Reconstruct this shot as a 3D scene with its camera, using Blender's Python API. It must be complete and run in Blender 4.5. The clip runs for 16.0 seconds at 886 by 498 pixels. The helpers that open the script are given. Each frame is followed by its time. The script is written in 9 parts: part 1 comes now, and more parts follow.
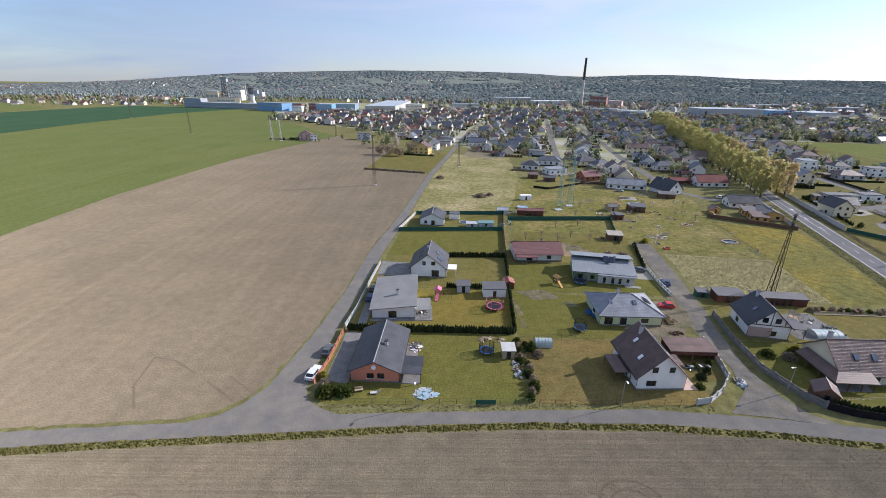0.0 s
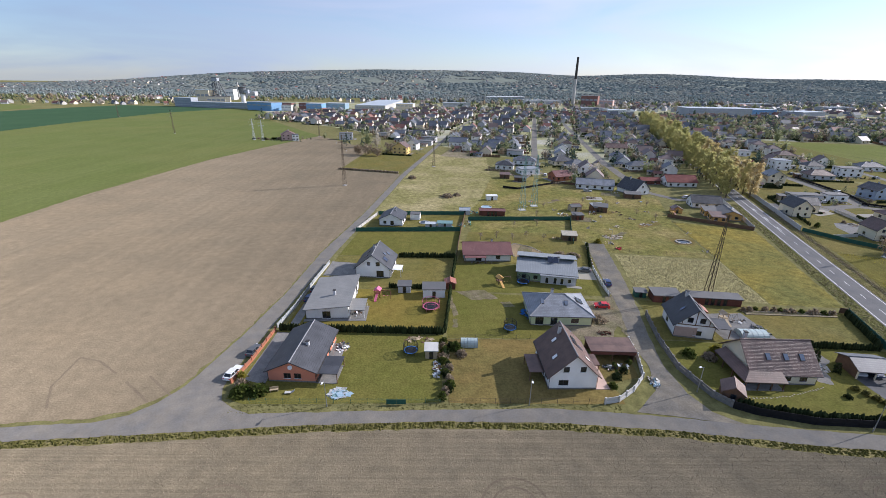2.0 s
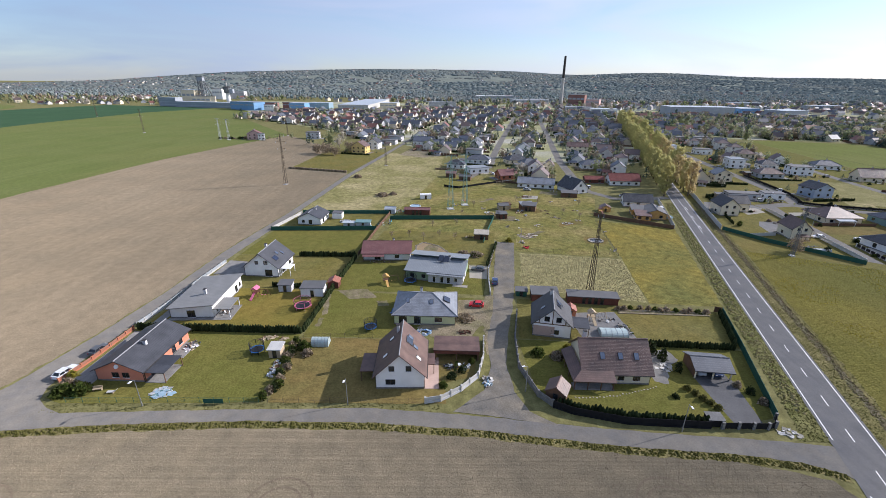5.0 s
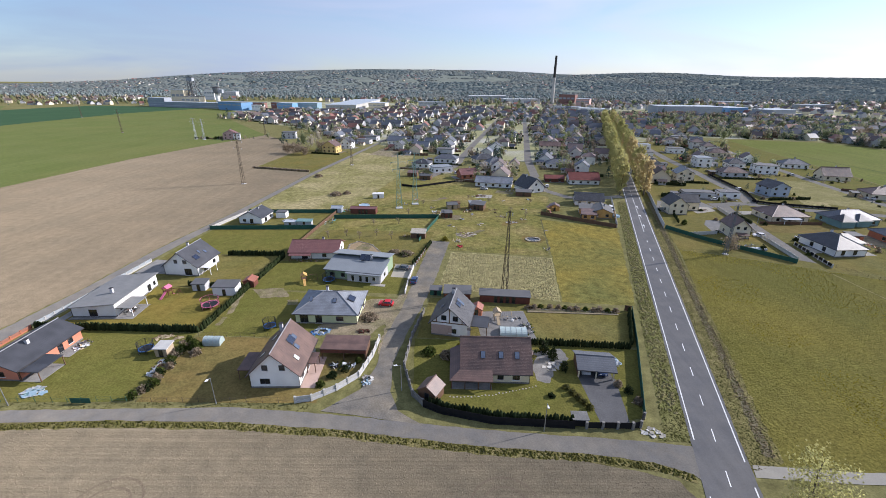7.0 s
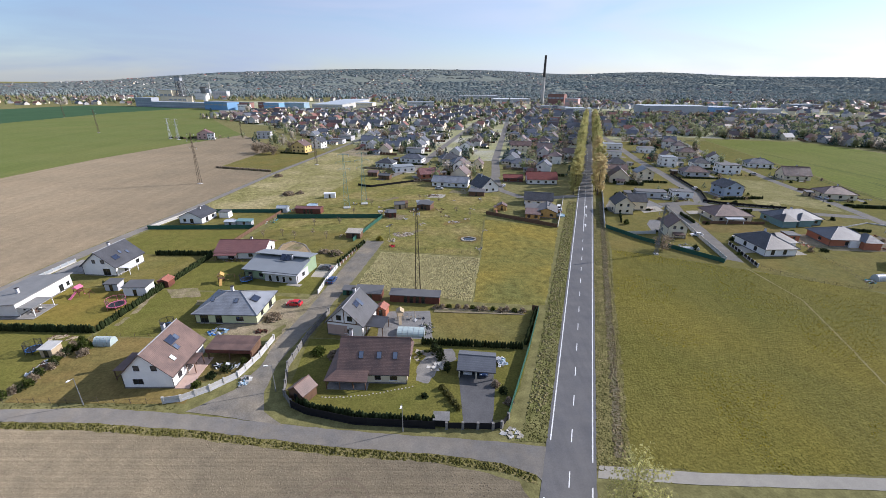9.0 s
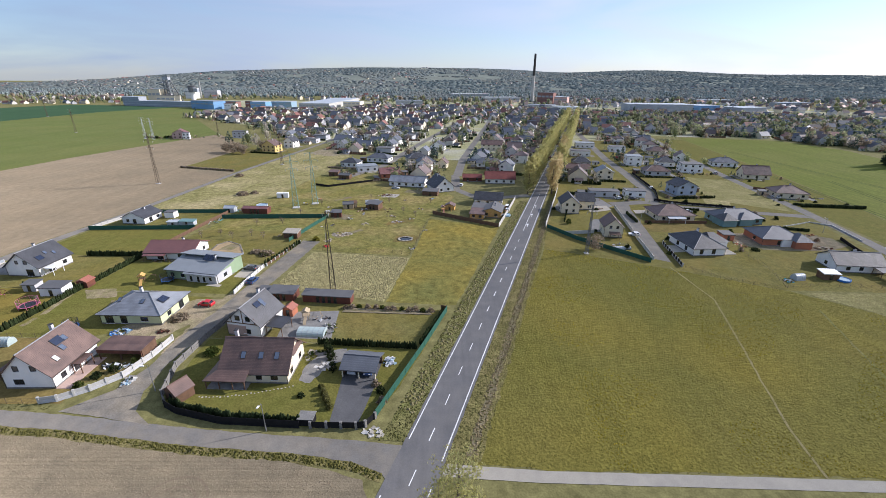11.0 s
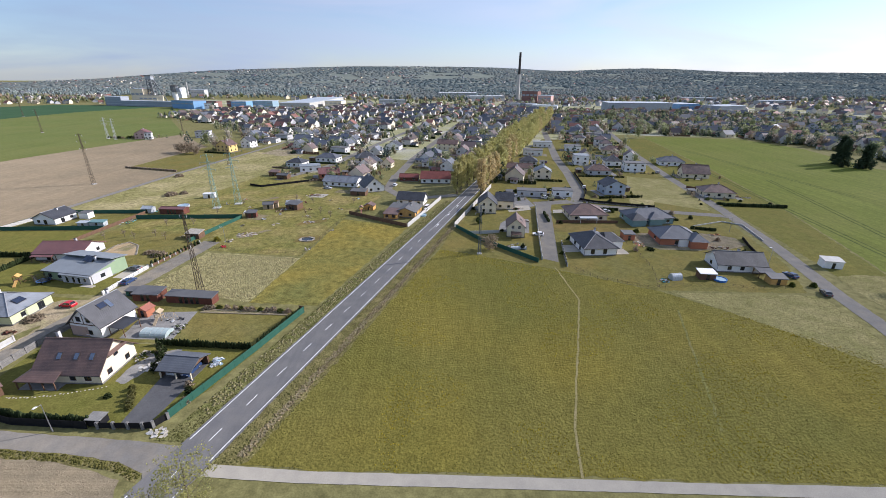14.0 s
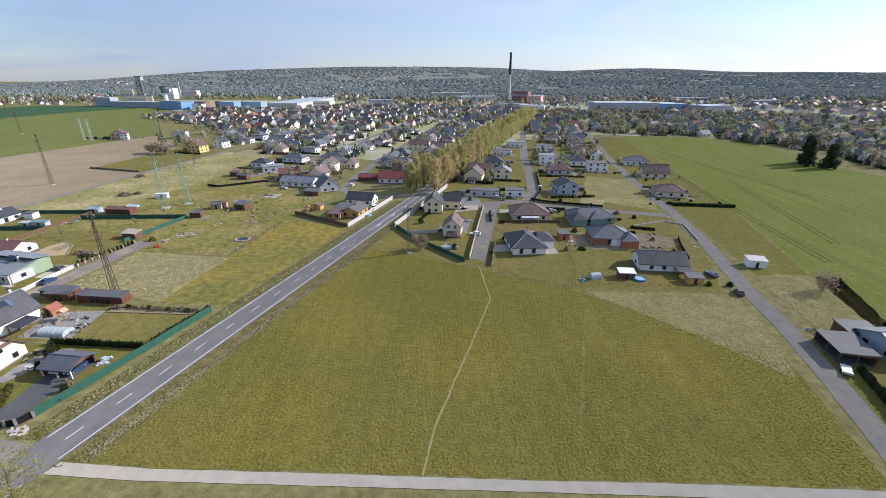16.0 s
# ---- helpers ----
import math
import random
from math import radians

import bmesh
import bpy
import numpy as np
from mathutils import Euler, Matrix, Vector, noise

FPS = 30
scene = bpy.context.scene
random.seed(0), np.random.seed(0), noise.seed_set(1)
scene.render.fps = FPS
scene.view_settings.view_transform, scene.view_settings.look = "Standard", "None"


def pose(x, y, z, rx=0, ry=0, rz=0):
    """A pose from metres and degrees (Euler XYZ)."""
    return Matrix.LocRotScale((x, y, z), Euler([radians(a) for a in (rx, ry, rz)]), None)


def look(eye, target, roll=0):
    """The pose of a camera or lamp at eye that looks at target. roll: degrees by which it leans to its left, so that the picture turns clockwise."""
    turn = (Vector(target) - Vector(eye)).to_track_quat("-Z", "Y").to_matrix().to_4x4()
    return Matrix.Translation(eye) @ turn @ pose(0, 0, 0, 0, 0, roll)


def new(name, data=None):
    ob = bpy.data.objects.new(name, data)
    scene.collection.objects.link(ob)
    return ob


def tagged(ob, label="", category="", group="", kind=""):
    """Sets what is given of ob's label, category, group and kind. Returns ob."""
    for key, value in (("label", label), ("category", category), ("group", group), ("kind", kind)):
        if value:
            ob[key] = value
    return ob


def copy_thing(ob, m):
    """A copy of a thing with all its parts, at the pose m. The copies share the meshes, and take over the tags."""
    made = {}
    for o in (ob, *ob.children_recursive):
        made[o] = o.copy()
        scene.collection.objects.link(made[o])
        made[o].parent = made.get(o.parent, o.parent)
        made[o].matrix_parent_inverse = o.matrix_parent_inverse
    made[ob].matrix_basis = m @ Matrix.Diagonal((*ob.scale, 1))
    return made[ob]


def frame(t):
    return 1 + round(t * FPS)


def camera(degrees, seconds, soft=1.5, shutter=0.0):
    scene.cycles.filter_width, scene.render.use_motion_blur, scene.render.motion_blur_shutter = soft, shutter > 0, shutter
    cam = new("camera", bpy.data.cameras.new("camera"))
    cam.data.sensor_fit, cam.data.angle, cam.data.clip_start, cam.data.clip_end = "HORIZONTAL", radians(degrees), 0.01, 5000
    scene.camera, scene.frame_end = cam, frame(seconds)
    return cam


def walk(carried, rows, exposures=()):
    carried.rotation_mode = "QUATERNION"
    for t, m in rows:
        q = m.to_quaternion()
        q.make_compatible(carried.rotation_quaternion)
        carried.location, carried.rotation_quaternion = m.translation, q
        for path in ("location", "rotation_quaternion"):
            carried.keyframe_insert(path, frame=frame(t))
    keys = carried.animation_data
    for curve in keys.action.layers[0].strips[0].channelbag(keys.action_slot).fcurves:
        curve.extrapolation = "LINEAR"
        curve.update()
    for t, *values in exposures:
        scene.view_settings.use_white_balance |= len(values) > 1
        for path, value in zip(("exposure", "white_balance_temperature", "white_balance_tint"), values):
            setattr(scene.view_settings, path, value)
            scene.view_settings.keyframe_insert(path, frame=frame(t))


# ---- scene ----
cam = camera(92.7, 16.0, soft=0.5)
# seconds, eye x, y, z, turn about x, y, z in degrees
PATH = [
    (0.0, 0.00, 0.00, 55.87, 68.29, -0.62, -0.00),
    (0.5, 3.57, -0.25, 56.20, 68.26, -0.63, -0.06),
    (1.0, 7.54, -0.55, 56.50, 68.23, -0.63, -0.11),
    (1.5, 11.89, -0.73, 56.70, 68.20, -0.63, -0.15),
    (2.0, 16.53, -0.76, 56.82, 68.17, -0.63, -0.17),
    (2.5, 21.58, -0.74, 56.87, 68.15, -0.62, -0.16),
    (3.0, 27.04, -0.66, 56.88, 68.12, -0.61, -0.15),
    (3.5, 32.76, -0.57, 56.88, 68.11, -0.59, -0.12),
    (4.0, 38.72, -0.48, 56.87, 68.10, -0.57, -0.09),
    (6.5, 69.23, 0.01, 56.36, 68.11, -0.43, 0.06),
    (7.0, 75.33, 0.22, 56.24, 68.12, -0.41, 0.07),
    (7.5, 81.46, 0.35, 56.16, 68.13, -0.40, 0.06),
    (8.0, 87.52, 0.49, 56.12, 68.13, -0.40, 0.04),
    (8.5, 93.62, 0.57, 56.15, 68.12, -0.39, 0.02),
    (9.0, 99.61, 0.54, 56.27, 68.09, -0.38, -0.00),
    (11.5, 129.60, -0.18, 57.40, 67.84, -0.29, -0.09),
    (12.0, 135.84, -0.24, 57.57, 67.80, -0.27, -0.09),
    (12.5, 142.14, -0.20, 57.67, 67.77, -0.24, -0.08),
    (13.0, 148.60, -0.13, 57.76, 67.75, -0.22, -0.06),
    (13.5, 154.96, -0.14, 57.86, 67.73, -0.19, -0.04),
    (14.0, 161.38, -0.30, 57.95, 67.73, -0.16, -0.02),
    (14.5, 167.85, -0.39, 57.98, 67.74, -0.13, 0.00),
    (15.0, 174.32, -0.43, 57.99, 67.74, -0.10, 0.03),
    (15.5, 180.71, -0.55, 57.98, 67.76, -0.08, 0.06),
    (16.0, 186.48, -0.71, 57.94, 67.76, -0.06, 0.08),
]
walk(cam, [(t, pose(x, y, z, rx, ry, rz)) for t, x, y, z, rx, ry, rz in PATH], [(0.0, 0.86, 5930, 17), (16.0, 0.86, 5930, 17)])

# ---- sky and sun ----
SUN_EL, SUN_AZ = radians(28), math.atan2(0.95, 0.30)  # height, and turn from +y towards +x
world = bpy.data.worlds.new("sky")
scene.world = world
world.use_nodes = True
wt = world.node_tree
sky = wt.nodes.new("ShaderNodeTexSky")
sky.sky_type = "NISHITA"
sky.sun_disc = False
sky.sun_elevation = SUN_EL
sky.sun_rotation = SUN_AZ
sky.altitude = 250
sky.air_density, sky.dust_density, sky.ozone_density = 1.0, 0.45, 3.0
# thin cirrus over the whole sky
way = wt.nodes.new("ShaderNodeTexCoord")
turn = wt.nodes.new("ShaderNodeMapping")
turn.inputs["Scale"].default_value = (1.2, 1.6, 7.0)
cloud = wt.nodes.new("ShaderNodeTexNoise")
cloud.inputs["Scale"].default_value, cloud.inputs["Detail"].default_value, cloud.inputs["Distortion"].default_value = 1.6, 6.0, 0.6
veil = wt.nodes.new("ShaderNodeMapRange")
for key, value in (("From Min", 0.4), ("From Max", 0.68), ("To Min", 0.32), ("To Max", 0.95)):
    veil.inputs[key].default_value = value
blend = wt.nodes.new("ShaderNodeMix")
blend.data_type = "RGBA"
# the haze is brighter towards the sun
glow = wt.nodes.new("ShaderNodeVectorMath")
glow.operation = "DOT_PRODUCT"
glow.inputs[1].default_value = (math.sin(SUN_AZ) * math.cos(SUN_EL), math.cos(SUN_AZ) * math.cos(SUN_EL), math.sin(SUN_EL))
near_sun = wt.nodes.new("ShaderNodeMapRange")
for key, value in (("From Min", -0.5), ("From Max", 0.9), ("To Min", 0.0), ("To Max", 1.0)):
    near_sun.inputs[key].default_value = value
haze = wt.nodes.new("ShaderNodeMix")
haze.data_type = "RGBA"
haze.inputs[6].default_value = (1.9, 2.6, 3.65, 1)
haze.inputs[7].default_value = (6.4, 6.9, 7.8, 1)
wt.links.new(way.outputs["Generated"], glow.inputs[0])
wt.links.new(glow.outputs["Value"], near_sun.inputs["Value"])
wt.links.new(near_sun.outputs["Result"], haze.inputs[0])
wt.links.new(haze.outputs[2], blend.inputs[7])
wt.links.new(way.outputs["Generated"], turn.inputs["Vector"])
wt.links.new(turn.outputs["Vector"], cloud.inputs["Vector"])
wt.links.new(cloud.outputs["Fac"], veil.inputs["Value"])
wt.links.new(veil.outputs["Result"], blend.inputs[0])
wt.links.new(sky.outputs["Color"], blend.inputs[6])
wt.links.new(blend.outputs[2], wt.nodes["Background"].inputs["Color"])
wt.nodes["Background"].inputs["Strength"].default_value = 0.077
sun = new("sun", bpy.data.lights.new("sun", "SUN"))
sun.data.energy, sun.data.angle, sun.data.color = 3.6, radians(0.6), (1.0, 0.93, 0.82)
sun_dir = Vector((math.sin(SUN_AZ) * math.cos(SUN_EL), math.cos(SUN_AZ) * math.cos(SUN_EL), math.sin(SUN_EL)))
sun.matrix_world = look(sun_dir * 300, (0, 0, 0))

# ---- materials ----
MATS = {}


def surface(name, c1, c2, scale=1.0, rough=0.85, bump=0.0, fine=8.0, grain=0.25, metal=0.0, vary=0.0, tint=None, tint_scale=0.03, tint_amount=0.5, coords="world", rows=None, streak=None, mottle=0.0, spec=0.3, island=0.0, thin=0.0, matte=0.0):
    """Two colours in patches, a fine grain over them, and relief. tint: a third colour in large drifts. rows: (axis, spacing, depth) of courses."""
    m = bpy.data.materials.new(name)
    m.use_nodes = True
    t = m.node_tree
    n, l = t.nodes, t.links
    b = n["Principled BSDF"]
    b.inputs["Roughness"].default_value = rough
    b.inputs["Metallic"].default_value = metal
    b.inputs["Specular IOR Level"].default_value = spec
    b.inputs["Diffuse Roughness"].default_value = matte
    if coords == "world":
        where = n.new("ShaderNodeNewGeometry").outputs["Position"]
    else:
        where = n.new("ShaderNodeTexCoord").outputs["Object"]

    def noise_at(s, detail=4.0, stretch=None):
        x = n.new("ShaderNodeTexNoise")
        x.inputs["Scale"].default_value, x.inputs["Detail"].default_value = s, detail
        if stretch:
            mp = n.new("ShaderNodeMapping")
            mp.inputs["Scale"].default_value = stretch
            l.new(where, mp.inputs["Vector"])
            l.new(mp.outputs["Vector"], x.inputs["Vector"])
        else:
            l.new(where, x.inputs["Vector"])
        return x.outputs["Fac"]

    def span(v, lo, hi, a=0.0, c=1.0):
        x = n.new("ShaderNodeMapRange")
        for key, val in (("From Min", lo), ("From Max", hi), ("To Min", a), ("To Max", c)):
            x.inputs[key].default_value = val
        l.new(v, x.inputs["Value"])
        return x.outputs["Result"]

    def mix(f, a, c, kind="MIX"):
        x = n.new("ShaderNodeMix")
        x.data_type, x.blend_type = "RGBA", kind
        for v, k in ((f, 0), (a, 6), (c, 7)):
            if isinstance(v, (int, float)):
                x.inputs[k].default_value = v
            elif isinstance(v, tuple):
                x.inputs[k].default_value = (*v, 1)
            else:
                l.new(v, x.inputs[k])
        return x.outputs[2]

    def grey(v):
        x = n.new("ShaderNodeCombineColor")
        for k in range(3):
            l.new(v, x.inputs[k])
        return x.outputs[0]

    col = mix(span(noise_at(scale), 0.32, 0.68), c1, c2)
    if tint:
        col = mix(span(noise_at(tint_scale, 3.0), 0.45, 0.7, 0, tint_amount), col, tint)
    fine_noise = noise_at(scale * fine, 3.0)
    if mottle:
        # patches of a stride or two, and specks of a hand
        col = mix(1.0, col, grey(span(noise_at(0.45, 6.0), 0.3, 0.7, 1 - mottle, 1 + mottle)), "MULTIPLY")
        col = mix(1.0, col, grey(span(noise_at(3.2, 4.0), 0.3, 0.7, 1 - mottle, 1 + mottle)), "MULTIPLY")
    if streak:
        # long faint marks of the machines: (stretch x, stretch y, strength)
        col = mix(1.0, col, grey(span(noise_at(1.0, 3.0, (streak[0], streak[1], 1.0)), 0.3, 0.7, 1 - streak[2], 1 + streak[2])), "MULTIPLY")
    col = mix(1.0, col, grey(span(fine_noise, 0.25, 0.75, 1 - grain, 1 + grain)), "MULTIPLY")
    if vary:
        info = n.new("ShaderNodeObjectInfo")
        col = mix(1.0, col, grey(span(info.outputs["Random"], 0, 1, 1 - vary, 1 + vary)), "MULTIPLY")
    if island:
        geo = n.new("ShaderNodeNewGeometry")
        col = mix(1.0, col, grey(span(geo.outputs["Random Per Island"], 0, 1, 1 - island, 1 + island)), "MULTIPLY")
    height = fine_noise
    if rows:
        for axis, spacing, depth in rows:
            w = n.new("ShaderNodeTexWave")
            w.bands_direction, w.wave_profile = axis, "SAW"
            w.inputs["Scale"].default_value = 2 * math.pi / (20 * spacing)
            w.inputs["Distortion"].default_value = 0.3
            l.new(where, w.inputs["Vector"])
            col = mix(1.0, col, grey(span(w.outputs["Fac"], 0, 1, 1 - depth, 1 + depth)), "MULTIPLY")
            height = w.outputs["Fac"]
    l.new(col, b.inputs["Base Color"])
    if bump:
        bp = n.new("ShaderNodeBump")
        bp.inputs["Strength"].default_value = 1.0
        bp.inputs["Distance"].default_value = bump
        l.new(height, bp.inputs["Height"])
        l.new(bp.outputs["Normal"], b.inputs["Normal"])
    if thin:
        # leaves let part of the light through
        tl = n.new("ShaderNodeBsdfTranslucent")
        l.new(col, tl.inputs["Color"])
        ms = n.new("ShaderNodeMixShader")
        ms.inputs[0].default_value = thin
        l.new(b.outputs[0], ms.inputs[1])
        l.new(tl.outputs[0], ms.inputs[2])
        l.new(ms.outputs[0], n["Material Output"].inputs["Surface"])
    MATS[name] = m
    return m


def M(name):
    return MATS[name]


# ground
surface("grass_far", (0.1552, 0.1472, 0.0575), (0.1898, 0.1725, 0.0747), 0.02, 0.95, 0.05, 30, 0.25, spec=0.03, mottle=0.2, matte=0.22)
surface("soil", (0.2529, 0.1995, 0.1302), (0.2109, 0.171, 0.1149), 0.05, 0.95, 0.06, 50, 0.16, tint=(0.2964, 0.2375, 0.1599), tint_scale=0.012, spec=0.03, streak=(0.3325, 0.0114, 0.0665), mottle=0.11, matte=0.75)
surface("soil_rows", (0.2322, 0.1901, 0.125), (0.1886, 0.1574, 0.1072), 0.15, 0.95, 0.06, 25, 0.2, tint=(0.2938, 0.24, 0.1607), tint_scale=0.02, spec=0.03, streak=(0.015, 2.6, 0.14), mottle=0.12, matte=0.75)
surface("soil_dark", (0.2033, 0.1613, 0.1117), (0.1806, 0.1428, 0.0991), 0.3, 0.95, 0.05, 12, 0.16, spec=0.03, matte=0.75)
surface("soil_pale", (0.33, 0.27, 0.19), (0.30, 0.245, 0.17), 0.3, 0.95, 0.05, 12, 0.16, spec=0.03, matte=0.75)
surface("crop_track", (0.05625, 0.076, 0.02), (0.09, 0.11, 0.03), 0.3, 0.95, 0.05, 12, 0.16, spec=0.03, matte=0.22)
surface("crop_green", (0.122, 0.146, 0.042), (0.14, 0.158, 0.052), 0.03, 0.9, 0.05, 40, 0.15, tint=(0.1662, 0.1599, 0.055), tint_scale=0.01, spec=0.03, streak=(0.25, 0.012, 0.06), mottle=0.1, matte=0.22)
surface("crop_dark", (0.042, 0.085, 0.042), (0.052, 0.098, 0.048), 0.02, 0.9, 0.05, 40, 0.12, spec=0.03, matte=0.22)
surface("crop_bright", (0.122, 0.145, 0.027), (0.142, 0.157, 0.034), 0.03, 0.9, 0.05, 40, 0.18, tint=(0.15, 0.158, 0.04), tint_scale=0.015, tint_amount=0.8, spec=0.03, streak=(0.4, 0.012, 0.12), mottle=0.12, matte=0.22)
surface("meadow", (0.1339, 0.1268, 0.0322), (0.1643, 0.1428, 0.0375), 0.03, 0.95, 0.22, 60, 0.22, tint=(0.2098, 0.1678, 0.0303), tint_scale=0.022, tint_amount=0.6, spec=0.03, mottle=0.12, streak=(0.4018, 0.0179, 0.0804), matte=0.22)
surface("mustard", (0.207, 0.1715, 0.0454), (0.149, 0.1447, 0.0454), 0.06, 0.95, 0.08, 30, 0.24, tint=(0.2717, 0.2006, 0.0424), tint_scale=0.035, tint_amount=0.7, spec=0.03, mottle=0.31, matte=0.22)
surface("weeds", (0.2361, 0.2098, 0.0924), (0.1836, 0.1731, 0.065), 0.2, 0.95, 0.15, 8, 0.25, tint=(0.2938, 0.2571, 0.1259), tint_scale=0.09, spec=0.03, mottle=0.15, matte=0.22)
surface("straw", (0.3472, 0.3025, 0.1431), (0.255, 0.232, 0.105), 0.5, 0.95, 0.2, 5, 0.3, tint=(0.3584, 0.308, 0.1537), tint_scale=0.06, spec=0.03, mottle=0.22, matte=0.22)
surface("lawn", (0.1481, 0.1301, 0.036), (0.1521, 0.1398, 0.0495), 0.12, 0.95, 0.06, 14, 0.26, tint=(0.2106, 0.1597, 0.0547), tint_scale=0.07, spec=0.03, mottle=0.16, matte=0.22)
surface("lawn_green", (0.124, 0.124, 0.030), (0.142, 0.132, 0.036), 0.15, 0.95, 0.08, 14, 0.24, tint=(0.178, 0.146, 0.042), tint_scale=0.06, spec=0.03, mottle=0.14, matte=0.22)
surface("verge_green", (0.14, 0.142, 0.048), (0.17, 0.162, 0.062), 0.3, 0.95, 0.1, 10, 0.3, tint=(0.2, 0.175, 0.08), tint_scale=0.15, spec=0.03, mottle=0.28, matte=0.22)
surface("lawn_ochre", (0.188, 0.148, 0.036), (0.158, 0.136, 0.034), 0.12, 0.95, 0.06, 14, 0.2, tint=(0.218, 0.156, 0.042), tint_scale=0.08, spec=0.03, mottle=0.12, matte=0.22)
surface("lawn_brown", (0.1902, 0.1377, 0.05067), (0.1227, 0.1113, 0.0387), 0.14, 0.95, 0.06, 12, 0.22, tint=(0.242, 0.1741, 0.06336), tint_scale=0.07, spec=0.03, mottle=0.16, matte=0.22)
surface("verge", (0.1403, 0.1275, 0.0467), (0.1785, 0.153, 0.0638), 0.35, 0.95, 0.15, 8, 0.4, tint=(0.2125, 0.1742, 0.085), tint_scale=0.12, spec=0.03, mottle=0.28, matte=0.22)
surface("common", (0.27, 0.2376, 0.108), (0.1998, 0.1858, 0.0713), 0.1, 0.95, 0.1, 14, 0.28, tint=(0.3672, 0.3078, 0.1674), tint_scale=0.04, tint_amount=0.8, spec=0.03, mottle=0.32, matte=0.22)
surface("allotment", (0.194, 0.1694, 0.0506), (0.1518, 0.1507, 0.0473), 0.09, 0.95, 0.08, 14, 0.28, tint=(0.2829, 0.22, 0.0961), tint_scale=0.06, tint_amount=0.7, spec=0.03, mottle=0.33, matte=0.22)
# garden and yard tones, lightened and greyed to paint in distance haze
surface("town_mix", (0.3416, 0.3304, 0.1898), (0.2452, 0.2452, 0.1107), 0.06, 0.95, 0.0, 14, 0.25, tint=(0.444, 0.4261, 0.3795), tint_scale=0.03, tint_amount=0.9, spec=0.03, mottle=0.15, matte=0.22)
surface("path_worn", (0.35, 0.294, 0.154), (0.28, 0.245, 0.105), 0.4, 0.95, 0.03, 10, 0.2, spec=0.03, matte=0.75)
surface("ridge_pale", (0.26, 0.265, 0.275), (0.22, 0.225, 0.235), 1.0, 0.6, 0.0, 10, 0.08, coords="object")
surface("bed_soil", (0.25, 0.2063, 0.1375), (0.1938, 0.165, 0.0938), 0.8, 0.95, 0.06, 8, 0.25, tint=(0.1625, 0.1562, 0.0625), tint_scale=0.3, tint_amount=0.7, spec=0.03, mottle=0.22, matte=0.75)
surface("sand", (0.36, 0.27, 0.165), (0.31, 0.235, 0.14), 0.5, 0.95, 0.04, 8, 0.2, tint=(0.27, 0.22, 0.11), tint_scale=0.2, spec=0.03, mottle=0.12, matte=0.75)
surface("bare_earth", (0.33, 0.27, 0.18), (0.24, 0.20, 0.13), 0.4, 0.95, 0.08, 8, 0.25, tint=(0.16, 0.16, 0.06), tint_scale=0.15, spec=0.03, mottle=0.2, matte=0.75)
surface("asphalt", (0.1699, 0.1633, 0.1569), (0.1419, 0.1402, 0.1419), 0.25, 0.8, 0.01, 30, 0.08, tint=(0.2147, 0.2041, 0.1919), tint_scale=0.06, spec=0.12, streak=(0.774, 0.0258, 0.0602), mottle=0.05, matte=0.5)
surface("asphalt_old", (0.2112, 0.1908, 0.1611), (0.1736, 0.1658, 0.1541), 0.35, 0.85, 0.015, 20, 0.1, tint=(0.2602, 0.2344, 0.192), tint_scale=0.1, spec=0.12, mottle=0.09, matte=0.5)
surface("lane_worn", (0.2087, 0.1868, 0.1524), (0.1624, 0.1525, 0.1348), 0.3, 0.9, 0.02, 16, 0.14, tint=(0.2765, 0.2358, 0.173), tint_scale=0.14, tint_amount=0.85, spec=0.1, mottle=0.16, matte=0.5)
surface("paint_worn", (0.7, 0.7, 0.69), (0.56, 0.56, 0.55), 0.6, 0.7, 0.0, 10, 0.2)
surface("asphalt_drive", (0.105, 0.105, 0.108), (0.085, 0.085, 0.088), 0.4, 0.85, 0.01, 20, 0.1, tint=(0.13, 0.13, 0.13), tint_scale=0.2, spec=0.12, mottle=0.1)
surface("path_stone", (0.42, 0.385, 0.32), (0.36, 0.332, 0.28), 0.4, 0.9, 0.01, 20, 0.1, spec=0.12, matte=0.5)
surface("paving", (0.25, 0.24, 0.225), (0.2, 0.195, 0.185), 0.6, 0.85, 0.01, 12, 0.12, spec=0.12, mottle=0.12, matte=0.5)
surface("road_paint", (0.78, 0.78, 0.77), (0.68, 0.68, 0.68), 1.5, 0.6, 0.0, 10, 0.12)
# walls
surface("plaster_white", (0.8268, 0.8162, 0.795), (0.742, 0.7314, 0.7102), 0.5, 0.85, 0.004, 20, 0.05, coords="object")
surface("plaster_cream", (0.74, 0.64, 0.46), (0.67, 0.60, 0.46), 0.5, 0.85, 0.004, 20, 0.05, coords="object")
surface("plaster_salmon", (0.62, 0.24, 0.15), (0.56, 0.215, 0.135), 0.5, 0.85, 0.004, 20, 0.05, coords="object")
surface("plaster_green", (0.27, 0.355, 0.22), (0.24, 0.32, 0.2), 0.5, 0.85, 0.004, 20, 0.05, coords="object")
surface("plaster_lime", (0.58, 0.62, 0.38), (0.52, 0.56, 0.34), 0.5, 0.85, 0.004, 20, 0.05, coords="object")
surface("plaster_pink", (0.50, 0.36, 0.30), (0.43, 0.31, 0.26), 0.5, 0.85, 0.004, 20, 0.08, coords="object")
surface("plaster_grey", (0.52, 0.52, 0.53), (0.45, 0.45, 0.46), 0.5, 0.85, 0.004, 20, 0.05, coords="object")
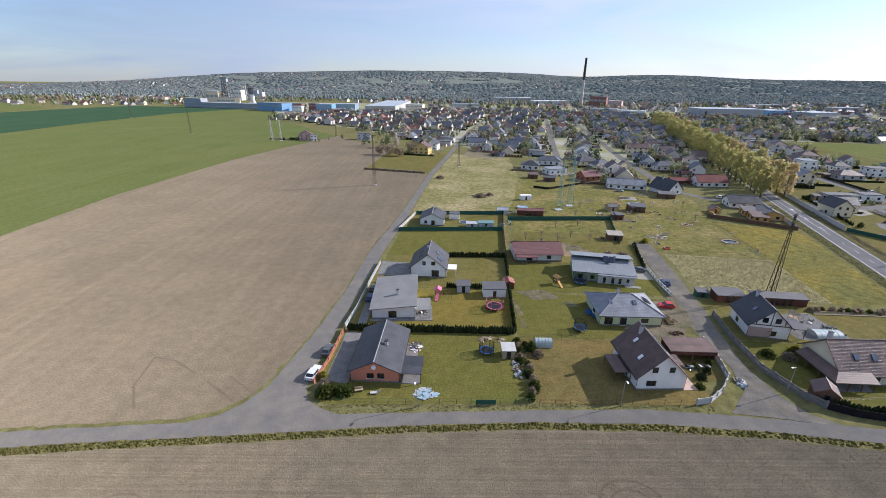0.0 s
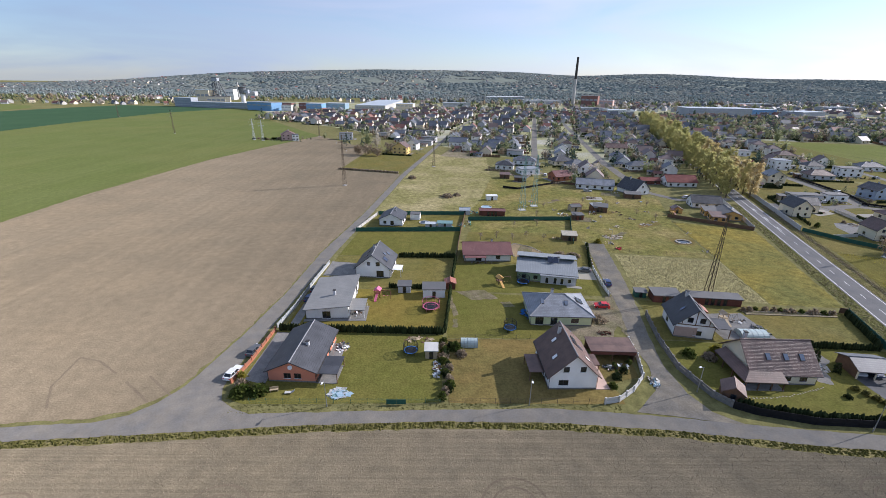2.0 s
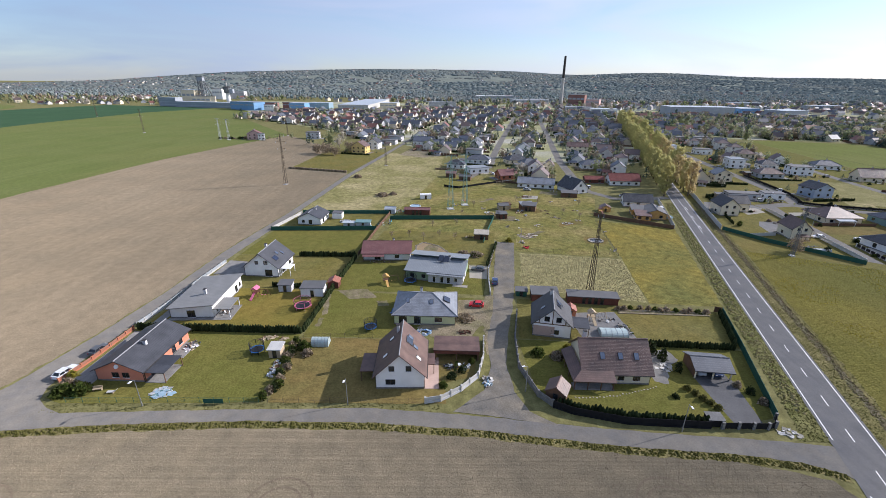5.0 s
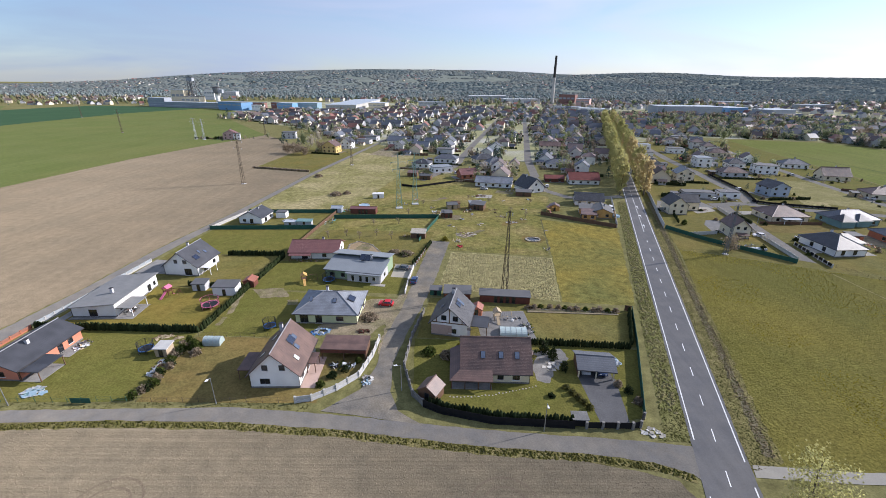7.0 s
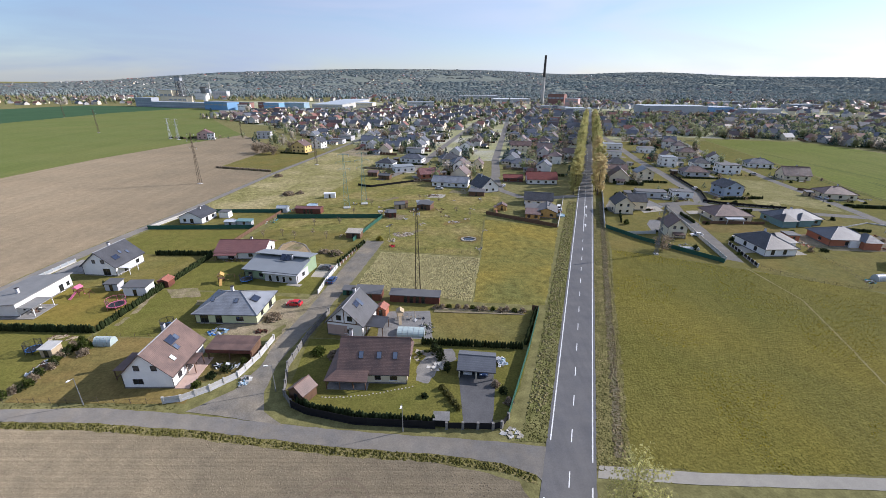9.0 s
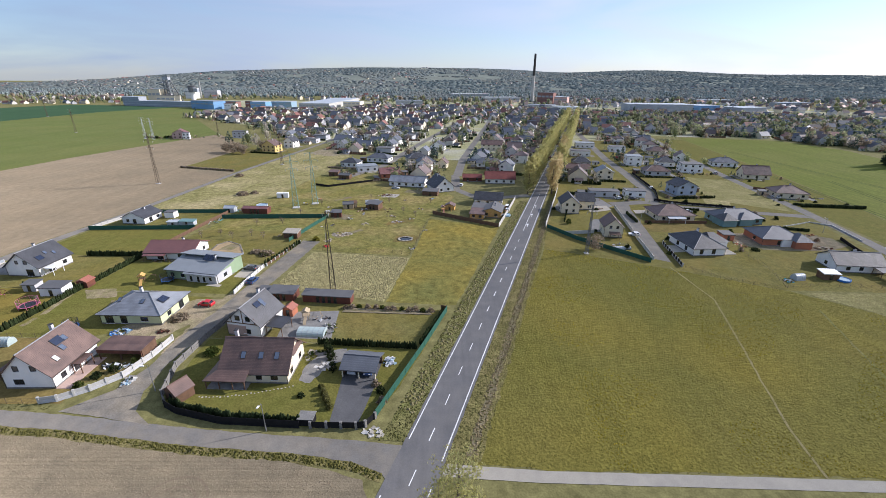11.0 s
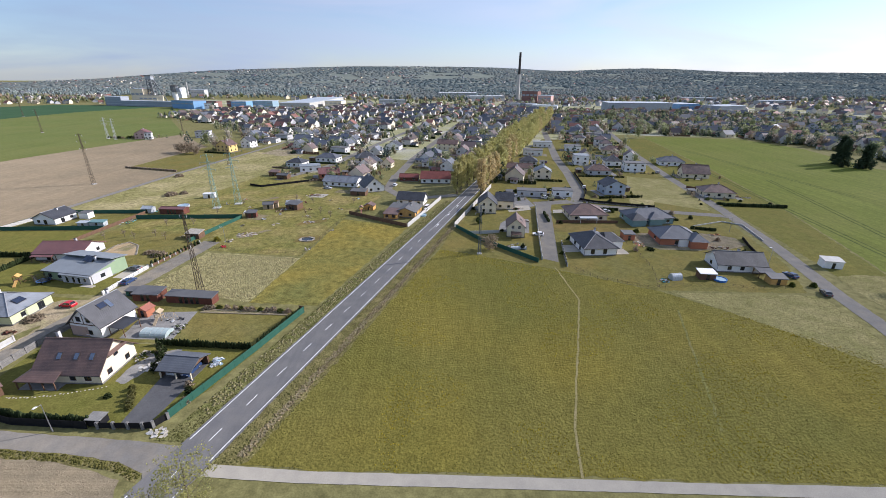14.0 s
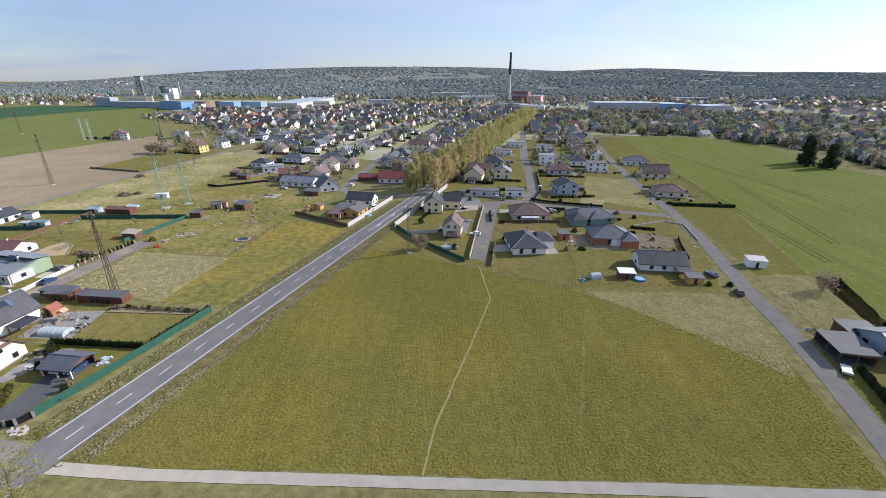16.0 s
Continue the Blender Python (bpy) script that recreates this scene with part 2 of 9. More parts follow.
surface("plaster_blue", (0.40, 0.45, 0.52), (0.36, 0.41, 0.48), 0.5, 0.85, 0.004, 20, 0.05, coords="object")
surface("plaster_teal", (0.18, 0.30, 0.31), (0.16, 0.265, 0.275), 0.5, 0.85, 0.004, 20, 0.05, coords="object")
surface("plaster_yellow", (0.72, 0.52, 0.20), (0.64, 0.46, 0.18), 0.5, 0.85, 0.004, 20, 0.05, coords="object")
surface("plaster_town", (0.84, 0.8138, 0.756), (0.693, 0.6615, 0.5985), 0.3, 0.85, 0.0, 20, 0.08, coords="object", vary=0.3)
surface("brick_red", (0.42, 0.16, 0.09), (0.36, 0.14, 0.08), 0.6, 0.85, 0.004, 12, 0.12, coords="object", rows=[("Z", 0.22, 0.06)])
surface("brick_dark", (0.28, 0.15, 0.125), (0.23, 0.125, 0.105), 0.1, 0.85, 0.0, 12, 0.12, coords="object")
surface("hall_blue", (0.19, 0.35, 0.56), (0.16, 0.31, 0.5), 0.05, 0.6, 0.0, 12, 0.08, coords="object")
surface("plaster_rose", (0.62, 0.42, 0.37), (0.55, 0.37, 0.33), 0.5, 0.85, 0.0, 20, 0.06, coords="object")
surface("wood_ochre", (0.60, 0.36, 0.12), (0.50, 0.29, 0.09), 0.8, 0.75, 0.005, 10, 0.1, coords="object", rows=[("Z", 0.18, 0.08)])
surface("wood_brown", (0.16, 0.09, 0.055), (0.11, 0.065, 0.04), 0.9, 0.8, 0.005, 10, 0.15, coords="object")
surface("wood_red", (0.1552, 0.055, 0.0357), (0.105, 0.04, 0.028), 0.9, 0.8, 0.005, 10, 0.15, coords="object")
surface("wood_pale", (0.45, 0.36, 0.24), (0.36, 0.28, 0.18), 0.9, 0.8, 0.005, 10, 0.15, coords="object")
surface("stone_plinth", (0.22, 0.21, 0.195), (0.15, 0.145, 0.14), 1.5, 0.9, 0.02, 5, 0.2, coords="object")
surface("concrete", (0.50, 0.49, 0.46), (0.41, 0.40, 0.38), 0.6, 0.9, 0.005, 12, 0.12, coords="object")
surface("teal_worn", (0.16, 0.27, 0.27), (0.13, 0.225, 0.225), 1.0, 0.7, 0.0, 6, 0.1, coords="object")
surface("rubble", (0.33, 0.30, 0.25), (0.25, 0.225, 0.185), 1.5, 0.95, 0.01, 6, 0.2, coords="object", vary=0.35)
surface("sheet_worn", (0.42, 0.42, 0.40), (0.34, 0.34, 0.33), 1.5, 0.8, 0.0, 6, 0.1, coords="object", vary=0.35)
# roofs
TILE = [("Z", 0.19, 0.10)]
surface("roof_anthracite", (0.063, 0.0648, 0.0735), (0.0392, 0.0406, 0.0462), 0.4, 0.5, 0.03, 10, 0.12, coords="object", rows=TILE, spec=0.4)
surface("roof_grey", (0.2438, 0.2629, 0.2907), (0.1625, 0.1716, 0.1898), 0.4, 0.6, 0.03, 10, 0.1, coords="object", rows=TILE, spec=0.4)
surface("roof_slate", (0.1166, 0.1248, 0.1409), (0.0924, 0.0989, 0.1134), 0.4, 0.5, 0.03, 10, 0.12, coords="object", rows=TILE, spec=0.4)
surface("roof_brown", (0.1661, 0.1026, 0.0838), (0.0978, 0.0655, 0.0575), 0.4, 0.5, 0.03, 10, 0.14, coords="object", rows=TILE, spec=0.4)
surface("roof_choco", (0.156, 0.0961, 0.077), (0.085, 0.053, 0.045), 0.4, 0.5, 0.03, 10, 0.12, coords="object", rows=TILE, spec=0.4)
surface("roof_maroon", (0.195, 0.0858, 0.078), (0.1625, 0.0728, 0.0676), 0.4, 0.5, 0.03, 10, 0.1, coords="object", rows=[("X", 0.33, 0.1)], spec=0.4)
surface("roof_red", (0.33, 0.125, 0.085), (0.27, 0.105, 0.075), 0.4, 0.6, 0.03, 10, 0.12, coords="object", rows=TILE, spec=0.4)
surface("roof_oxide", (0.2, 0.072, 0.062), (0.165, 0.062, 0.055), 0.4, 0.65, 0.03, 10, 0.12, coords="object", rows=TILE, spec=0.1)
surface("roof_seam", (0.2405, 0.26, 0.273), (0.208, 0.2236, 0.2366), 0.3, 0.45, 0.02, 10, 0.06, coords="object", rows=[("X", 0.5, 0.08)], spec=0.25)
surface("roof_membrane", (0.235, 0.232, 0.222), (0.195, 0.194, 0.187), 0.3, 0.75, 0.01, 12, 0.08, coords="object", rows=[("X", 0.9, 0.05)], spec=0.4)
surface("roof_felt", (0.12, 0.12, 0.122), (0.095, 0.096, 0.1), 0.3, 0.8, 0.01, 12, 0.08, coords="object", spec=0.4)
surface("roof_town", (0.150, 0.108, 0.098), (0.092, 0.072, 0.070), 0.05, 0.65, 0.0, 20, 0.12, coords="object", vary=0.45, spec=0.4)
surface("roof_town_red", (0.29, 0.125, 0.095), (0.19, 0.088, 0.072), 0.05, 0.65, 0.0, 20, 0.12, coords="object", vary=0.35, spec=0.4)
surface("roof_town_grey", (0.1518, 0.1645, 0.1923), (0.0835, 0.0898, 0.1049), 0.05, 0.6, 0.0, 20, 0.12, coords="object", vary=0.4, spec=0.4)
# metal, glass and small stuff
surface("white_paint", (0.80, 0.80, 0.80), (0.74, 0.74, 0.74), 1.0, 0.5, 0.0, 10, 0.04, coords="object")
surface("glass_grey", (0.34, 0.37, 0.39), (0.28, 0.31, 0.33), 0.8, 0.4, 0.0, 10, 0.1)
surface("dark_frame", (0.045, 0.04, 0.038), (0.035, 0.032, 0.03), 2.0, 0.5, 0.0, 10, 0.05, coords="object")
surface("brown_frame", (0.09, 0.045, 0.03), (0.075, 0.04, 0.028), 2.0, 0.5, 0.0, 10, 0.05, coords="object")
surface("glass_pane", (0.02, 0.024, 0.03), (0.015, 0.018, 0.022), 1.0, 0.06, 0.0, 10, 0.02, spec=0.8, coords="object")
surface("skylight_pane", (0.10, 0.13, 0.18), (0.08, 0.10, 0.15), 1.0, 0.05, 0.0, 10, 0.02, spec=0.9, coords="object")
surface("solar_pane", (0.02, 0.03, 0.06), (0.015, 0.022, 0.045), 2.0, 0.12, 0.0, 10, 0.05, spec=0.8, coords="object")
surface("steel", (0.38, 0.39, 0.40), (0.30, 0.31, 0.32), 1.5, 0.45, 0.0, 10, 0.08, metal=0.7, coords="object")
surface("pylon_green", (0.22, 0.37, 0.32), (0.27, 0.42, 0.37), 0.3, 0.6, 0.0, 10, 0.1)
surface("pylon_rust", (0.10, 0.075, 0.05), (0.075, 0.058, 0.04), 0.3, 0.75, 0.0, 10, 0.1)
surface("pylon_grey", (0.45, 0.47, 0.48), (0.38, 0.40, 0.41), 0.3, 0.55, 0.0, 10, 0.1)
surface("frame_grey", (0.17, 0.18, 0.19), (0.13, 0.14, 0.15), 0.1, 0.7, 0.0, 10, 0.1)
surface("rubber", (0.02, 0.02, 0.02), (0.03, 0.03, 0.03), 2.0, 0.8, 0.0, 10, 0.1, coords="object")
surface("fence_green", (0.02, 0.085, 0.06), (0.028, 0.10, 0.07), 0.8, 0.7, 0.0, 10, 0.1)
surface("fence_dark", (0.014, 0.014, 0.016), (0.02, 0.02, 0.021), 0.8, 0.75, 0.0, 10, 0.1, spec=0.08)
surface("hedge", (0.026, 0.038, 0.016), (0.042, 0.054, 0.022), 1.2, 0.9, 0.02, 6, 0.4, island=0.35, thin=0.25, spec=0.03)
surface("bush_leaf", (0.05, 0.075, 0.018), (0.085, 0.10, 0.025), 0.9, 0.85, 0.0, 6, 0.3, island=0.35, thin=0.4, spec=0.03)
surface("bush_yellow", (0.26, 0.22, 0.02), (0.18, 0.17, 0.03), 0.9, 0.85, 0.0, 6, 0.3, island=0.3, thin=0.4)
surface("leaf_spring", (0.47, 0.445, 0.19), (0.40, 0.395, 0.165), 0.15, 0.8, 0.0, 10, 0.15, island=0.22, tint=(0.48, 0.41, 0.19), tint_scale=0.06, thin=0.7, spec=0.03)
surface("leaf_copper", (0.54, 0.43, 0.24), (0.48, 0.41, 0.2), 0.15, 0.8, 0.0, 10, 0.15, island=0.15, thin=0.7, spec=0.03)
surface("leaf_dark", (0.0418, 0.0646, 0.038), (0.0646, 0.0874, 0.0494), 0.5, 0.9, 0.0, 6, 0.3, island=0.3, thin=0.25, spec=0.03)
surface("leaf_town", (0.30, 0.325, 0.17), (0.225, 0.25, 0.13), 0.03, 0.9, 0.0, 20, 0.3, island=0.3, tint=(0.27, 0.25, 0.18), tint_scale=0.02, thin=0.5, spec=0.03)
# lighter and bluer than leaf_dark: haze over the town is put into this colour
surface("conifer_town", (0.0683, 0.1063, 0.0893), (0.0788, 0.105, 0.0788), 0.1, 0.9, 0.0, 10, 0.3, island=0.35, thin=0.3, spec=0.03)
surface("twigs", (0.3289, 0.2656, 0.1898), (0.253, 0.2024, 0.1391), 0.5, 0.9, 0.0, 8, 0.3, island=0.3, thin=0.35, spec=0.03)
surface("bark", (0.14, 0.11, 0.085), (0.10, 0.08, 0.06), 1.0, 0.95, 0.02, 6, 0.3, coords="object")
# the next six colours have distance haze painted in: paled and greyed
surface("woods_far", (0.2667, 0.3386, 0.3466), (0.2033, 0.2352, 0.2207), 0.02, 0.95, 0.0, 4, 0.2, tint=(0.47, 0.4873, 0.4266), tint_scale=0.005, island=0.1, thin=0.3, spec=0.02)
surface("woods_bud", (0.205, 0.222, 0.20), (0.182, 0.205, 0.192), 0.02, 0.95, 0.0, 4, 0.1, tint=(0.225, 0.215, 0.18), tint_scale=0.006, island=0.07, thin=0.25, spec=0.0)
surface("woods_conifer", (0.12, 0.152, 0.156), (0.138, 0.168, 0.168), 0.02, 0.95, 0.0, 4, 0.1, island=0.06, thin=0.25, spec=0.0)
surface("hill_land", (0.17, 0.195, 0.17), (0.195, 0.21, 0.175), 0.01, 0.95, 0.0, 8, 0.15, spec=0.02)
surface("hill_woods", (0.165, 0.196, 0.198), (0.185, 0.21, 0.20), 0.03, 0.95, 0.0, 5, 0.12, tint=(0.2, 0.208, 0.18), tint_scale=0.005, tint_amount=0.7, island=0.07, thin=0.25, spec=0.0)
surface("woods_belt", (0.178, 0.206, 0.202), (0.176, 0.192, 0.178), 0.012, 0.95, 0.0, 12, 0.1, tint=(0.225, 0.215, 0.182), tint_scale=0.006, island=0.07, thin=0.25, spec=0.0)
# pale blossom, with backlit haze painted in as extra brightness
surface("leaf_blossom", (0.5083, 0.4485, 0.39), (0.364, 0.338, 0.26), 0.1, 0.9, 0.0, 10, 0.2, island=0.25, thin=0.5, spec=0.03)
surface("hall_slate", (0.36, 0.385, 0.42), (0.31, 0.335, 0.37), 0.05, 0.7, 0.0, 12, 0.08, coords="object")
surface("tuft_green", (0.14, 0.135, 0.04), (0.18, 0.165, 0.055), 0.2, 0.95, 0.0, 6, 0.25, island=0.18, thin=0.5, spec=0.03)
surface("tuft_meadow", (0.1441, 0.1368, 0.0337), (0.1733, 0.1514, 0.0392), 0.03, 0.95, 0.0, 8, 0.25, island=0.22, tint=(0.1824, 0.1532, 0.032), tint_scale=0.02, tint_amount=0.5, thin=0.5, spec=0.03)
surface("dandelion", (0.42, 0.33, 0.03), (0.34, 0.28, 0.03), 0.4, 0.9, 0.0, 6, 0.2, island=0.2, thin=0.4, spec=0.03)
surface("tuft_weeds", (0.27, 0.243, 0.1134), (0.2052, 0.1922, 0.081), 0.4, 0.95, 0.0, 6, 0.25, island=0.16, thin=0.5, spec=0.03)
surface("tuft_straw", (0.424, 0.3675, 0.2048), (0.33, 0.3, 0.15), 0.4, 0.95, 0.0, 6, 0.25, island=0.14, thin=0.6, spec=0.03)
surface("tuft_dry", (0.32, 0.256, 0.144), (0.208, 0.168, 0.096), 0.4, 0.95, 0.0, 6, 0.25, island=0.3, thin=0.4, spec=0.03)
surface("tuft_verge", (0.155, 0.154, 0.052), (0.19, 0.178, 0.07), 0.3, 0.95, 0.0, 6, 0.2, island=0.15, thin=0.6, spec=0.03)
surface("clod", (0.28, 0.225, 0.155), (0.24, 0.19, 0.13), 0.3, 0.95, 0.0, 6, 0.2, island=0.15, spec=0.03, matte=0.75)
for key, c in dict(car_red=(0.55, 0.02, 0.03), car_white=(0.75, 0.75, 0.76), car_blue=(0.03, 0.06, 0.15), car_grey=(0.10, 0.105, 0.11), car_silver=(0.45, 0.46, 0.47), pink=(0.66, 0.16, 0.27), blue=(0.03, 0.16, 0.48), blue_pale=(0.30, 0.42, 0.50), orange=(0.31, 0.145, 0.10), teal=(0.04, 0.30, 0.30), white_sheet=(0.46, 0.49, 0.51), yellow=(0.72, 0.52, 0.03), pool_skin=(0.40, 0.48, 0.47), black=(0.015, 0.015, 0.016)).items():
    surface(key, c, tuple(v * 0.85 for v in c), 1.5, 0.35, 0.0, 8, 0.06, coords="object", spec=0.5)

# ---- building blocks ----
class Geo:
    """Collects vertices and faces of one mesh."""

    def __init__(self):
        self.v, self.f, self.weld = [], [], False

    def add(self, pts, faces):
        k = len(self.v)
        self.v += [tuple(p) for p in pts]
        self.f += [tuple(k + i for i in f) for f in faces]
        return self

    def box(self, x0, y0, z0, x1, y1, z1):
        p = [(x, y, z) for z in (z0, z1) for x, y in ((x0, y0), (x1, y0), (x1, y1), (x0, y1))]
        return self.add(p, [(3, 2, 1, 0), (4, 5, 6, 7), (0, 1, 5, 4), (1, 2, 6, 5), (2, 3, 7, 6), (3, 0, 4, 7)])

    def prism(self, poly, axis, a, b):
        """A flat outline pushed along an axis from a to b. The outline is given in the two other axes, in order."""
        def at(p, s):
            return (s, *p) if axis == 0 else (p[0], s, p[1]) if axis == 1 else (*p, s)
        n = len(poly)
        pts = [at(p, a) for p in poly] + [at(p, b) for p in poly]
        return self.add(pts, [tuple(range(n)), tuple(range(2 * n - 1, n - 1, -1))] + [(i, i + n, (i + 1) % n + n, (i + 1) % n) for i in range(n)])

    def rod(self, p, q, r0, r1=None, n=6):
        p, q = Vector(p), Vector(q)
        r1 = r0 if r1 is None else r1
        d = (q - p).normalized()
        u = d.orthogonal().normalized()
        w = d.cross(u)
        ring = [(math.cos(2 * math.pi * i / n), math.sin(2 * math.pi * i / n)) for i in range(n)]
        pts = [p + (u * c + w * s) * r0 for c, s in ring] + [q + (u * c + w * s) * r1 for c, s in ring]
        return self.add(pts, [(i, (i + 1) % n, (i + 1) % n + n, i + n) for i in range(n)] + [tuple(range(n - 1, -1, -1)), tuple(range(n, 2 * n))])

    def tube(self, pts, radii, n=7):
        """A bent, tapering tube through points."""
        k = len(self.v)
        for p, r in zip(pts, radii):
            self.v += [(p[0] + r * math.cos(2 * math.pi * i / n), p[1] + r * math.sin(2 * math.pi * i / n), p[2]) for i in range(n)]
        for j in range(len(pts) - 1):
            self.f += [(k + j * n + i, k + j * n + (i + 1) % n, k + (j + 1) * n + (i + 1) % n, k + (j + 1) * n + i) for i in range(n)]
        self.f += [tuple(k + i for i in range(n - 1, -1, -1)), tuple(k + (len(pts) - 1) * n + i for i in range(n))]
        return self

    def sweep(self, pts, r, n=5, closed=False):
        """A round bar bent along points."""
        k, m = len(self.v), len(pts)
        for j, p in enumerate(pts):
            a, b = (pts[j - 1], pts[(j + 1) % m]) if closed else (pts[max(0, j - 1)], pts[min(m - 1, j + 1)])
            d = (Vector(b) - Vector(a)).normalized()
            u = d.cross(Vector((0.21, 0.13, 0.97))).normalized()
            w = d.cross(u)
            self.v += [tuple(Vector(p) + (u * math.cos(2 * math.pi * i / n) + w * math.sin(2 * math.pi * i / n)) * r) for i in range(n)]
        for j in range(m if closed else m - 1):
            q = (j + 1) % m
            self.f += [(k + j * n + i, k + j * n + (i + 1) % n, k + q * n + (i + 1) % n, k + q * n + i) for i in range(n)]
        return self

    def slab(self, corners, thick):
        """A plate: corners of its upper face, and its thickness downwards."""
        n = len(corners)
        pts = [tuple(c) for c in corners] + [(c[0], c[1], c[2] - thick) for c in corners]
        return self.add(pts, [tuple(range(n)), tuple(range(2 * n - 1, n - 1, -1))] + [(i, i + n, (i + 1) % n + n, (i + 1) % n) for i in range(n)])

    def ring(self, x, y, z, r, tube, n=24, axis=2):
        return self.sweep([(x + r * math.cos(2 * math.pi * i / n), y + r * math.sin(2 * math.pi * i / n), z) for i in range(n)], tube, closed=True)

    def mesh(self, name, mat):
        me = bpy.data.meshes.new(name)
        me.from_pydata(self.v, [], self.f)
        if isinstance(mat, str):
            mat = M(mat)
        me.materials.append(mat)
        bm = bmesh.new()
        bm.from_mesh(me)
        if self.weld:
            bmesh.ops.remove_doubles(bm, verts=bm.verts, dist=0.001)
        bmesh.ops.recalc_face_normals(bm, faces=bm.faces)
        bm.to_mesh(me)
        bm.free()
        return me


LOOSE = {"branchwork", "crown", "foliage", "bracing", "net", "pile"}  # parts of countless small pieces


def part(name, geo, mat, parent=None, label="", m=None):
    ob = new(name, geo.mesh(name, mat) if isinstance(geo, Geo) else geo)
    if parent is not None:
        ob.parent = parent
    if m is not None:
        ob.matrix_basis = m
    return tagged(ob, label, kind="stuff" if name in LOOSE else "")


def thing(name, label, category, x, y, ang=0.0, z=0.0, group=""):
    ob = new(name)
    ob.empty_display_size = 0.5
    ob.matrix_basis = pose(x, y, z, 0, 0, ang)
    return tagged(ob, label, category, group)


def rough_edge(poly, step, amount):
    """The outline cut into short steps and shifted a little, so that its border wavers."""
    out = []
    for i, a in enumerate(poly):
        b = poly[(i + 1) % len(poly)]
        d = math.hypot(b[0] - a[0], b[1] - a[1])
        k = max(1, min(400, int(d / step)))
        for j in range(k):
            x, y = a[0] + (b[0] - a[0]) * j / k, a[1] + (b[1] - a[1]) * j / k
            if j:
                x += amount * noise.noise((x * 0.6, y * 0.6, 3.1)) * 1.6
                y += amount * noise.noise((x * 0.6, y * 0.6, 9.7)) * 1.6
            out.append((x, y))
    return out


def sheet(name, poly, z, mat, label, category="ground", step=1.5, amount=0.15):
    """A piece of ground laid over the land: its outline, and its height."""
    pts = rough_edge(poly, step, amount) if amount else poly
    g = Geo().add([(x, y, z) for x, y in pts], [tuple(range(len(pts)))])
    me = bpy.data.meshes.new(name)
    me.from_pydata(g.v, [], g.f)
    me.materials.append(M(mat))
    bm = bmesh.new()
    bm.from_mesh(me)
    bmesh.ops.triangulate(bm, faces=bm.faces)
    for f in bm.faces:
        if f.normal.z < 0:
            f.normal_flip()
    bm.to_mesh(me)
    bm.free()
    return tagged(new(name, me), label, category, kind="structure")


def ribbon(centre, width):
    """The outline of a way of even width along a line."""
    left, right = [], []
    for i, (x, y) in enumerate(centre):
        a, b = centre[max(0, i - 1)], centre[min(len(centre) - 1, i + 1)]
        d = math.hypot(b[0] - a[0], b[1] - a[1])
        nx, ny = -(b[1] - a[1]) / d * width / 2, (b[0] - a[0]) / d * width / 2
        left.append((x + nx, y + ny))
        right.append((x - nx, y - ny))
    return left + right[::-1]


def along(line, step):
    """Points and directions at even steps along a line."""
    out, left = [], 0.0
    for a, b in zip(line, line[1:]):
        d = math.hypot(b[0] - a[0], b[1] - a[1])
        s = left
        while s < d:
            out.append((a[0] + (b[0] - a[0]) * s / d, a[1] + (b[1] - a[1]) * s / d, math.degrees(math.atan2(b[1] - a[1], b[0] - a[0]))))
            s += step
        left = s - d
    return out


def inside(poly, x, y):
    odd = False
    for i, (ax, ay) in enumerate(poly):
        bx, by = poly[i - 1]
        if (ay > y) != (by > y) and x < (bx - ax) * (y - ay) / (by - ay) + ax:
            odd = not odd
    return odd


def scatter(name, poly, density, size, mat, label, category, rng, z=0.04, tall=0.6, blades=3, keep=None):
    """Small tufts strewn over an outline: a few crossed blades each, joined into one mesh."""
    xs, ys = [p[0] for p in poly], [p[1] for p in poly]
    x0, x1, y0, y1 = min(xs), max(xs), min(ys), max(ys)
    count = int((x1 - x0) * (y1 - y0) * density)
    v, f = [], []
    for x, y in zip(rng.uniform(x0, x1, count), rng.uniform(y0, y1, count)):
        if not inside(poly, x, y) or (keep and not keep(x, y)):
            continue
        s = size * (0.5 + rng.random())
        h = s * tall * (0.6 + 0.8 * rng.random())
        turn = rng.random() * 6.28
        k = len(v)
        n = blades + 1
        v.append((x, y, z + h))
        for i in range(n):
            a = turn + 6.2832 * i / n
            r = s * (0.35 + 0.3 * rng.random())
            v.append((x + r * math.cos(a), y + r * math.sin(a), z - 0.02))
        f += [(k, k + 1 + i, k + 1 + (i + 1) % n) for i in range(n)]
    me = bpy.data.meshes.new(name)
    me.from_pydata(v, [], f)
    me.materials.append(M(mat))
    return tagged(new(name, me), label, category, kind="stuff")

# ---- land, fields and ways ----
def main_x(y):
    """The middle of the main road."""
    return 127.4 + 0.327 * (y - 72.2)


sheet("ground", [(-4800, -600), (4800, -600), (4800, 4800), (-4800, 4800)], 0.0, "grass_far", "flat spring grassland that reaches the horizon", amount=0)
LANE_L = [(-44.5, 57.2), (-39.4, 59.0), (-36.2, 62.2), (-33.6, 67), (-30, 84.6), (-27.1, 106.5), (-25.1, 137), (-18.3, 183), (-9.1, 267), (0.6, 328), (30.8, 525), (85.8, 803)]
LANE_R = [(-17.2, 59.2), (-21.6, 60.9), (-24.6, 63.0), (-26.0, 66.4), (-26.2, 71), (-25.4, 80), (-22.7, 110), (-20.2, 137), (-14.6, 183), (-5.6, 267), (4.2, 328), (34.5, 525), (90, 803)]
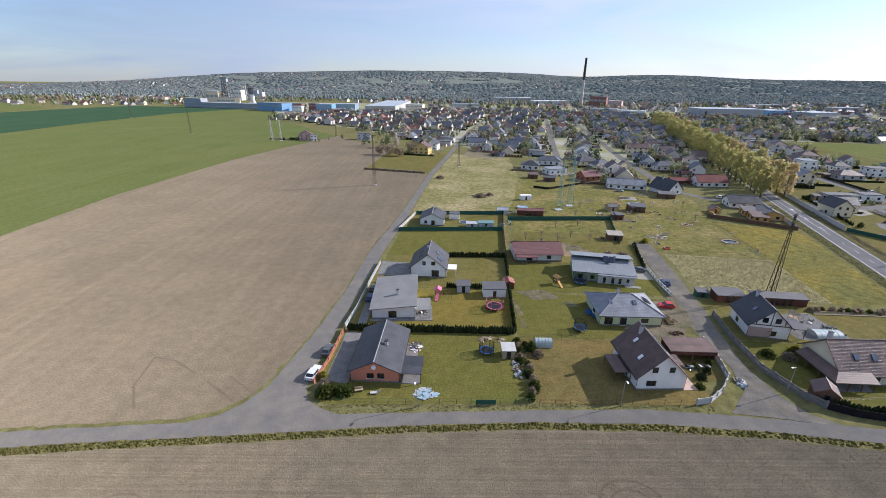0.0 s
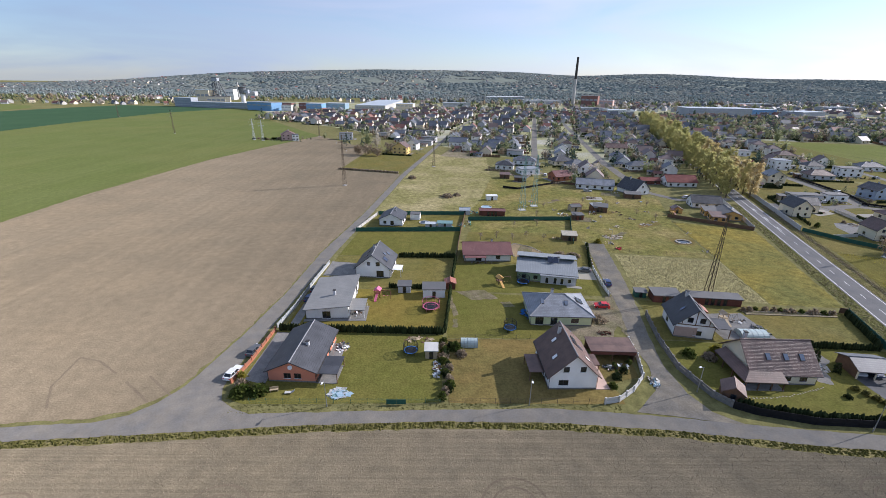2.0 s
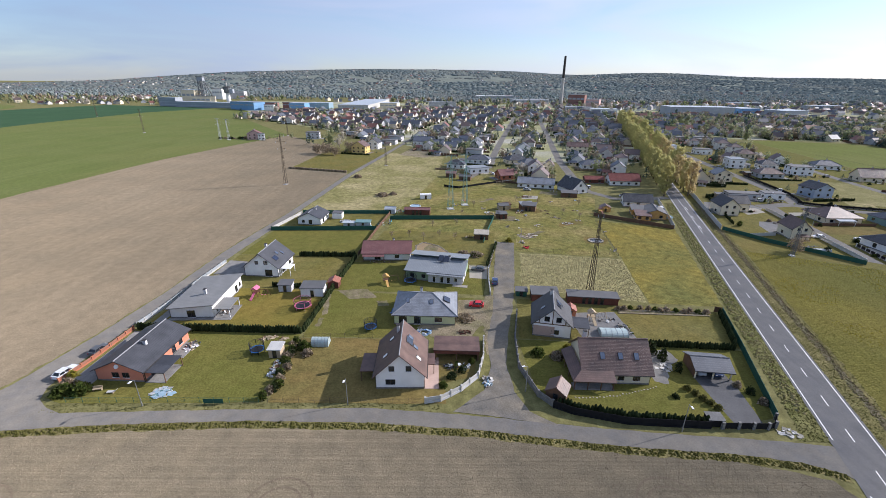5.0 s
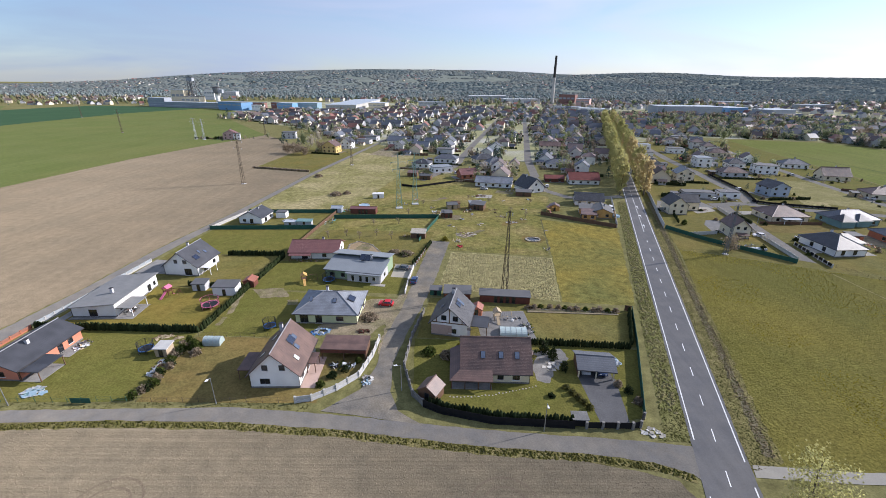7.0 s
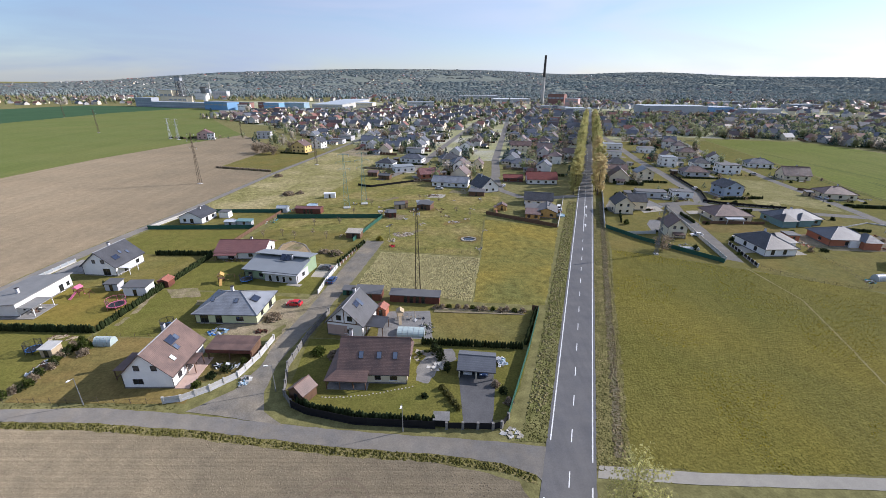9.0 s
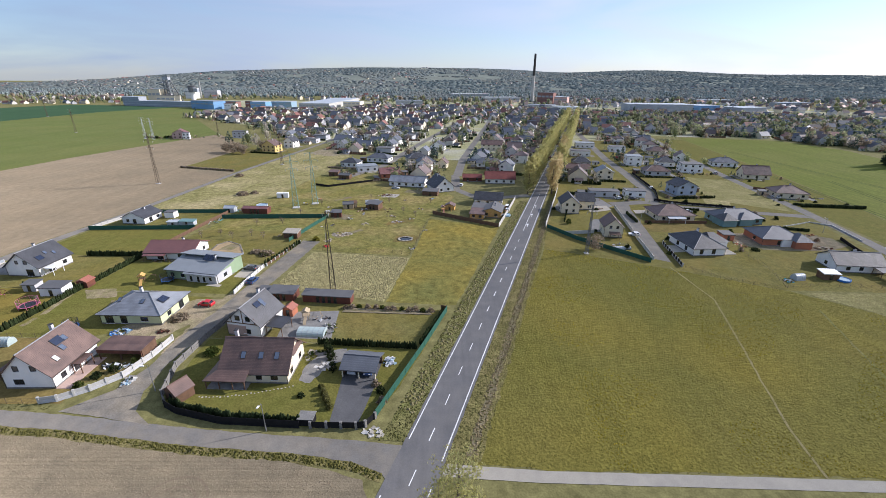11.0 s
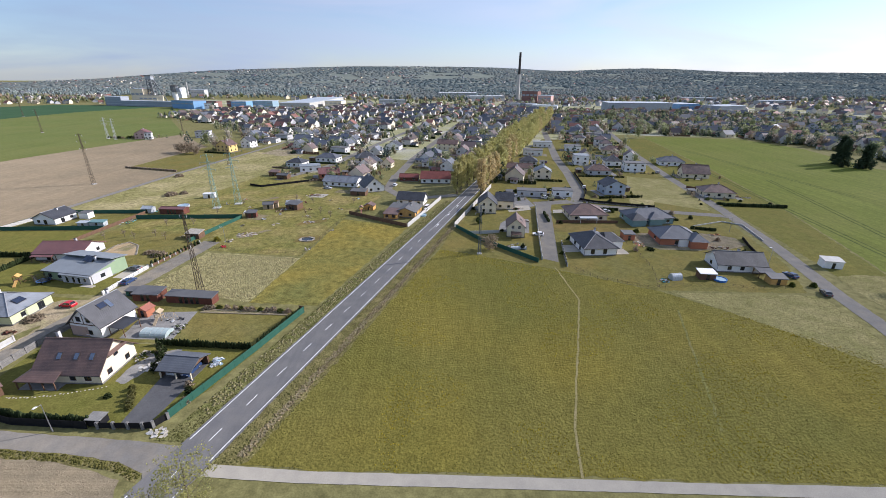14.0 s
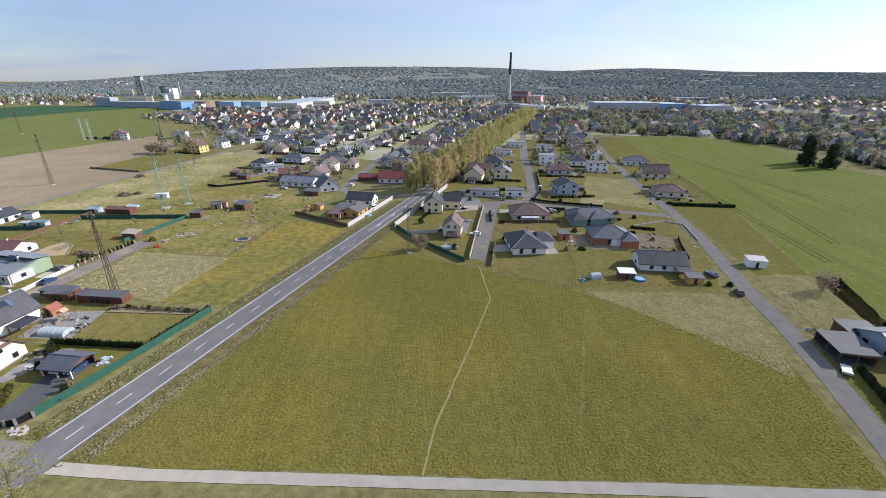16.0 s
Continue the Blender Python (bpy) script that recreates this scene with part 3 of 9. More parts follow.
FRONT_N = [(-400, 27), (-200, 44), (-78, 54.5), (-56, 56.3), (-37, 57.8), (-15.5, 59.7), (2.2, 60.4), (22.3, 61), (36.6, 61.4), (51, 60.3), (76.5, 57.1), (90.2, 55.7), (100.7, 54.9), (111, 53.9), (119, 53)]
FRONT_S = [(-400, 23.5), (-200, 40.5), (-75, 51.1), (-54, 53.1), (-35, 54.5), (-7, 56.9), (17, 58), (38, 57.8), (58, 56.2), (75, 53.8), (84, 52.7), (99.6, 51.4), (109, 49.9), (114.2, 47.8), (116.5, 44)]
sheet("field_brown", [(-165, 48.2), (-78, 55.4), (-56, 57.2), (-45.4, 58.2), (-40.2, 60), (-37.0, 63), (-34.4, 67.4), *[(x - 0.5, y) for x, y in LANE_L[4:9]], (-10.6, 271), (-52, 283), (-48, 330), (-44, 375), (-67, 401), (-112, 461), (-137, 381), (-154.6, 313), (-166, 210), (-165, 143)], 0.02, "soil", "wide harrowed bare brown field", amount=0.5)
sheet("field_front", [(-400, -300), (40, -300), (112, 36), (113.5, 42), (111.5, 46.6), *[(x, y - 1.6) for x, y in FRONT_S[-4:0:-1]], (-400, 20)], 0.02, "soil_rows", "harrowed bare field with tractor tracks", amount=0.3)
sheet("field_green", [(-165, 30), (-165, 143), (-166, 210), (-154.6, 313), (-137, 381), (-112, 461), (-140, 500), (-235, 640), (-300, 800), (-382, 899), (-450, 742), (-461, 564), (-457, 432), (-455, 30)], 0.025, "crop_green", "young green cereal field", amount=0.5)
sheet("field_dark", [(-456, 30), (-458, 432), (-462, 564), (-451, 742), (-384, 885), (-520, 912), (-650, 935), (-690, 850), (-720, 716), (-900, 690), (-1000, 500), (-1000, 30)], 0.03, "crop_dark", "dark blue-green crop field", amount=0.5)
sheet("field_far", [(-722, 722), (-742, 820), (-800, 890), (-1000, 990), (-1400, 1000), (-1400, 600), (-905, 695)], 0.032, "crop_green", "far yellow-green field beyond the dark crop", amount=0.5)
sheet("field_plot", [(-10.2, 273), (-51, 285), (-47, 330), (-42, 373), (-20, 366), (6, 352), (0, 328)], 0.035, "lawn", "fallow grass plot behind a low hedge", amount=0.5)
sheet("field_east", [(367, 439), (342, 280), (323, 190), (308, 137), (295, 94), (288, 40), (560, 20), (470, 210), (458, 291), (474, 370), (460, 431), (372, 452)], 0.03, "crop_bright", "bright green cereal field with tractor lines", amount=0.5)
sheet("strip_green", [(270.6, 75), (280, 92), (287, 128), (296, 190), (303, 258), (317, 340), (340, 430), (366, 438), (341, 280), (322, 190), (307, 137), (294, 94), (287, 40), (262, 40)], 0.022, "lawn_green", "grass strip between lane and crop", amount=0.5)
sheet("field_common", [(-13.8, 186), (-5.2, 267), (4.6, 328), (9, 352), (22, 344), (52, 335), (48, 262), (36, 205), (29, 186)], 0.02, "common", "rough common grass between the lane and gardens", amount=0.4)
sheet("garden_ground", [(29, 186), (36, 205), (48, 262), (75, 266), (120, 236), (130, 212), (118, 176), (112, 134), (78, 139), (72, 150), (67, 158), (29, 160)], 0.025, "allotment", "large allotment lawn with dandelions", amount=0.4)

# gardens round the houses
sheet("lawn_front", [(-24, 63.5), (-20, 62), (3.1, 62.4), (17, 62.8), (17.4, 85.6), (-22.4, 87)], 0.03, "lawn_green", "mown garden lawn")
sheet("lawn_play", [(-21.5, 88), (17.6, 86.8), (19.5, 108), (-20.5, 110)], 0.03, "lawn_ochre", "dry ochre garden lawn")
sheet("lawn_mown", [(-20.5, 110.4), (19.5, 108.4), (21.3, 132.8), (-18.5, 134)], 0.03, "lawn", "mown garden lawn behind a clipped hedge")
sheet("lawn_rough", [(-18.5, 134.4), (21.3, 133.2), (24.5, 160), (-16, 159)], 0.03, "lawn_green", "empty grass plot")
sheet("lawn_pool", [(-15.8, 160), (24.6, 161), (27.4, 183), (-11.2, 182)], 0.03, "lawn", "lawn with a round pool")
sheet("lawn_dry", [(18.4, 62.6), (52, 62.6), (52, 66), (40, 84), (18.2, 84)], 0.03, "lawn_brown", "dry brownish garden lawn")
sheet("lawn_kitchen", [(18.2, 84.4), (40, 84.4), (57, 92), (60, 104), (20, 108)], 0.03, "lawn_green", "grass with vegetable beds")
sheet("lawn_middle", [(20, 108.4), (63, 106), (66, 126), (22, 128.6)], 0.03, "lawn_green", "grass beside a long house")
sheet("lawn_orchard", [(22, 129), (68, 127), (72, 158), (28, 160)], 0.03, "lawn", "orchard lawn with young fruit trees")
sheet("lawn_corner", [(69.9, 65.4), (72.4, 62), (84.6, 58.1), (100, 57.1), (111.5, 59.4), (114.7, 66.5), (119.5, 80), (97, 82), (69, 84)], 0.03, "lawn_green", "mown lawn within a dark hedge")
sheet("lawn_back", [(69.5, 84.4), (97, 82.6), (119.8, 81), (124.8, 97), (108, 100), (72, 104)], 0.03, "lawn", "back garden lawn")
sheet("plot_straw", [(74.4, 110.4), (78.6, 137.4), (112.7, 132.6), (107.8, 102)], 0.035, "straw", "tussocky straw-coloured fallow plot", amount=0.4)
sheet("plot_mustard", [(112.9, 132.8), (118.3, 175), (147.5, 165.7), (127.5, 100.3), (108.2, 101.8)], 0.032, "mustard", "yellow flowering grass strip", amount=0.4)
MEADOW = [(127.6, 49.6), (139, 48.6), (174, 47.6), (202, 46.6), (219, 46.3), (255, 45), (262, 74), (247, 88.5), (225, 109), (197, 124.5), (176, 134.5), (160.6, 141)]
sheet("meadow", MEADOW, 0.03, "meadow", "rough dandelion meadow beside the road", amount=0.4)
sheet("plot_weeds", [(228, 108.4), (270, 106.5), (266, 85), (259.5, 70.5), (247, 87)], 0.034, "weeds", "straw-coloured weeds on fallow ground", amount=0.5)
sheet("plot_weeds_far", [(284, 118.5), (292, 120.5), (310, 118), (298, 88.5), (279.5, 88.4)], 0.03, "weeds", "straw-coloured weeds beside the lane", amount=0.5)
sheet("plot_estate", [(160.6, 141.4), (176, 135), (197, 125), (225, 109.6), (267, 108), (276, 128), (284, 170), (292, 230), (305, 300), (330, 420), (260, 430), (215, 320), (182, 226)], 0.024, "lawn", "gardens of the new housing estate", amount=0.4)
sheet("plot_fallow", [(261, 208), (286, 188.6), (297, 216), (300, 250), (277, 262), (266, 236)], 0.036, "weeds", "fallow straw-coloured building plot", amount=0.4)
sheet("plot_sand", [(233, 148), (240, 141), (262, 140), (274, 145), (275, 153), (266, 158), (256, 160), (238, 158)], 0.036, "bare_earth", "bare earth round a new house", amount=0.4)
sheet("plot_building", [(50, 84), (57, 83.5), (62, 92), (63, 103), (56, 103), (45, 88.8)], 0.038, "bare_earth", "trampled building ground with sand", amount=0.5)

sheet("plot_dirt", [(16, 342), (36, 330), (50, 338), (58, 372), (48, 392), (26, 386)], 0.03, "bare_earth", "bare pale ground at the end of the common", amount=0.5)
sheet("plot_brown", [(206, 160), (238, 160), (240, 170), (207, 170)], 0.037, "lawn_brown", "dry brownish ground between estate houses", amount=0.5)
sheet("plot_yard", [(178, 186), (205, 196), (204, 204), (184, 208), (176, 192)], 0.037, "paving", "paved yards behind the roadside houses", amount=0.3)
sheet("plot_gravel", [(252, 196), (262, 193.6), (268, 206), (258, 212)], 0.037, "common", "rough ground beside the estate road", amount=0.4)
sheet("lane_edge", [(61.2, 78), (62.2, 78), (62.4, 86), (64.8, 96), (66.2, 106), (63.6, 106), (61.6, 97)], 0.039, "bare_earth", "gravelly edge of the lane", amount=0.5)
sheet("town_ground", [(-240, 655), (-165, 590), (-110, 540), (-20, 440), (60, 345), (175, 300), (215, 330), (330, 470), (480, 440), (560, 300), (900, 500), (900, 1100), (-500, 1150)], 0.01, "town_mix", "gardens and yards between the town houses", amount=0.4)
# ways
sheet("road_front", FRONT_N + FRONT_S[::-1], 0.05, "asphalt_old", "narrow patched asphalt road", "road", amount=0.18)
sheet("road_lane", LANE_L + LANE_R[::-1], 0.046, "asphalt_old", "narrow grey asphalt lane", "road", amount=0.15)
sheet("road_close", [(53.3, 60.6), (56.5, 63.6), (59.6, 66.5), (61.6, 73.8), (61.8, 84), (64.5, 96.5), (66.4, 112), (71.4, 148.5), (78, 147.5), (73.1, 114.6), (70, 98.3), (67.2, 86.8), (65, 74.8), (65.4, 66), (67.4, 60.8), (72.2, 57.4)], 0.054, "lane_worn", "worn dead-end lane of grey asphalt", "road", amount=0.2)
sheet("road_main", ribbon([(main_x(y), y) for y in (-250, 40, 200, 420, 700, 900)], 7.9), 0.06, "asphalt", "two-lane asphalt main road", "road", amount=0.1)
sheet("road_estate", [(196, 132.5), (206.4, 196), (206, 203), (224, 207), (226, 204.6), (238.3, 198), (256, 192.6), (273, 187.6), (288, 184), (288, 178.6), (272, 182.6), (255, 187.6), (237, 192.6), (224, 200.6), (214.5, 198.6), (212, 189.7), (200.6, 129.6)], 0.05, "asphalt_old", "estate road between garden walls", "road", amount=0.12)
sheet("road_estate_north", ribbon([(228, 203), (235.4, 224), (242, 270), (247.7, 323), (275.7, 490)], 6), 0.054, "asphalt_old", "estate road lined with houses", "road", amount=0.12)
sheet("road_east", ribbon([(236, -100), (258, 40), (267.5, 72), (272, 90), (275.2, 108), (284.6, 146), (292.6, 191), (301.5, 258), (315.5, 340), (346, 480), (380, 620)], 5.0), 0.056, "asphalt_old", "long narrow asphalt lane beside green fields", "road", amount=0.15)
sheet("road_street", ribbon([(133, 262), (139, 318), (148, 372), (165, 470), (190, 620)], 5.5), 0.05, "asphalt_old", "town street", "road", amount=0.1)
sheet("road_cross", ribbon([(169, 216), (153, 211), (140, 213), (131, 228), (132, 264)], 5), 0.052, "asphalt_old", "side street off the main road", "road", amount=0.1)
sheet("road_town", ribbon([(62, 250), (83, 294), (100, 384), (127, 516), (168, 716), (190, 830)], 5.5), 0.05, "asphalt_old", "long town street", "road", amount=0.1)
sheet("footpath", [(124.5, 49.5), (139, 48.3), (174, 47.2), (202, 46.2), (219, 45.9), (246, 44.9), (262, 44), (262, 41.8), (237, 43.1), (201, 44.3), (174, 45.1), (139, 46.1), (123.6, 47.2)], 0.064, "path_stone", "pale paved cycle path along the meadow", "path", amount=0.06)

# verges of rank grass, drawn as bands along the ways
sheet("verge_front", [(x, y) for x, y in FRONT_S[:-1]] + [(x, y - 1.7) for x, y in FRONT_S[-2::-1]], 0.03, "verge", "grass verge between road and field", amount=0.3)
sheet("verge_west", [(main_x(y) - 4.0, y) for y in (54, 100, 165, 205)] + [(main_x(y) - 8.5, y) for y in (205, 165, 100, 60)] + [(113.5, 56.5), (112, 54.3)], 0.04, "verge_green", "rank grass verge and ditch beside the main road", amount=0.5)
sheet("verge_east", [(main_x(y) + 4.0, y) for y in (48, 100, 165, 205)] + [(main_x(y) + 9.8, y) for y in (205, 165, 100, 50)], 0.042, "verge", "dry grassy ditch beside the main road", amount=0.5)

sheet("ditch_east", [(main_x(y) + 7.2, y) for y in (51, 100, 165, 205)] + [(main_x(y) + 8.5, y) for y in (205, 165, 100, 51)], 0.046, "bed_soil", "dry brown ditch beside the main road", amount=0.4)

# road markings
def dash(y, long, off=0.0, wide=0.16):
    k = 0.327
    c = math.cos(math.atan(k))
    return [(main_x(y) + off - wide / 2, y), (main_x(y) + off + wide / 2, y), (main_x(y + long * c) + off + wide / 2, y + long * c), (main_x(y + long * c) + off - wide / 2, y + long * c)]


road_marks = thing("road_markings", "white painted lines on the main road", "road marking", 0, 0)
road_marks["kind"] = "structure"
for k in range(-3, 60):
    y0 = 54.1 + 8.56 * k
    if y0 < 420 and not 155 < y0 < 214:
        part("centre_dash", Geo().add([(x, y, 0.068) for x, y in dash(y0, 3.0)], [(0, 1, 2, 3)]), "road_paint", road_marks)
for off, y0, y1 in ((-3.55, 54.5, 420), (3.55, 50, 420), (-3.55, -40, 44), (3.55, -40, 45.5)):
    part("edge_line", Geo().add([(main_x(y0) + off - 0.11, y0, 0.068), (main_x(y0) + off + 0.11, y0, 0.068), (main_x(y1) + off + 0.11, y1, 0.068), (main_x(y1) + off - 0.11, y1, 0.068)], [(0, 1, 2, 3)]), "paint_worn", road_marks)
part("centre_line", Geo().add([(main_x(160) - 0.08, 160, 0.072), (main_x(160) + 0.08, 160, 0.072), (main_x(214) + 0.08, 214, 0.072), (main_x(214) - 0.08, 214, 0.072)], [(0, 1, 2, 3)]), "road_paint", road_marks)


# lane arrows where the road narrows
def arrow(y, off):
    k = 0.327
    x = main_x(y) + off
    g = Geo().add([(x - 0.1, y, 0.068), (x + 0.1, y, 0.068), (x + 0.1 + k * 3, y + 3, 0.068), (x - 0.1 + k * 3, y + 3, 0.068)], [(0, 1, 2, 3)])
    g.add([(x - 0.75 + k * 2.6, y + 2.9, 0.069), (x + k * 2.9 + 0.3, y + 2.9, 0.069), (x + k * 4.6 - 0.2, y + 4.6, 0.069)], [(0, 1, 2)])
    part("lane_arrow", g, "road_paint", road_marks)


for y in (165.0, 179.0, 193.0):
    arrow(y, 0.9)

# ---- houses ----
def opening(house, face, u, z, w, h, wx, wy, frame="dark_frame", kind="window", pane="glass_pane", ledge=True):
    """A window or door with frame, pane and sill on one side of a house: u along the side, z its lower edge."""
    g, p = Geo(), Geo()
    t = 0.09
    for x0, x1, z0, z1 in ((-w / 2, -w / 2 + t, 0, h), (w / 2 - t, w / 2, 0, h), (-w / 2 + t, w / 2 - t, 0, t), (-w / 2 + t, w / 2 - t, h - t, h)):
        g.box(x0, -0.06, z0, x1, 0.03, z1)
    if w > 1.3:
        g.box(-t / 2, -0.05, t, t / 2, 0.03, h - t)
    p.box(-w / 2 + t, -0.02, t, w / 2 - t, 0.02, h - t)
    turn = {"f": 0, "r": 90, "b": 180, "l": 270}[face]
    at = {"f": (u, -wy / 2), "r": (wx / 2, u), "b": (-u, wy / 2), "l": (-wx / 2, -u)}[face]
    ob = part(kind, g, frame, house, m=pose(at[0], at[1], z, 0, 0, turn))
    part("pane", p, pane, ob)
    if kind == "window" and ledge:
        part("sill", Geo().box(-w / 2 - 0.08, -0.16, -0.06, w / 2 + 0.08, 0.02, -0.005), "white_paint", ob)
    return ob


def roof_hole(roof, p, ang_z, pitch, w=0.8, h=1.2, mat="skylight_pane"):
    """A skylight or panel lying on a slope."""
    ob = part("skylight", Geo().box(-w / 2 - 0.08, -h / 2 - 0.08, 0, w / 2 + 0.08, h / 2 + 0.08, 0.09), "dark_frame", roof, m=pose(*p, 0, 0, ang_z) @ pose(0, 0, 0, pitch, 0, 0))
    part("pane", Geo().box(-w / 2, -h / 2, 0.091, w / 2, h / 2, 0.11), mat, ob)
    return ob


def house(label, x, y, w, d, ang, eave, rise, roof, wall, cover, over=0.5, openings=(), lights=(), chimney=None, plinth=True, frame="dark_frame", category="house", name="house", gutter=True, group="", ledge=True):
    """A house: walls, roof, chimney, windows. roof: gable_y (ridge runs front to back), gable_x, hip, flat, mono (falls to the front). w and d measure the walls."""
    h = thing(name, label, category, x, y, ang, group=group)
    hx, hy = w / 2, d / 2
    g = Geo()
    if roof == "gable_y":
        g.prism([(-hx, 0), (hx, 0), (hx, eave), (0, eave + rise), (-hx, eave)], 1, -hy, hy)
    elif roof == "gable_x":
        g.prism([(-hy, 0), (hy, 0), (hy, eave), (0, eave + rise), (-hy, eave)], 0, -hx, hx)
    elif roof == "mono":
        g.prism([(-hy, 0), (hy, 0), (hy, eave + rise), (-hy, eave)], 0, -hx, hx)
    else:
        g.box(-hx, -hy, 0, hx, hy, eave)
    part("wall", g, wall, h)
    if plinth:
        part("plinth", Geo().box(-hx - 0.04, -hy - 0.04, 0, hx + 0.04, hy + 0.04, 0.35), "stone_plinth", h)
    o, th = over, 0.2
    r, caps = Geo(), Geo()
    if roof == "gable_y":
        s = rise / hx
        lo, hi = eave - o * s + 0.22, eave + rise + 0.22
        for k in (-1, 1):
            r.slab([(k * (hx + o), -hy - o, lo), (0, -hy - o, hi), (0, hy + o, hi), (k * (hx + o), hy + o, lo)], th)
        caps.rod((0, -hy - o - 0.02, hi + 0.02), (0, hy + o + 0.02, hi + 0.02), 0.12)
        edges = [((k * (hx + o + 0.06), -hy - o, lo - 0.12), (k * (hx + o + 0.06), hy + o, lo - 0.12)) for k in (-1, 1)]
    elif roof == "gable_x":
        s = rise / hy
        lo, hi = eave - o * s + 0.22, eave + rise + 0.22
        for k in (-1, 1):
            r.slab([(-hx - o, k * (hy + o), lo), (-hx - o, 0, hi), (hx + o, 0, hi), (hx + o, k * (hy + o), lo)], th)
        caps.rod((-hx - o - 0.02, 0, hi + 0.02), (hx + o + 0.02, 0, hi + 0.02), 0.12)
        edges = [((-hx - o, k * (hy + o + 0.06), lo - 0.12), (hx + o, k * (hy + o + 0.06), lo - 0.12)) for k in (-1, 1)]
    elif roof == "hip":
        a, b = hx + o, hy + o
        m = min(a, b)
        lo, hi = eave + 0.1, eave + rise
        e = [(-a, -b, lo), (a, -b, lo), (a, b, lo), (-a, b, lo)]
        if a >= b:
            p, q = (-a + m, 0, hi), (a - m + 0.001, 0, hi)
            faces = [(0, 1, 5, 4), (1, 2, 5), (2, 3, 4, 5), (3, 0, 4)]
        else:
            p, q = (0, -b + m, hi), (0, b - m + 0.001, hi)
            faces = [(0, 1, 4), (1, 2, 5, 4), (2, 3, 5), (3, 0, 4, 5)]
        r.add([*e, p, q, *[(v[0], v[1], lo - 0.18) for v in e]], faces + [(9, 8, 7, 6), (0, 6, 7, 1), (1, 7, 8, 2), (2, 8, 9, 3), (3, 9, 6, 0)])
        ends = [(0, p), (3, p), (1, q), (2, q)] if a >= b else [(0, p), (1, p), (2, q), (3, q)]
        for i, t in ends:
            caps.rod((e[i][0], e[i][1], e[i][2] + 0.03), (t[0], t[1], t[2] + 0.03), 0.11)
        caps.rod((p[0], p[1], p[2] + 0.03), (q[0] + 0.01, q[1], q[2] + 0.03), 0.11)
        edges = [((-a, -b - 0.05, lo - 0.1), (a, -b - 0.05, lo - 0.1)), ((a + 0.05, -b, lo - 0.1), (a + 0.05, b, lo - 0.1))]
    elif roof == "mono":
        s = rise / d
        lo, hi = eave - o * s + 0.22, eave + rise + o * s + 0.22
        r.slab([(-hx - o, -hy - o, lo), (hx + o, -hy - o, lo), (hx + o, hy + o, hi), (-hx - o, hy + o, hi)], th)
        edges = [((-hx - o, -hy - o - 0.06, lo - 0.12), (hx + o, -hy - o - 0.06, lo - 0.12))]
    else:
        r.slab([(-hx - o, -hy - o, eave + 0.25), (hx + o, -hy - o, eave + 0.25), (hx + o, hy + o, eave + 0.3), (-hx - o, hy + o, eave + 0.3)], 0.3)
        edges = []
    top = part("roof", r, cover, h)
    if caps.v:
        part("ridge_cap", caps, "ridge_pale" if cover in ("roof_grey", "roof_anthracite", "roof_choco") else cover, top)
    if gutter:
        for a, b in edges:
            part("gutter", Geo().rod(a, b, 0.07), "dark_frame", h)
        for k in (-1, 1):
            part("downpipe", Geo().rod((k * (hx + 0.06), -hy - 0.07, 0.1), (k * (hx + 0.06), -hy - 0.07, eave - 0.1), 0.05), "dark_frame", h)
    for item in openings:
        opening(h, *item[:5], w, d, frame=item[5] if len(item) > 5 else frame, kind=item[6] if len(item) > 6 else "window", ledge=ledge)
    pitch = math.degrees(math.atan2(rise, hx if roof == "gable_y" else hy if roof in ("gable_x", "hip") else d))
    for side, u, v, lw, lh, mat in lights:
        # u along the ridge, v from eave (0) to ridge (1)
        z = eave + 0.23 + rise * v
        if roof == "gable_y":
            p, az = (side * hx * (1 - v), u, z), 90 * side
        elif roof in ("gable_x", "hip"):
            p, az = (u, side * hy * (1 - v), z), 0 if side < 0 else 180
        else:
            p, az = (u, -hy + d * v, z), 0
        roof_hole(top, p, az, pitch, lw, lh, mat)
    if chimney:
        cx, cy, cz = chimney
        c = part("chimney", Geo().box(cx - 0.3, cy - 0.3, eave, cx + 0.3, cy + 0.3, cz), "plaster_grey" if cover != "roof_red" else "brick_red", h)
        part("chimney_cap", Geo().box(cx - 0.38, cy - 0.38, cz + 0.001, cx + 0.38, cy + 0.38, cz + 0.12), "dark_frame", c)
    return h


def lean_to(h, x0, y0, x1, y1, z0, z1, cover, posts=True, post="wood_brown", name="porch_roof"):
    """A flat porch roof on posts, as parts of a house; z0 at the lower y edge, z1 at the upper."""
    part(name, Geo().slab([(x0, y0, z0), (x1, y0, z0), (x1, y1, z1), (x0, y1, z1)], 0.14), cover, h)
    if posts:
        for x in (x0 + 0.2, x1 - 0.2):
            for y, z in ((y0 + 0.2, z0), (y1 - 0.2, z1)):
                part("post", Geo().box(x - 0.07, y - 0.07, 0, x + 0.07, y + 0.07, min(z0, z1) - 0.12), post, h)


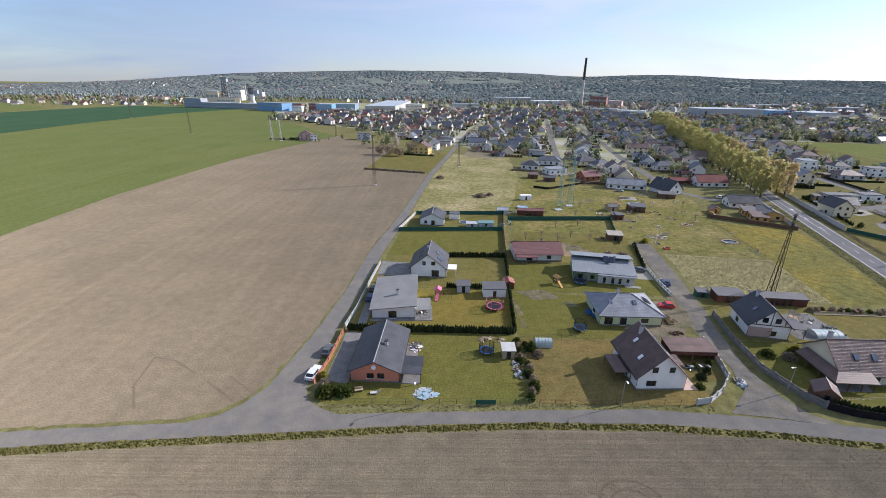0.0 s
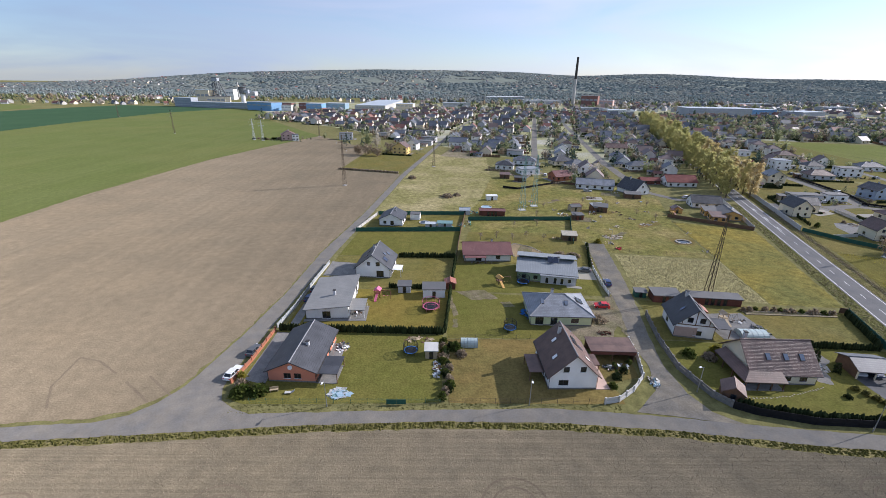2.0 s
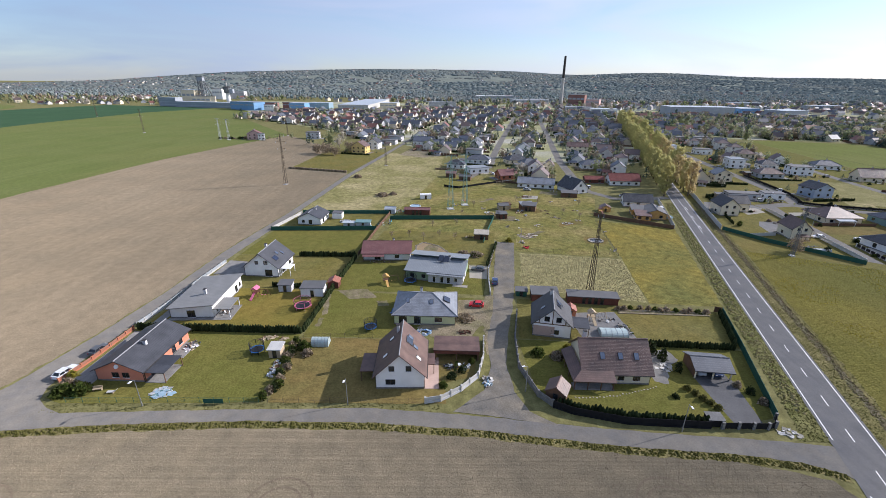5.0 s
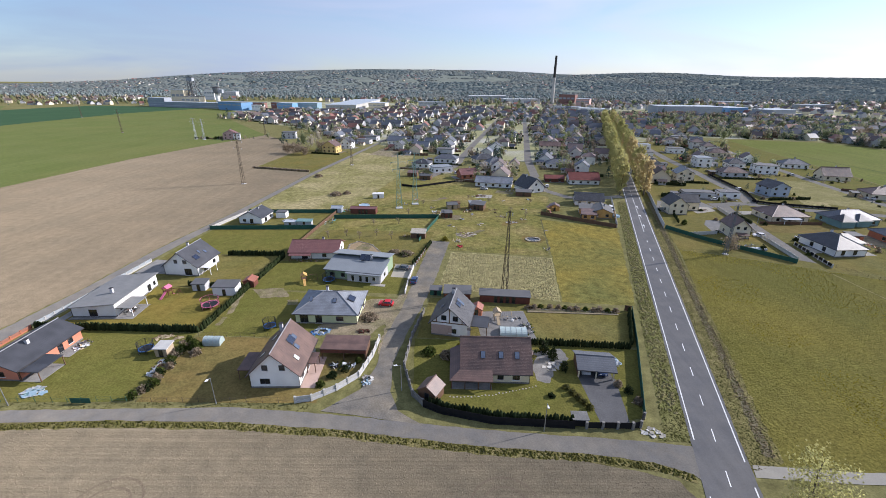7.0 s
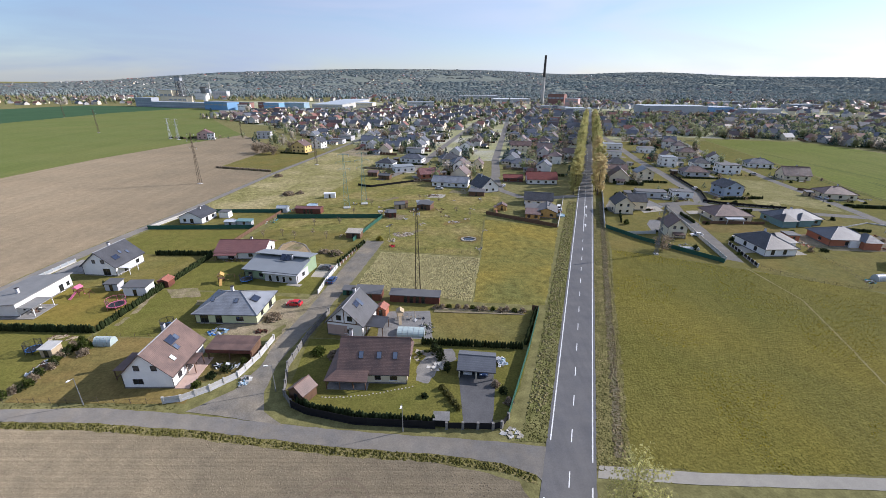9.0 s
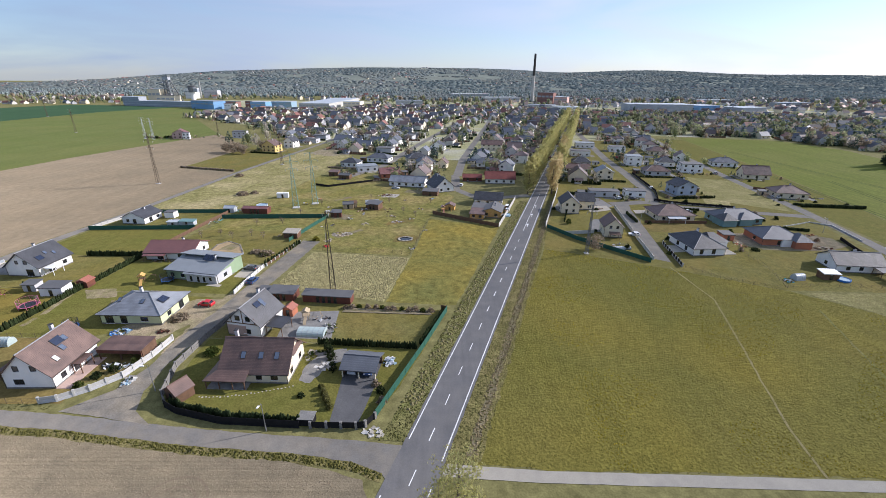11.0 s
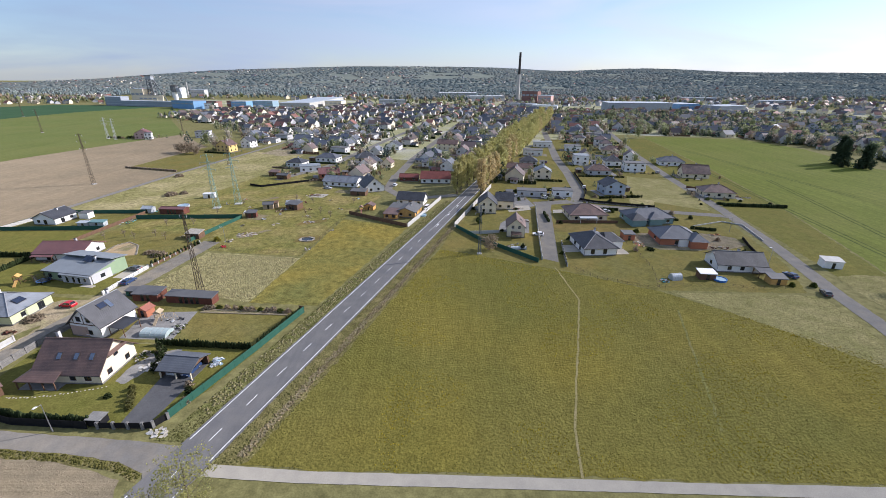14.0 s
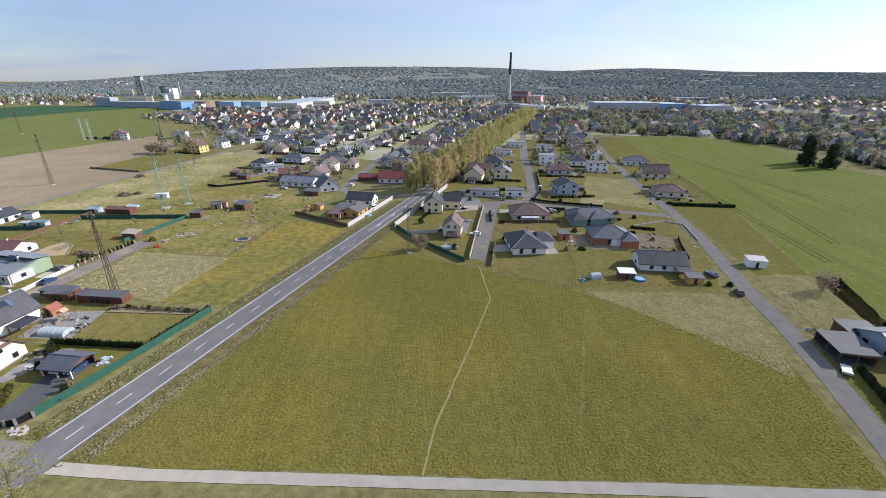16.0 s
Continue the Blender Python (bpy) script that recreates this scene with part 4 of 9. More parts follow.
def hip_wing(h, x0, y0, x1, y1, eave, rise, wall, cover, o=0.5):
    """A wing with a hipped roof, as parts of a house."""
    part("wing", Geo().box(x0, y0, 0, x1, y1, eave), wall, h)
    a0, a1, b0, b1, z = x0 - o, x1 + o, y0 - o, y1 + o, eave + 0.1
    m = min(a1 - a0, b1 - b0) / 2
    cx, cy = (a0 + a1) / 2, (b0 + b1) / 2
    if a1 - a0 > b1 - b0:
        p, q, faces = (a0 + m, cy, z + rise), (a1 - m, cy, z + rise), [(0, 1, 5, 4), (1, 2, 5), (2, 3, 4, 5), (3, 0, 4)]
    else:
        p, q, faces = (cx, b0 + m, z + rise), (cx, b1 - m + 0.001, z + rise), [(0, 1, 4), (1, 2, 5, 4), (2, 3, 5), (3, 0, 4, 5)]
    part("wing_roof", Geo().add([(a0, b0, z), (a1, b0, z), (a1, b1, z), (a0, b1, z), p, q], faces + [(0, 3, 2, 1)]), cover, h)

# ---- the near houses ----
W, D = "window", "door"
h = house("single-storey salmon-pink house with a dark tiled gable roof", -12.6, 75.8, 9.6, 14.8, -2.5, 2.7, 2.2, "gable_y", "plaster_salmon", "roof_anthracite", 0.55,
    [("f", -0.9, 0.9, 1.4, 1.2, "brown_frame"), ("f", 1.2, 0.9, 1.4, 1.2, "brown_frame"), ("r", 4.5, 0.9, 1.2, 1.2), ("r", 2.0, 0.1, 1.2, 2.1), ("l", 2, 0.9, 1.2, 1.2), ("l", -3, 0.9, 1.2, 1.2)], (), (1.4, -1.0, 5.4))
lean_to(h, 4.9, -7.6, 9.3, -1.8, 2.45, 2.5, "roof_anthracite")
part("terrace", Geo().box(4.9, -7.6, 0, 8.9, -1.8, 0.12), "paving", h)
part("patio", Geo().box(4.85, 0.5, 0, 7.6, 6.2, 0.1), "paving", h)
part("satellite_dish", Geo().rod((-0.1, -7.48, 3.55), (-0.1, -7.62, 3.6), 0.42, 0.45, 14), "white_paint", h)
h = house("white bungalow with a very low grey metal roof", -12.2, 101.3, 17.6, 10.6, -88.0, 2.8, 0.9, "mono", "plaster_white", "roof_membrane", 0.6,
    [("r", -0.2, 0.2, 2.0, 2.0), ("b", -6.4, 0.9, 1.4, 1.2), ("b", -3.0, 0.9, 1.4, 1.2), ("b", 5.0, 0.2, 1.4, 2.0), ("b", 7.4, 0.9, 1.0, 1.2), ("f", 3, 0.9, 1.2, 1.2), ("f", -3, 0.9, 1.2, 1.2)], (), (2.4, 0.8, 4.9))
lean_to(h, 2.6, 5.4, 8.8, 9.4, 2.55, 2.5, "roof_membrane", post="white_paint")
part("terrace", Geo().box(2.4, 5.35, 0, 10.0, 9.8, 0.14), "paving", h)
part("front_path", Geo().box(8.85, -5.8, 0, 10.0, 5.3, 0.13), "paving", h)
h = house("white one-and-a-half-storey house with anthracite gable roof", -3.6, 122.5, 10.4, 11.2, -4.0, 3.3, 4.2, "gable_y", "plaster_white", "roof_anthracite", 0.6,
    [("f", -1.2, 4.0, 1.0, 1.2), ("f", 1.6, 4.0, 1.2, 1.2), ("f", 2.2, 0.2, 2.2, 2.2), ("r", 3, 0.9, 1.4, 1.2), ("r", -1.5, 0.2, 2.2, 2.1), ("l", 0, 0.9, 1.2, 1.2)],
    [(1, -2.5, 0.35, 2.0, 1.6, "solar_pane"), (1, 0.2, 0.5, 0.8, 1.2, "skylight_pane"), (1, 2.2, 0.35, 0.8, 1.2, "skylight_pane"), (-1, -2, 0.5, 0.8, 1.2, "skylight_pane"), (-1, 1.5, 0.5, 0.8, 1.2, "skylight_pane")], (-0.6, 0.5, 8.4))
lean_to(h, 5.3, -4.6, 8.6, -0.8, 2.5, 2.5, "white_paint", post="white_paint")
h = house("white bungalow with a dark grey gable roof", -3.6, 171.6, 9.6, 10.2, -5.0, 2.8, 2.3, "gable_y", "plaster_white", "roof_anthracite", 0.5,
    [("f", -2.5, 0.9, 1.2, 1.2), ("f", 0.5, 0.2, 1.4, 2.0, "dark_frame"), ("r", 2.6, 0.9, 1.4, 1.2), ("r", -1.5, 0.2, 1.6, 2.0)], (), (0.8, 1, 5.6))
house("small white garden shed with a flat roof", 5.6, 176.5, 4.2, 3.2, -4, 2.5, 0.2, "flat", "plaster_white", "roof_felt", 0.1, (), (), None, False, category="shed", name="garden_shed", gutter=False)
h = house("white one-and-a-half-storey house with steep brown tiled roof", 42.9, 72.6, 9.4, 11.6, 1.0, 3.4, 4.6, "gable_y", "plaster_white", "roof_choco", 0.6,
    [("f", -1.6, 4.1, 1.1, 1.2), ("f", 1.7, 4.1, 1.1, 1.2), ("f", -1.9, 1.0, 1.9, 1.2), ("r", -3.4, 0.9, 1.2, 1.2), ("r", 0, 0.2, 1.6, 2.1), ("l", 1, 0.2, 1.6, 2.1)],
    [(1, -2.6, 0.25, 0.8, 1.2, "white_paint"), (1, 0.2, 0.4, 0.9, 1.2, "skylight_pane"), (1, 2.2, 0.62, 0.9, 1.2, "skylight_pane"), (1, 0.8, 0.66, 2.2, 1.6, "solar_pane"), (-1, -2.4, 0.35, 0.8, 1.2, "white_paint"), (-1, 2.2, 0.55, 0.8, 1.2, "white_paint")], (-0.9, 3.2, 9.0))
lean_to(h, -8.2, -3.6, -4.7, 2.4, 2.5, 2.5, "roof_choco")
part("terrace", Geo().box(4.7, -6, 0, 7.6, 4, 0.1), "plaster_pink", h)
lean_to(h, 4.75, -1.6, 6.8, 2.0, 2.6, 2.7, "roof_choco")
c = thing("carport", "brown flat-roofed carport with a log fascia", "carport", 54.4, 78.2, -2)
part("roof", Geo().slab([(-5, -2.6, 2.75), (5, -2.6, 2.75), (5, 2.6, 3.0), (-5, 2.6, 3.0)], 0.14), "roof_choco", c)
for k in range(4):
    part("log", Geo().rod((-4.9, -2.5, 2.5 - 0.2 * k), (4.9, -2.5, 2.5 - 0.2 * k), 0.1, n=8), "wood_red", c)
for k in range(3):
    part("post", Geo().box(-4.7 + 4.6 * k, -2.4, 0, -4.5 + 4.6 * k, -2.2, 1.9), "wood_brown", c)
part("back_wall", Geo().box(-4.8, 2.2, 0, 4.8, 2.35, 2.7), "wood_brown", c)
part("side_wall", Geo().box(4.66, -2.1, 0, 4.8, 2.18, 2.6), "wood_brown", c)
h = house("pale green bungalow with a grey hipped tile roof", 47.0, 96.0, 15.0, 11.6, -1.5, 2.8, 3.1, "hip", "plaster_lime", "roof_grey", 0.6,
    [("f", -5.4, 0.2, 2.0, 2.1), ("f", -1.8, 0.2, 1.6, 2.1), ("f", 3.4, 0.9, 1.8, 1.2, "brown_frame"), ("r", -2.5, 0.9, 1.2, 1.2), ("r", 2.5, 0.2, 1.8, 2.1), ("l", 1, 0.9, 1.4, 1.2)],
    [(-1, 1.6, 0.55, 0.8, 1.2, "skylight_pane"), (-1, -4.4, 0.6, 0.8, 1.2, "skylight_pane"), (1, 1.0, 0.5, 2.2, 1.6, "solar_pane")], (-1.2, 1.4, 6.6))
roof_hole([o for o in h.children if o.name.startswith("roof")][0], (5.4, -0.5, 4.35), 90, 26, 2.4, 1.7, "solar_pane")
h = house("pale green house with offset blue-grey metal shed roofs", 49.4, 118.0, 17.4, 7.4, -11.5, 3.0, 1.3, "mono", "plaster_green", "roof_seam", 0.5,
    [("f", -6.7, 0.9, 1.2, 1.2), ("f", -3.2, 0.9, 1.2, 1.2)], (), (3.5, 3.0, 5.9))
part("side_cladding", Geo().box(8.71, -3.68, 0, 8.76, 2.6, 2.95), "plaster_grey", h)
part("side_window", Geo().box(8.765, -1.0, 0.95, 8.79, 0.4, 2.1), "glass_pane", h)
w = part("back_wing", Geo().box(-8.6, 3.72, 0, 8.6, 8.2, 4.5), "plaster_green", h)
part("back_roof", Geo().slab([(-9.2, 3.2, 5.5), (9.2, 3.2, 5.5), (9.2, 8.8, 4.6), (-9.2, 8.8, 4.6)], 0.2), "roof_seam", h)
for x in (0.2, 1.9):
    part("solar_panel", Geo().slab([(x, 1.4, 4.62), (x + 1.6, 1.4, 4.62), (x + 1.6, 3.2, 5.9), (x, 3.2, 5.9)], 0.06), "solar_pane", h)
w = part("front_wing", Geo().box(-1.6, -4.3, 0, 8.65, -3.72, 2.85), "plaster_grey", h)
part("front_roof", Geo().slab([(-2.0, -5.0, 2.86), (9.1, -5.0, 2.86), (9.1, -3.6, 3.18), (-2.0, -3.6, 3.18)], 0.12), "roof_seam", h)
for x, z in ((0.2, 0.2), (2.6, 0.2), (4.6, 0.2), (6.8, 0.9)):
    o = part("window", Geo().box(x - 0.5, -4.36, z, x + 0.5, -4.31, 2.15), "white_paint", h)
    part("pane", Geo().box(x - 0.42, -4.38, z + 0.08, x + 0.42, -4.361, 2.07), "glass_pane", o)
part("paved_edge", Geo().box(6, -5.8, 0, 10.4, -4.4, 0.12), "path_stone", h)
h = house("cream bungalow with a maroon metal roof", 32.4, 135.3, 15.6, 10.4, 1.0, 2.7, 2.2, "gable_x", "plaster_white", "roof_maroon", 0.6,
    [("r", -2, 0.9, 1.4, 1.2), ("r", 2, 0.9, 1.4, 1.2), ("f", 3.5, 0.9, 1.4, 1.2), ("f", -3, 0.2, 2.0, 2.0)], (), (2, 1, 5.6))
lean_to(h, -7.8, -7.2, -0.6, -5.25, 2.2, 2.62, "roof_maroon", post="wood_brown")
h = house("white two-storey house with anthracite gable roof", 78.0, 89.7, 8.6, 9.4, -11.5, 3.6, 4.0, "gable_y", "plaster_white", "roof_anthracite", 0.55,
    [("f", -1.3, 4.2, 1.2, 1.3), ("f", 1.4, 4.2, 1.2, 1.3), ("f", 0.8, 0.9, 1.8, 1.2), ("r", 1, 0.9, 1.4, 1.2), ("l", -1, 0.9, 1.2, 1.2)],
    [(1, 1.0, 0.62, 1.0, 2.2, "skylight_pane"), (-1, -1, 0.5, 0.8, 1.2, "skylight_pane"), (1, -0.6, 0.68, 1.8, 1.4, "solar_pane")], (-0.4, 3.0, 8.8))
lean_to(h, 4.4, -3.2, 8.8, 1.6, 2.5, 2.7, "roof_anthracite")
part("tiled_panel", Geo().box(-4.28, -4.76, 0.36, 0.6, -4.705, 2.9), "plaster_pink", h)
for x in (-3.0, 0.0, 3.0):
    part("timber_stud", Geo().box(x - 0.1, -4.75, 3.7, x + 0.1, -4.705, 5.2 if x else 7.2), "wood_brown", h)
part("timber_rail", Geo().box(-4.28, -4.75, 3.45, 4.28, -4.705, 3.68), "wood_brown", h)
h = house("cream house with a large brown tiled roof", 86.3, 73.6, 13.2, 10.0, -1.5, 2.9, 4.4, "gable_x", "plaster_cream", "roof_brown", 0.6,
    [("f", 0.9, 0.9, 1.2, 1.2, "brown_frame"), ("f", 4.0, 0.9, 1.4, 1.2, "brown_frame"), ("r", -2.5, 0.9, 1.2, 1.2, "brown_frame"), ("r", 2.5, 0.9, 1.2, 1.2, "brown_frame"), ("r", 0, 3.6, 1.2, 1.2, "brown_frame")],
    [(-1, -2.6, 0.45, 0.85, 1.3, "skylight_pane"), (-1, 1.0, 0.45, 0.85, 1.3, "skylight_pane"), (-1, 4.2, 0.45, 0.85, 1.3, "skylight_pane")], (-5.4, 1.2, 8.4))
part("gable_hood", Geo().slab([(6.55, -2.4, 5.35), (7.5, -2.4, 5.0), (7.5, 2.4, 5.0), (6.55, 2.4, 5.35)], 0.12), "roof_brown", h)
for y in (-2.2, 2.2):
    part("bracket", Geo().rod((6.62, y, 4.4), (7.4, y, 4.95), 0.07, n=5), "wood_brown", h)
part("veranda_roof", Geo().slab([(-9.2, -7.2, 2.15), (-0.8, -7.4, 2.15), (-0.8, -4.7, 3.25), (-7.0, -4.7, 3.25)], 0.16), "roof_brown", h)
part("side_roof", Geo().slab([(-9.2, 3.4, 2.15), (-9.2, -7.2, 2.15), (-7.0, -4.7, 3.25), (-7.0, 3.4, 3.25)], 0.16), "roof_brown", h)
for x in (-8.8, -6.2, -3.6, -1.2):
    part("post", Geo().box(x - 0.09, -7.1, 0, x + 0.09, -6.92, 2.05), "wood_brown", h)
for y in (-3.0, 0.2, 3.2):
    part("post", Geo().box(-8.98, y - 0.09, 0, -8.8, y + 0.09, 2.05), "wood_brown", h)
part("veranda_floor", Geo().box(-8.9, -7.1, 0, -0.9, -5.05, 0.16), "paving", h)
c = thing("garage", "open double garage with a low grey gable roof on dark posts", "garage", 107.0, 73.0, -7)
s = Geo()
for k in (-1, 1):
    s.slab([(-3.9, k * 3.4, 2.2), (-3.9, 0, 3.55), (3.9, 0, 3.55), (3.9, k * 3.4, 2.2)], 0.16)
top = part("roof", s, "roof_slate", c)
part("ridge_cap", Geo().rod((-3.92, 0, 3.58), (3.92, 0, 3.58), 0.1), "roof_slate", top)
part("back_wall", Geo().box(-3.5, 2.8, 0, 3.5, 2.92, 2.3), "wood_brown", c)
part("side_wall", Geo().box(-3.5, -2.7, 0, -3.38, 2.78, 2.3), "wood_brown", c)
for x in (-3.44, 3.44):
    part("gable_board", Geo().prism([(-2.9, 2.31), (2.9, 2.31), (0, 3.36)], 0, x - 0.05, x + 0.05), "wood_brown", c)
for x in (-3.4, 0.0, 3.4):
    part("post", Geo().box(x - 0.12, -2.95, 0, x + 0.12, -2.72, 2.1), "plaster_cream", c)
part("post", Geo().box(3.3, 2.5, 0, 3.5, 2.7, 2.3), "wood_brown", c)
part("front_beam", Geo().box(-3.6, -2.92, 2.1, 3.6, -2.74, 2.32), "wood_brown", c)
part("floor_slab", Geo().box(-3.4, -2.7, 0, 3.4, 2.7, 0.08), "asphalt_drive", c)
part("side_gutter", Geo().rod((-3.9, -3.46, 2.08), (3.9, -3.46, 2.08), 0.06), "dark_frame", c)

# ---- houses of the estate and along the main road ----
def sides(w, d, floors=1, eave=2.8, frame="dark_frame"):
    """A plain set of windows for the sides of a house."""
    out = []
    for k in range(floors):
        z = 0.9 + 2.8 * k
        n = max(2, int(w / 4))
        for i in range(n):
            out.append(("f", -w / 2 + w * (i + 0.5) / n, z, 1.3, 1.2, frame))
        for i in range(2):
            out.append(("r", -d / 2 + d * (i + 0.5) / 2, z, 1.2, 1.2, frame))
            out.append(("l", -d / 2 + d * (i + 0.5) / 2, z, 1.2, 1.2, frame))
    return out


h = house("white bungalow with an anthracite hipped roof and terrace", 215.9, 142.6, 11.4, 14.6, 4, 2.8, 3.4, "hip", "plaster_white", "roof_anthracite", 0.6, [("f", -2.8, 0.7, 1.3, 1.8), ("f", 1.6, 0.7, 1.3, 1.8), ("l", 3, 0.7, 1.3, 1.6), ("l", -2, 0.7, 1.3, 1.6), ("r", -3, 0.2, 2.4, 2.1)], (), (1.5, 3, 6.6))
part("side_wing", Geo().box(5.75, -1.5, 0, 10.6, 6.8, 2.75), "plaster_white", h)
part("wing_roof", Geo().add([(4.0, -2.1, 2.9), (11.2, -2.1, 2.9), (11.2, 7.4, 2.9), (4.0, 7.4, 2.9), (5, 2.65, 5.2), (7.4, 2.65, 5.2)], [(0, 1, 5, 4), (1, 2, 5), (2, 3, 4, 5), (3, 0, 4), (0, 3, 2, 1)]), "roof_anthracite", h)
part("terrace", Geo().box(5.8, -6.6, 0, 11.0, -1.6, 0.1), "path_stone", h)
h = house("red brick bungalow shell with a grey hipped roof", 249.4, 150.5, 14.2, 11.8, -5, 2.8, 3.2, "hip", "brick_red", "roof_slate", 0.6, [("f", -1.0, 0.6, 1.6, 1.6), ("f", 4.6, 0.2, 1.4, 2.1), ("l", 1, 0.9, 1.3, 1.2)])
hip_wing(h, 2.9, -8.4, 8.6, -1.0, 2.7, 2.2, "brick_red", "roof_slate")
part("insulated_bay", Geo().box(-0.6, -6.5, 0, 2.8, -5.92, 2.7), "plaster_white", h)
h = house("cream bungalow with a brown hipped roof and glass veranda", 224.3, 179.5, 15.8, 12.6, 0, 2.8, 3.3, "hip", "plaster_cream", "roof_brown", 0.6, sides(15.8, 12.6), (), (1, 1, 6.6))
lean_to(h, -4.4, -9.2, 3.0, -6.4, 2.3, 2.6, "white_sheet", post="white_paint")
h = house("teal bungalow with a long grey hipped roof", 249.5, 174.3, 18.4, 10.4, 3, 2.8, 3.0, "hip", "plaster_teal", "roof_slate", 0.6, sides(18.4, 10.4), (), (0, 1, 6.2))
hip_wing(h, -9.6, -7.6, -3.6, -1.0, 2.7, 2.3, "plaster_teal", "roof_anthracite")
hip_wing(h, -1.6, -6.6, 4.0, -0.6, 2.7, 2.3, "plaster_teal", "roof_slate")
h = house("white bungalow with a black gable roof", 257.2, 126.2, 14.4, 9.0, -7, 2.7, 2.7, "gable_x", "plaster_white", "roof_anthracite", 0.5, [("f", -3.6, 0.9, 1.2, 1.2), ("f", 0.2, 0.9, 1.2, 1.2), ("l", 0, 0.9, 1.2, 1.2), ("r", 1, 0.2, 1.2, 2.0)], (), (0.6, 0.8, 6.0))
lean_to(h, 3.0, -8.6, 7.8, -4.8, 2.2, 2.5, "roof_anthracite")
h = house("cream two-storey house with a steep brown gable roof", 190.3, 157.6, 6.8, 9.0, -8, 4.4, 3.0, "gable_y", "plaster_cream", "roof_brown", 0.45, [("f", -1.2, 3.6, 1.0, 1.2), ("f", 1.3, 3.6, 1.0, 1.2), ("f", 0.2, 0.9, 1.6, 1.2), ("r", 2, 0.9, 1.2, 1.2), ("l", -1, 0.9, 1.2, 1.2)], [(1, 0, 0.4, 0.8, 1.2, "skylight_pane")])
lean_to(h, -1.8, -7.2, 2.2, -4.6, 2.2, 2.5, "roof_brown")
house("cream house with a grey gable roof beside the main road", 182.2, 189.0, 8.0, 10.0, -6, 4.6, 3.2, "gable_y", "plaster_cream", "roof_anthracite", 0.45, [("f", -1.6, 3.6, 1.0, 1.2), ("f", 1.5, 3.6, 1.0, 1.2), ("f", -1.6, 0.9, 1.0, 1.2), ("f", 1.5, 0.9, 1.0, 1.2), ("l", 1, 0.9, 1.2, 1.2)])
house("cream house wing with a grey gable roof", 190.8, 194.4, 8.0, 8.0, -6, 4.2, 2.8, "gable_x", "plaster_cream", "roof_anthracite", 0.4, sides(8, 8))
house("ochre timber house with a dark low roof", 146.4, 182.6, 8.4, 10.6, -14, 2.8, 1.6, "gable_y", "wood_ochre", "roof_felt", 0.5, sides(8.4, 10.6), (), (1, 0, 5.2))
h = house("ochre timber annexe with a brown shed roof", 139.4, 178.2, 6.0, 6.6, -14, 2.4, 0.7, "mono", "wood_ochre", "roof_brown", 0.4, sides(6, 6.6))
house("ochre timber lean-to with a grey roof", 140.6, 186.2, 5.6, 6.4, -14, 2.6, 0.6, "mono", "wood_ochre", "roof_felt", 0.4, sides(5.6, 6.4), gutter=False)
house("grey-roofed house behind the timber house", 146.5, 201.0, 13.0, 8.5, -12, 2.8, 2.6, "gable_x", "plaster_white", "roof_anthracite", 0.5, sides(13, 8.5))
house("white house with a big anthracite gable roof", 122.5, 227.5, 10.5, 12.5, 24, 3.0, 4.6, "gable_y", "plaster_white", "roof_anthracite", 0.6, [("f", -2, 0.9, 1.2, 1.2), ("f", 2, 0.9, 1.2, 1.2), ("f", 0, 4, 1.2, 1.2), ("r", 0, 0.9, 1.4, 1.2)], (), (-0.6, 2, 8.6))
house("long white bungalow with grey gable roofs", 104.5, 237.5, 20.0, 9.0, -14, 2.8, 2.4, "gable_x", "plaster_white", "roof_grey", 0.5, sides(20, 9))
house("cream house with a long dull red tiled roof", 157.5, 246.5, 17.0, 10.0, -3, 3.0, 3.2, "gable_x", "plaster_white", "roof_oxide", 0.5, sides(17, 10))
house("low building with a dull red roof", 141.6, 250.0, 11.0, 6.0, -3, 2.4, 1.4, "gable_x", "wood_red", "roof_oxide", 0.4, sides(11, 6), category="carport", name="carport")
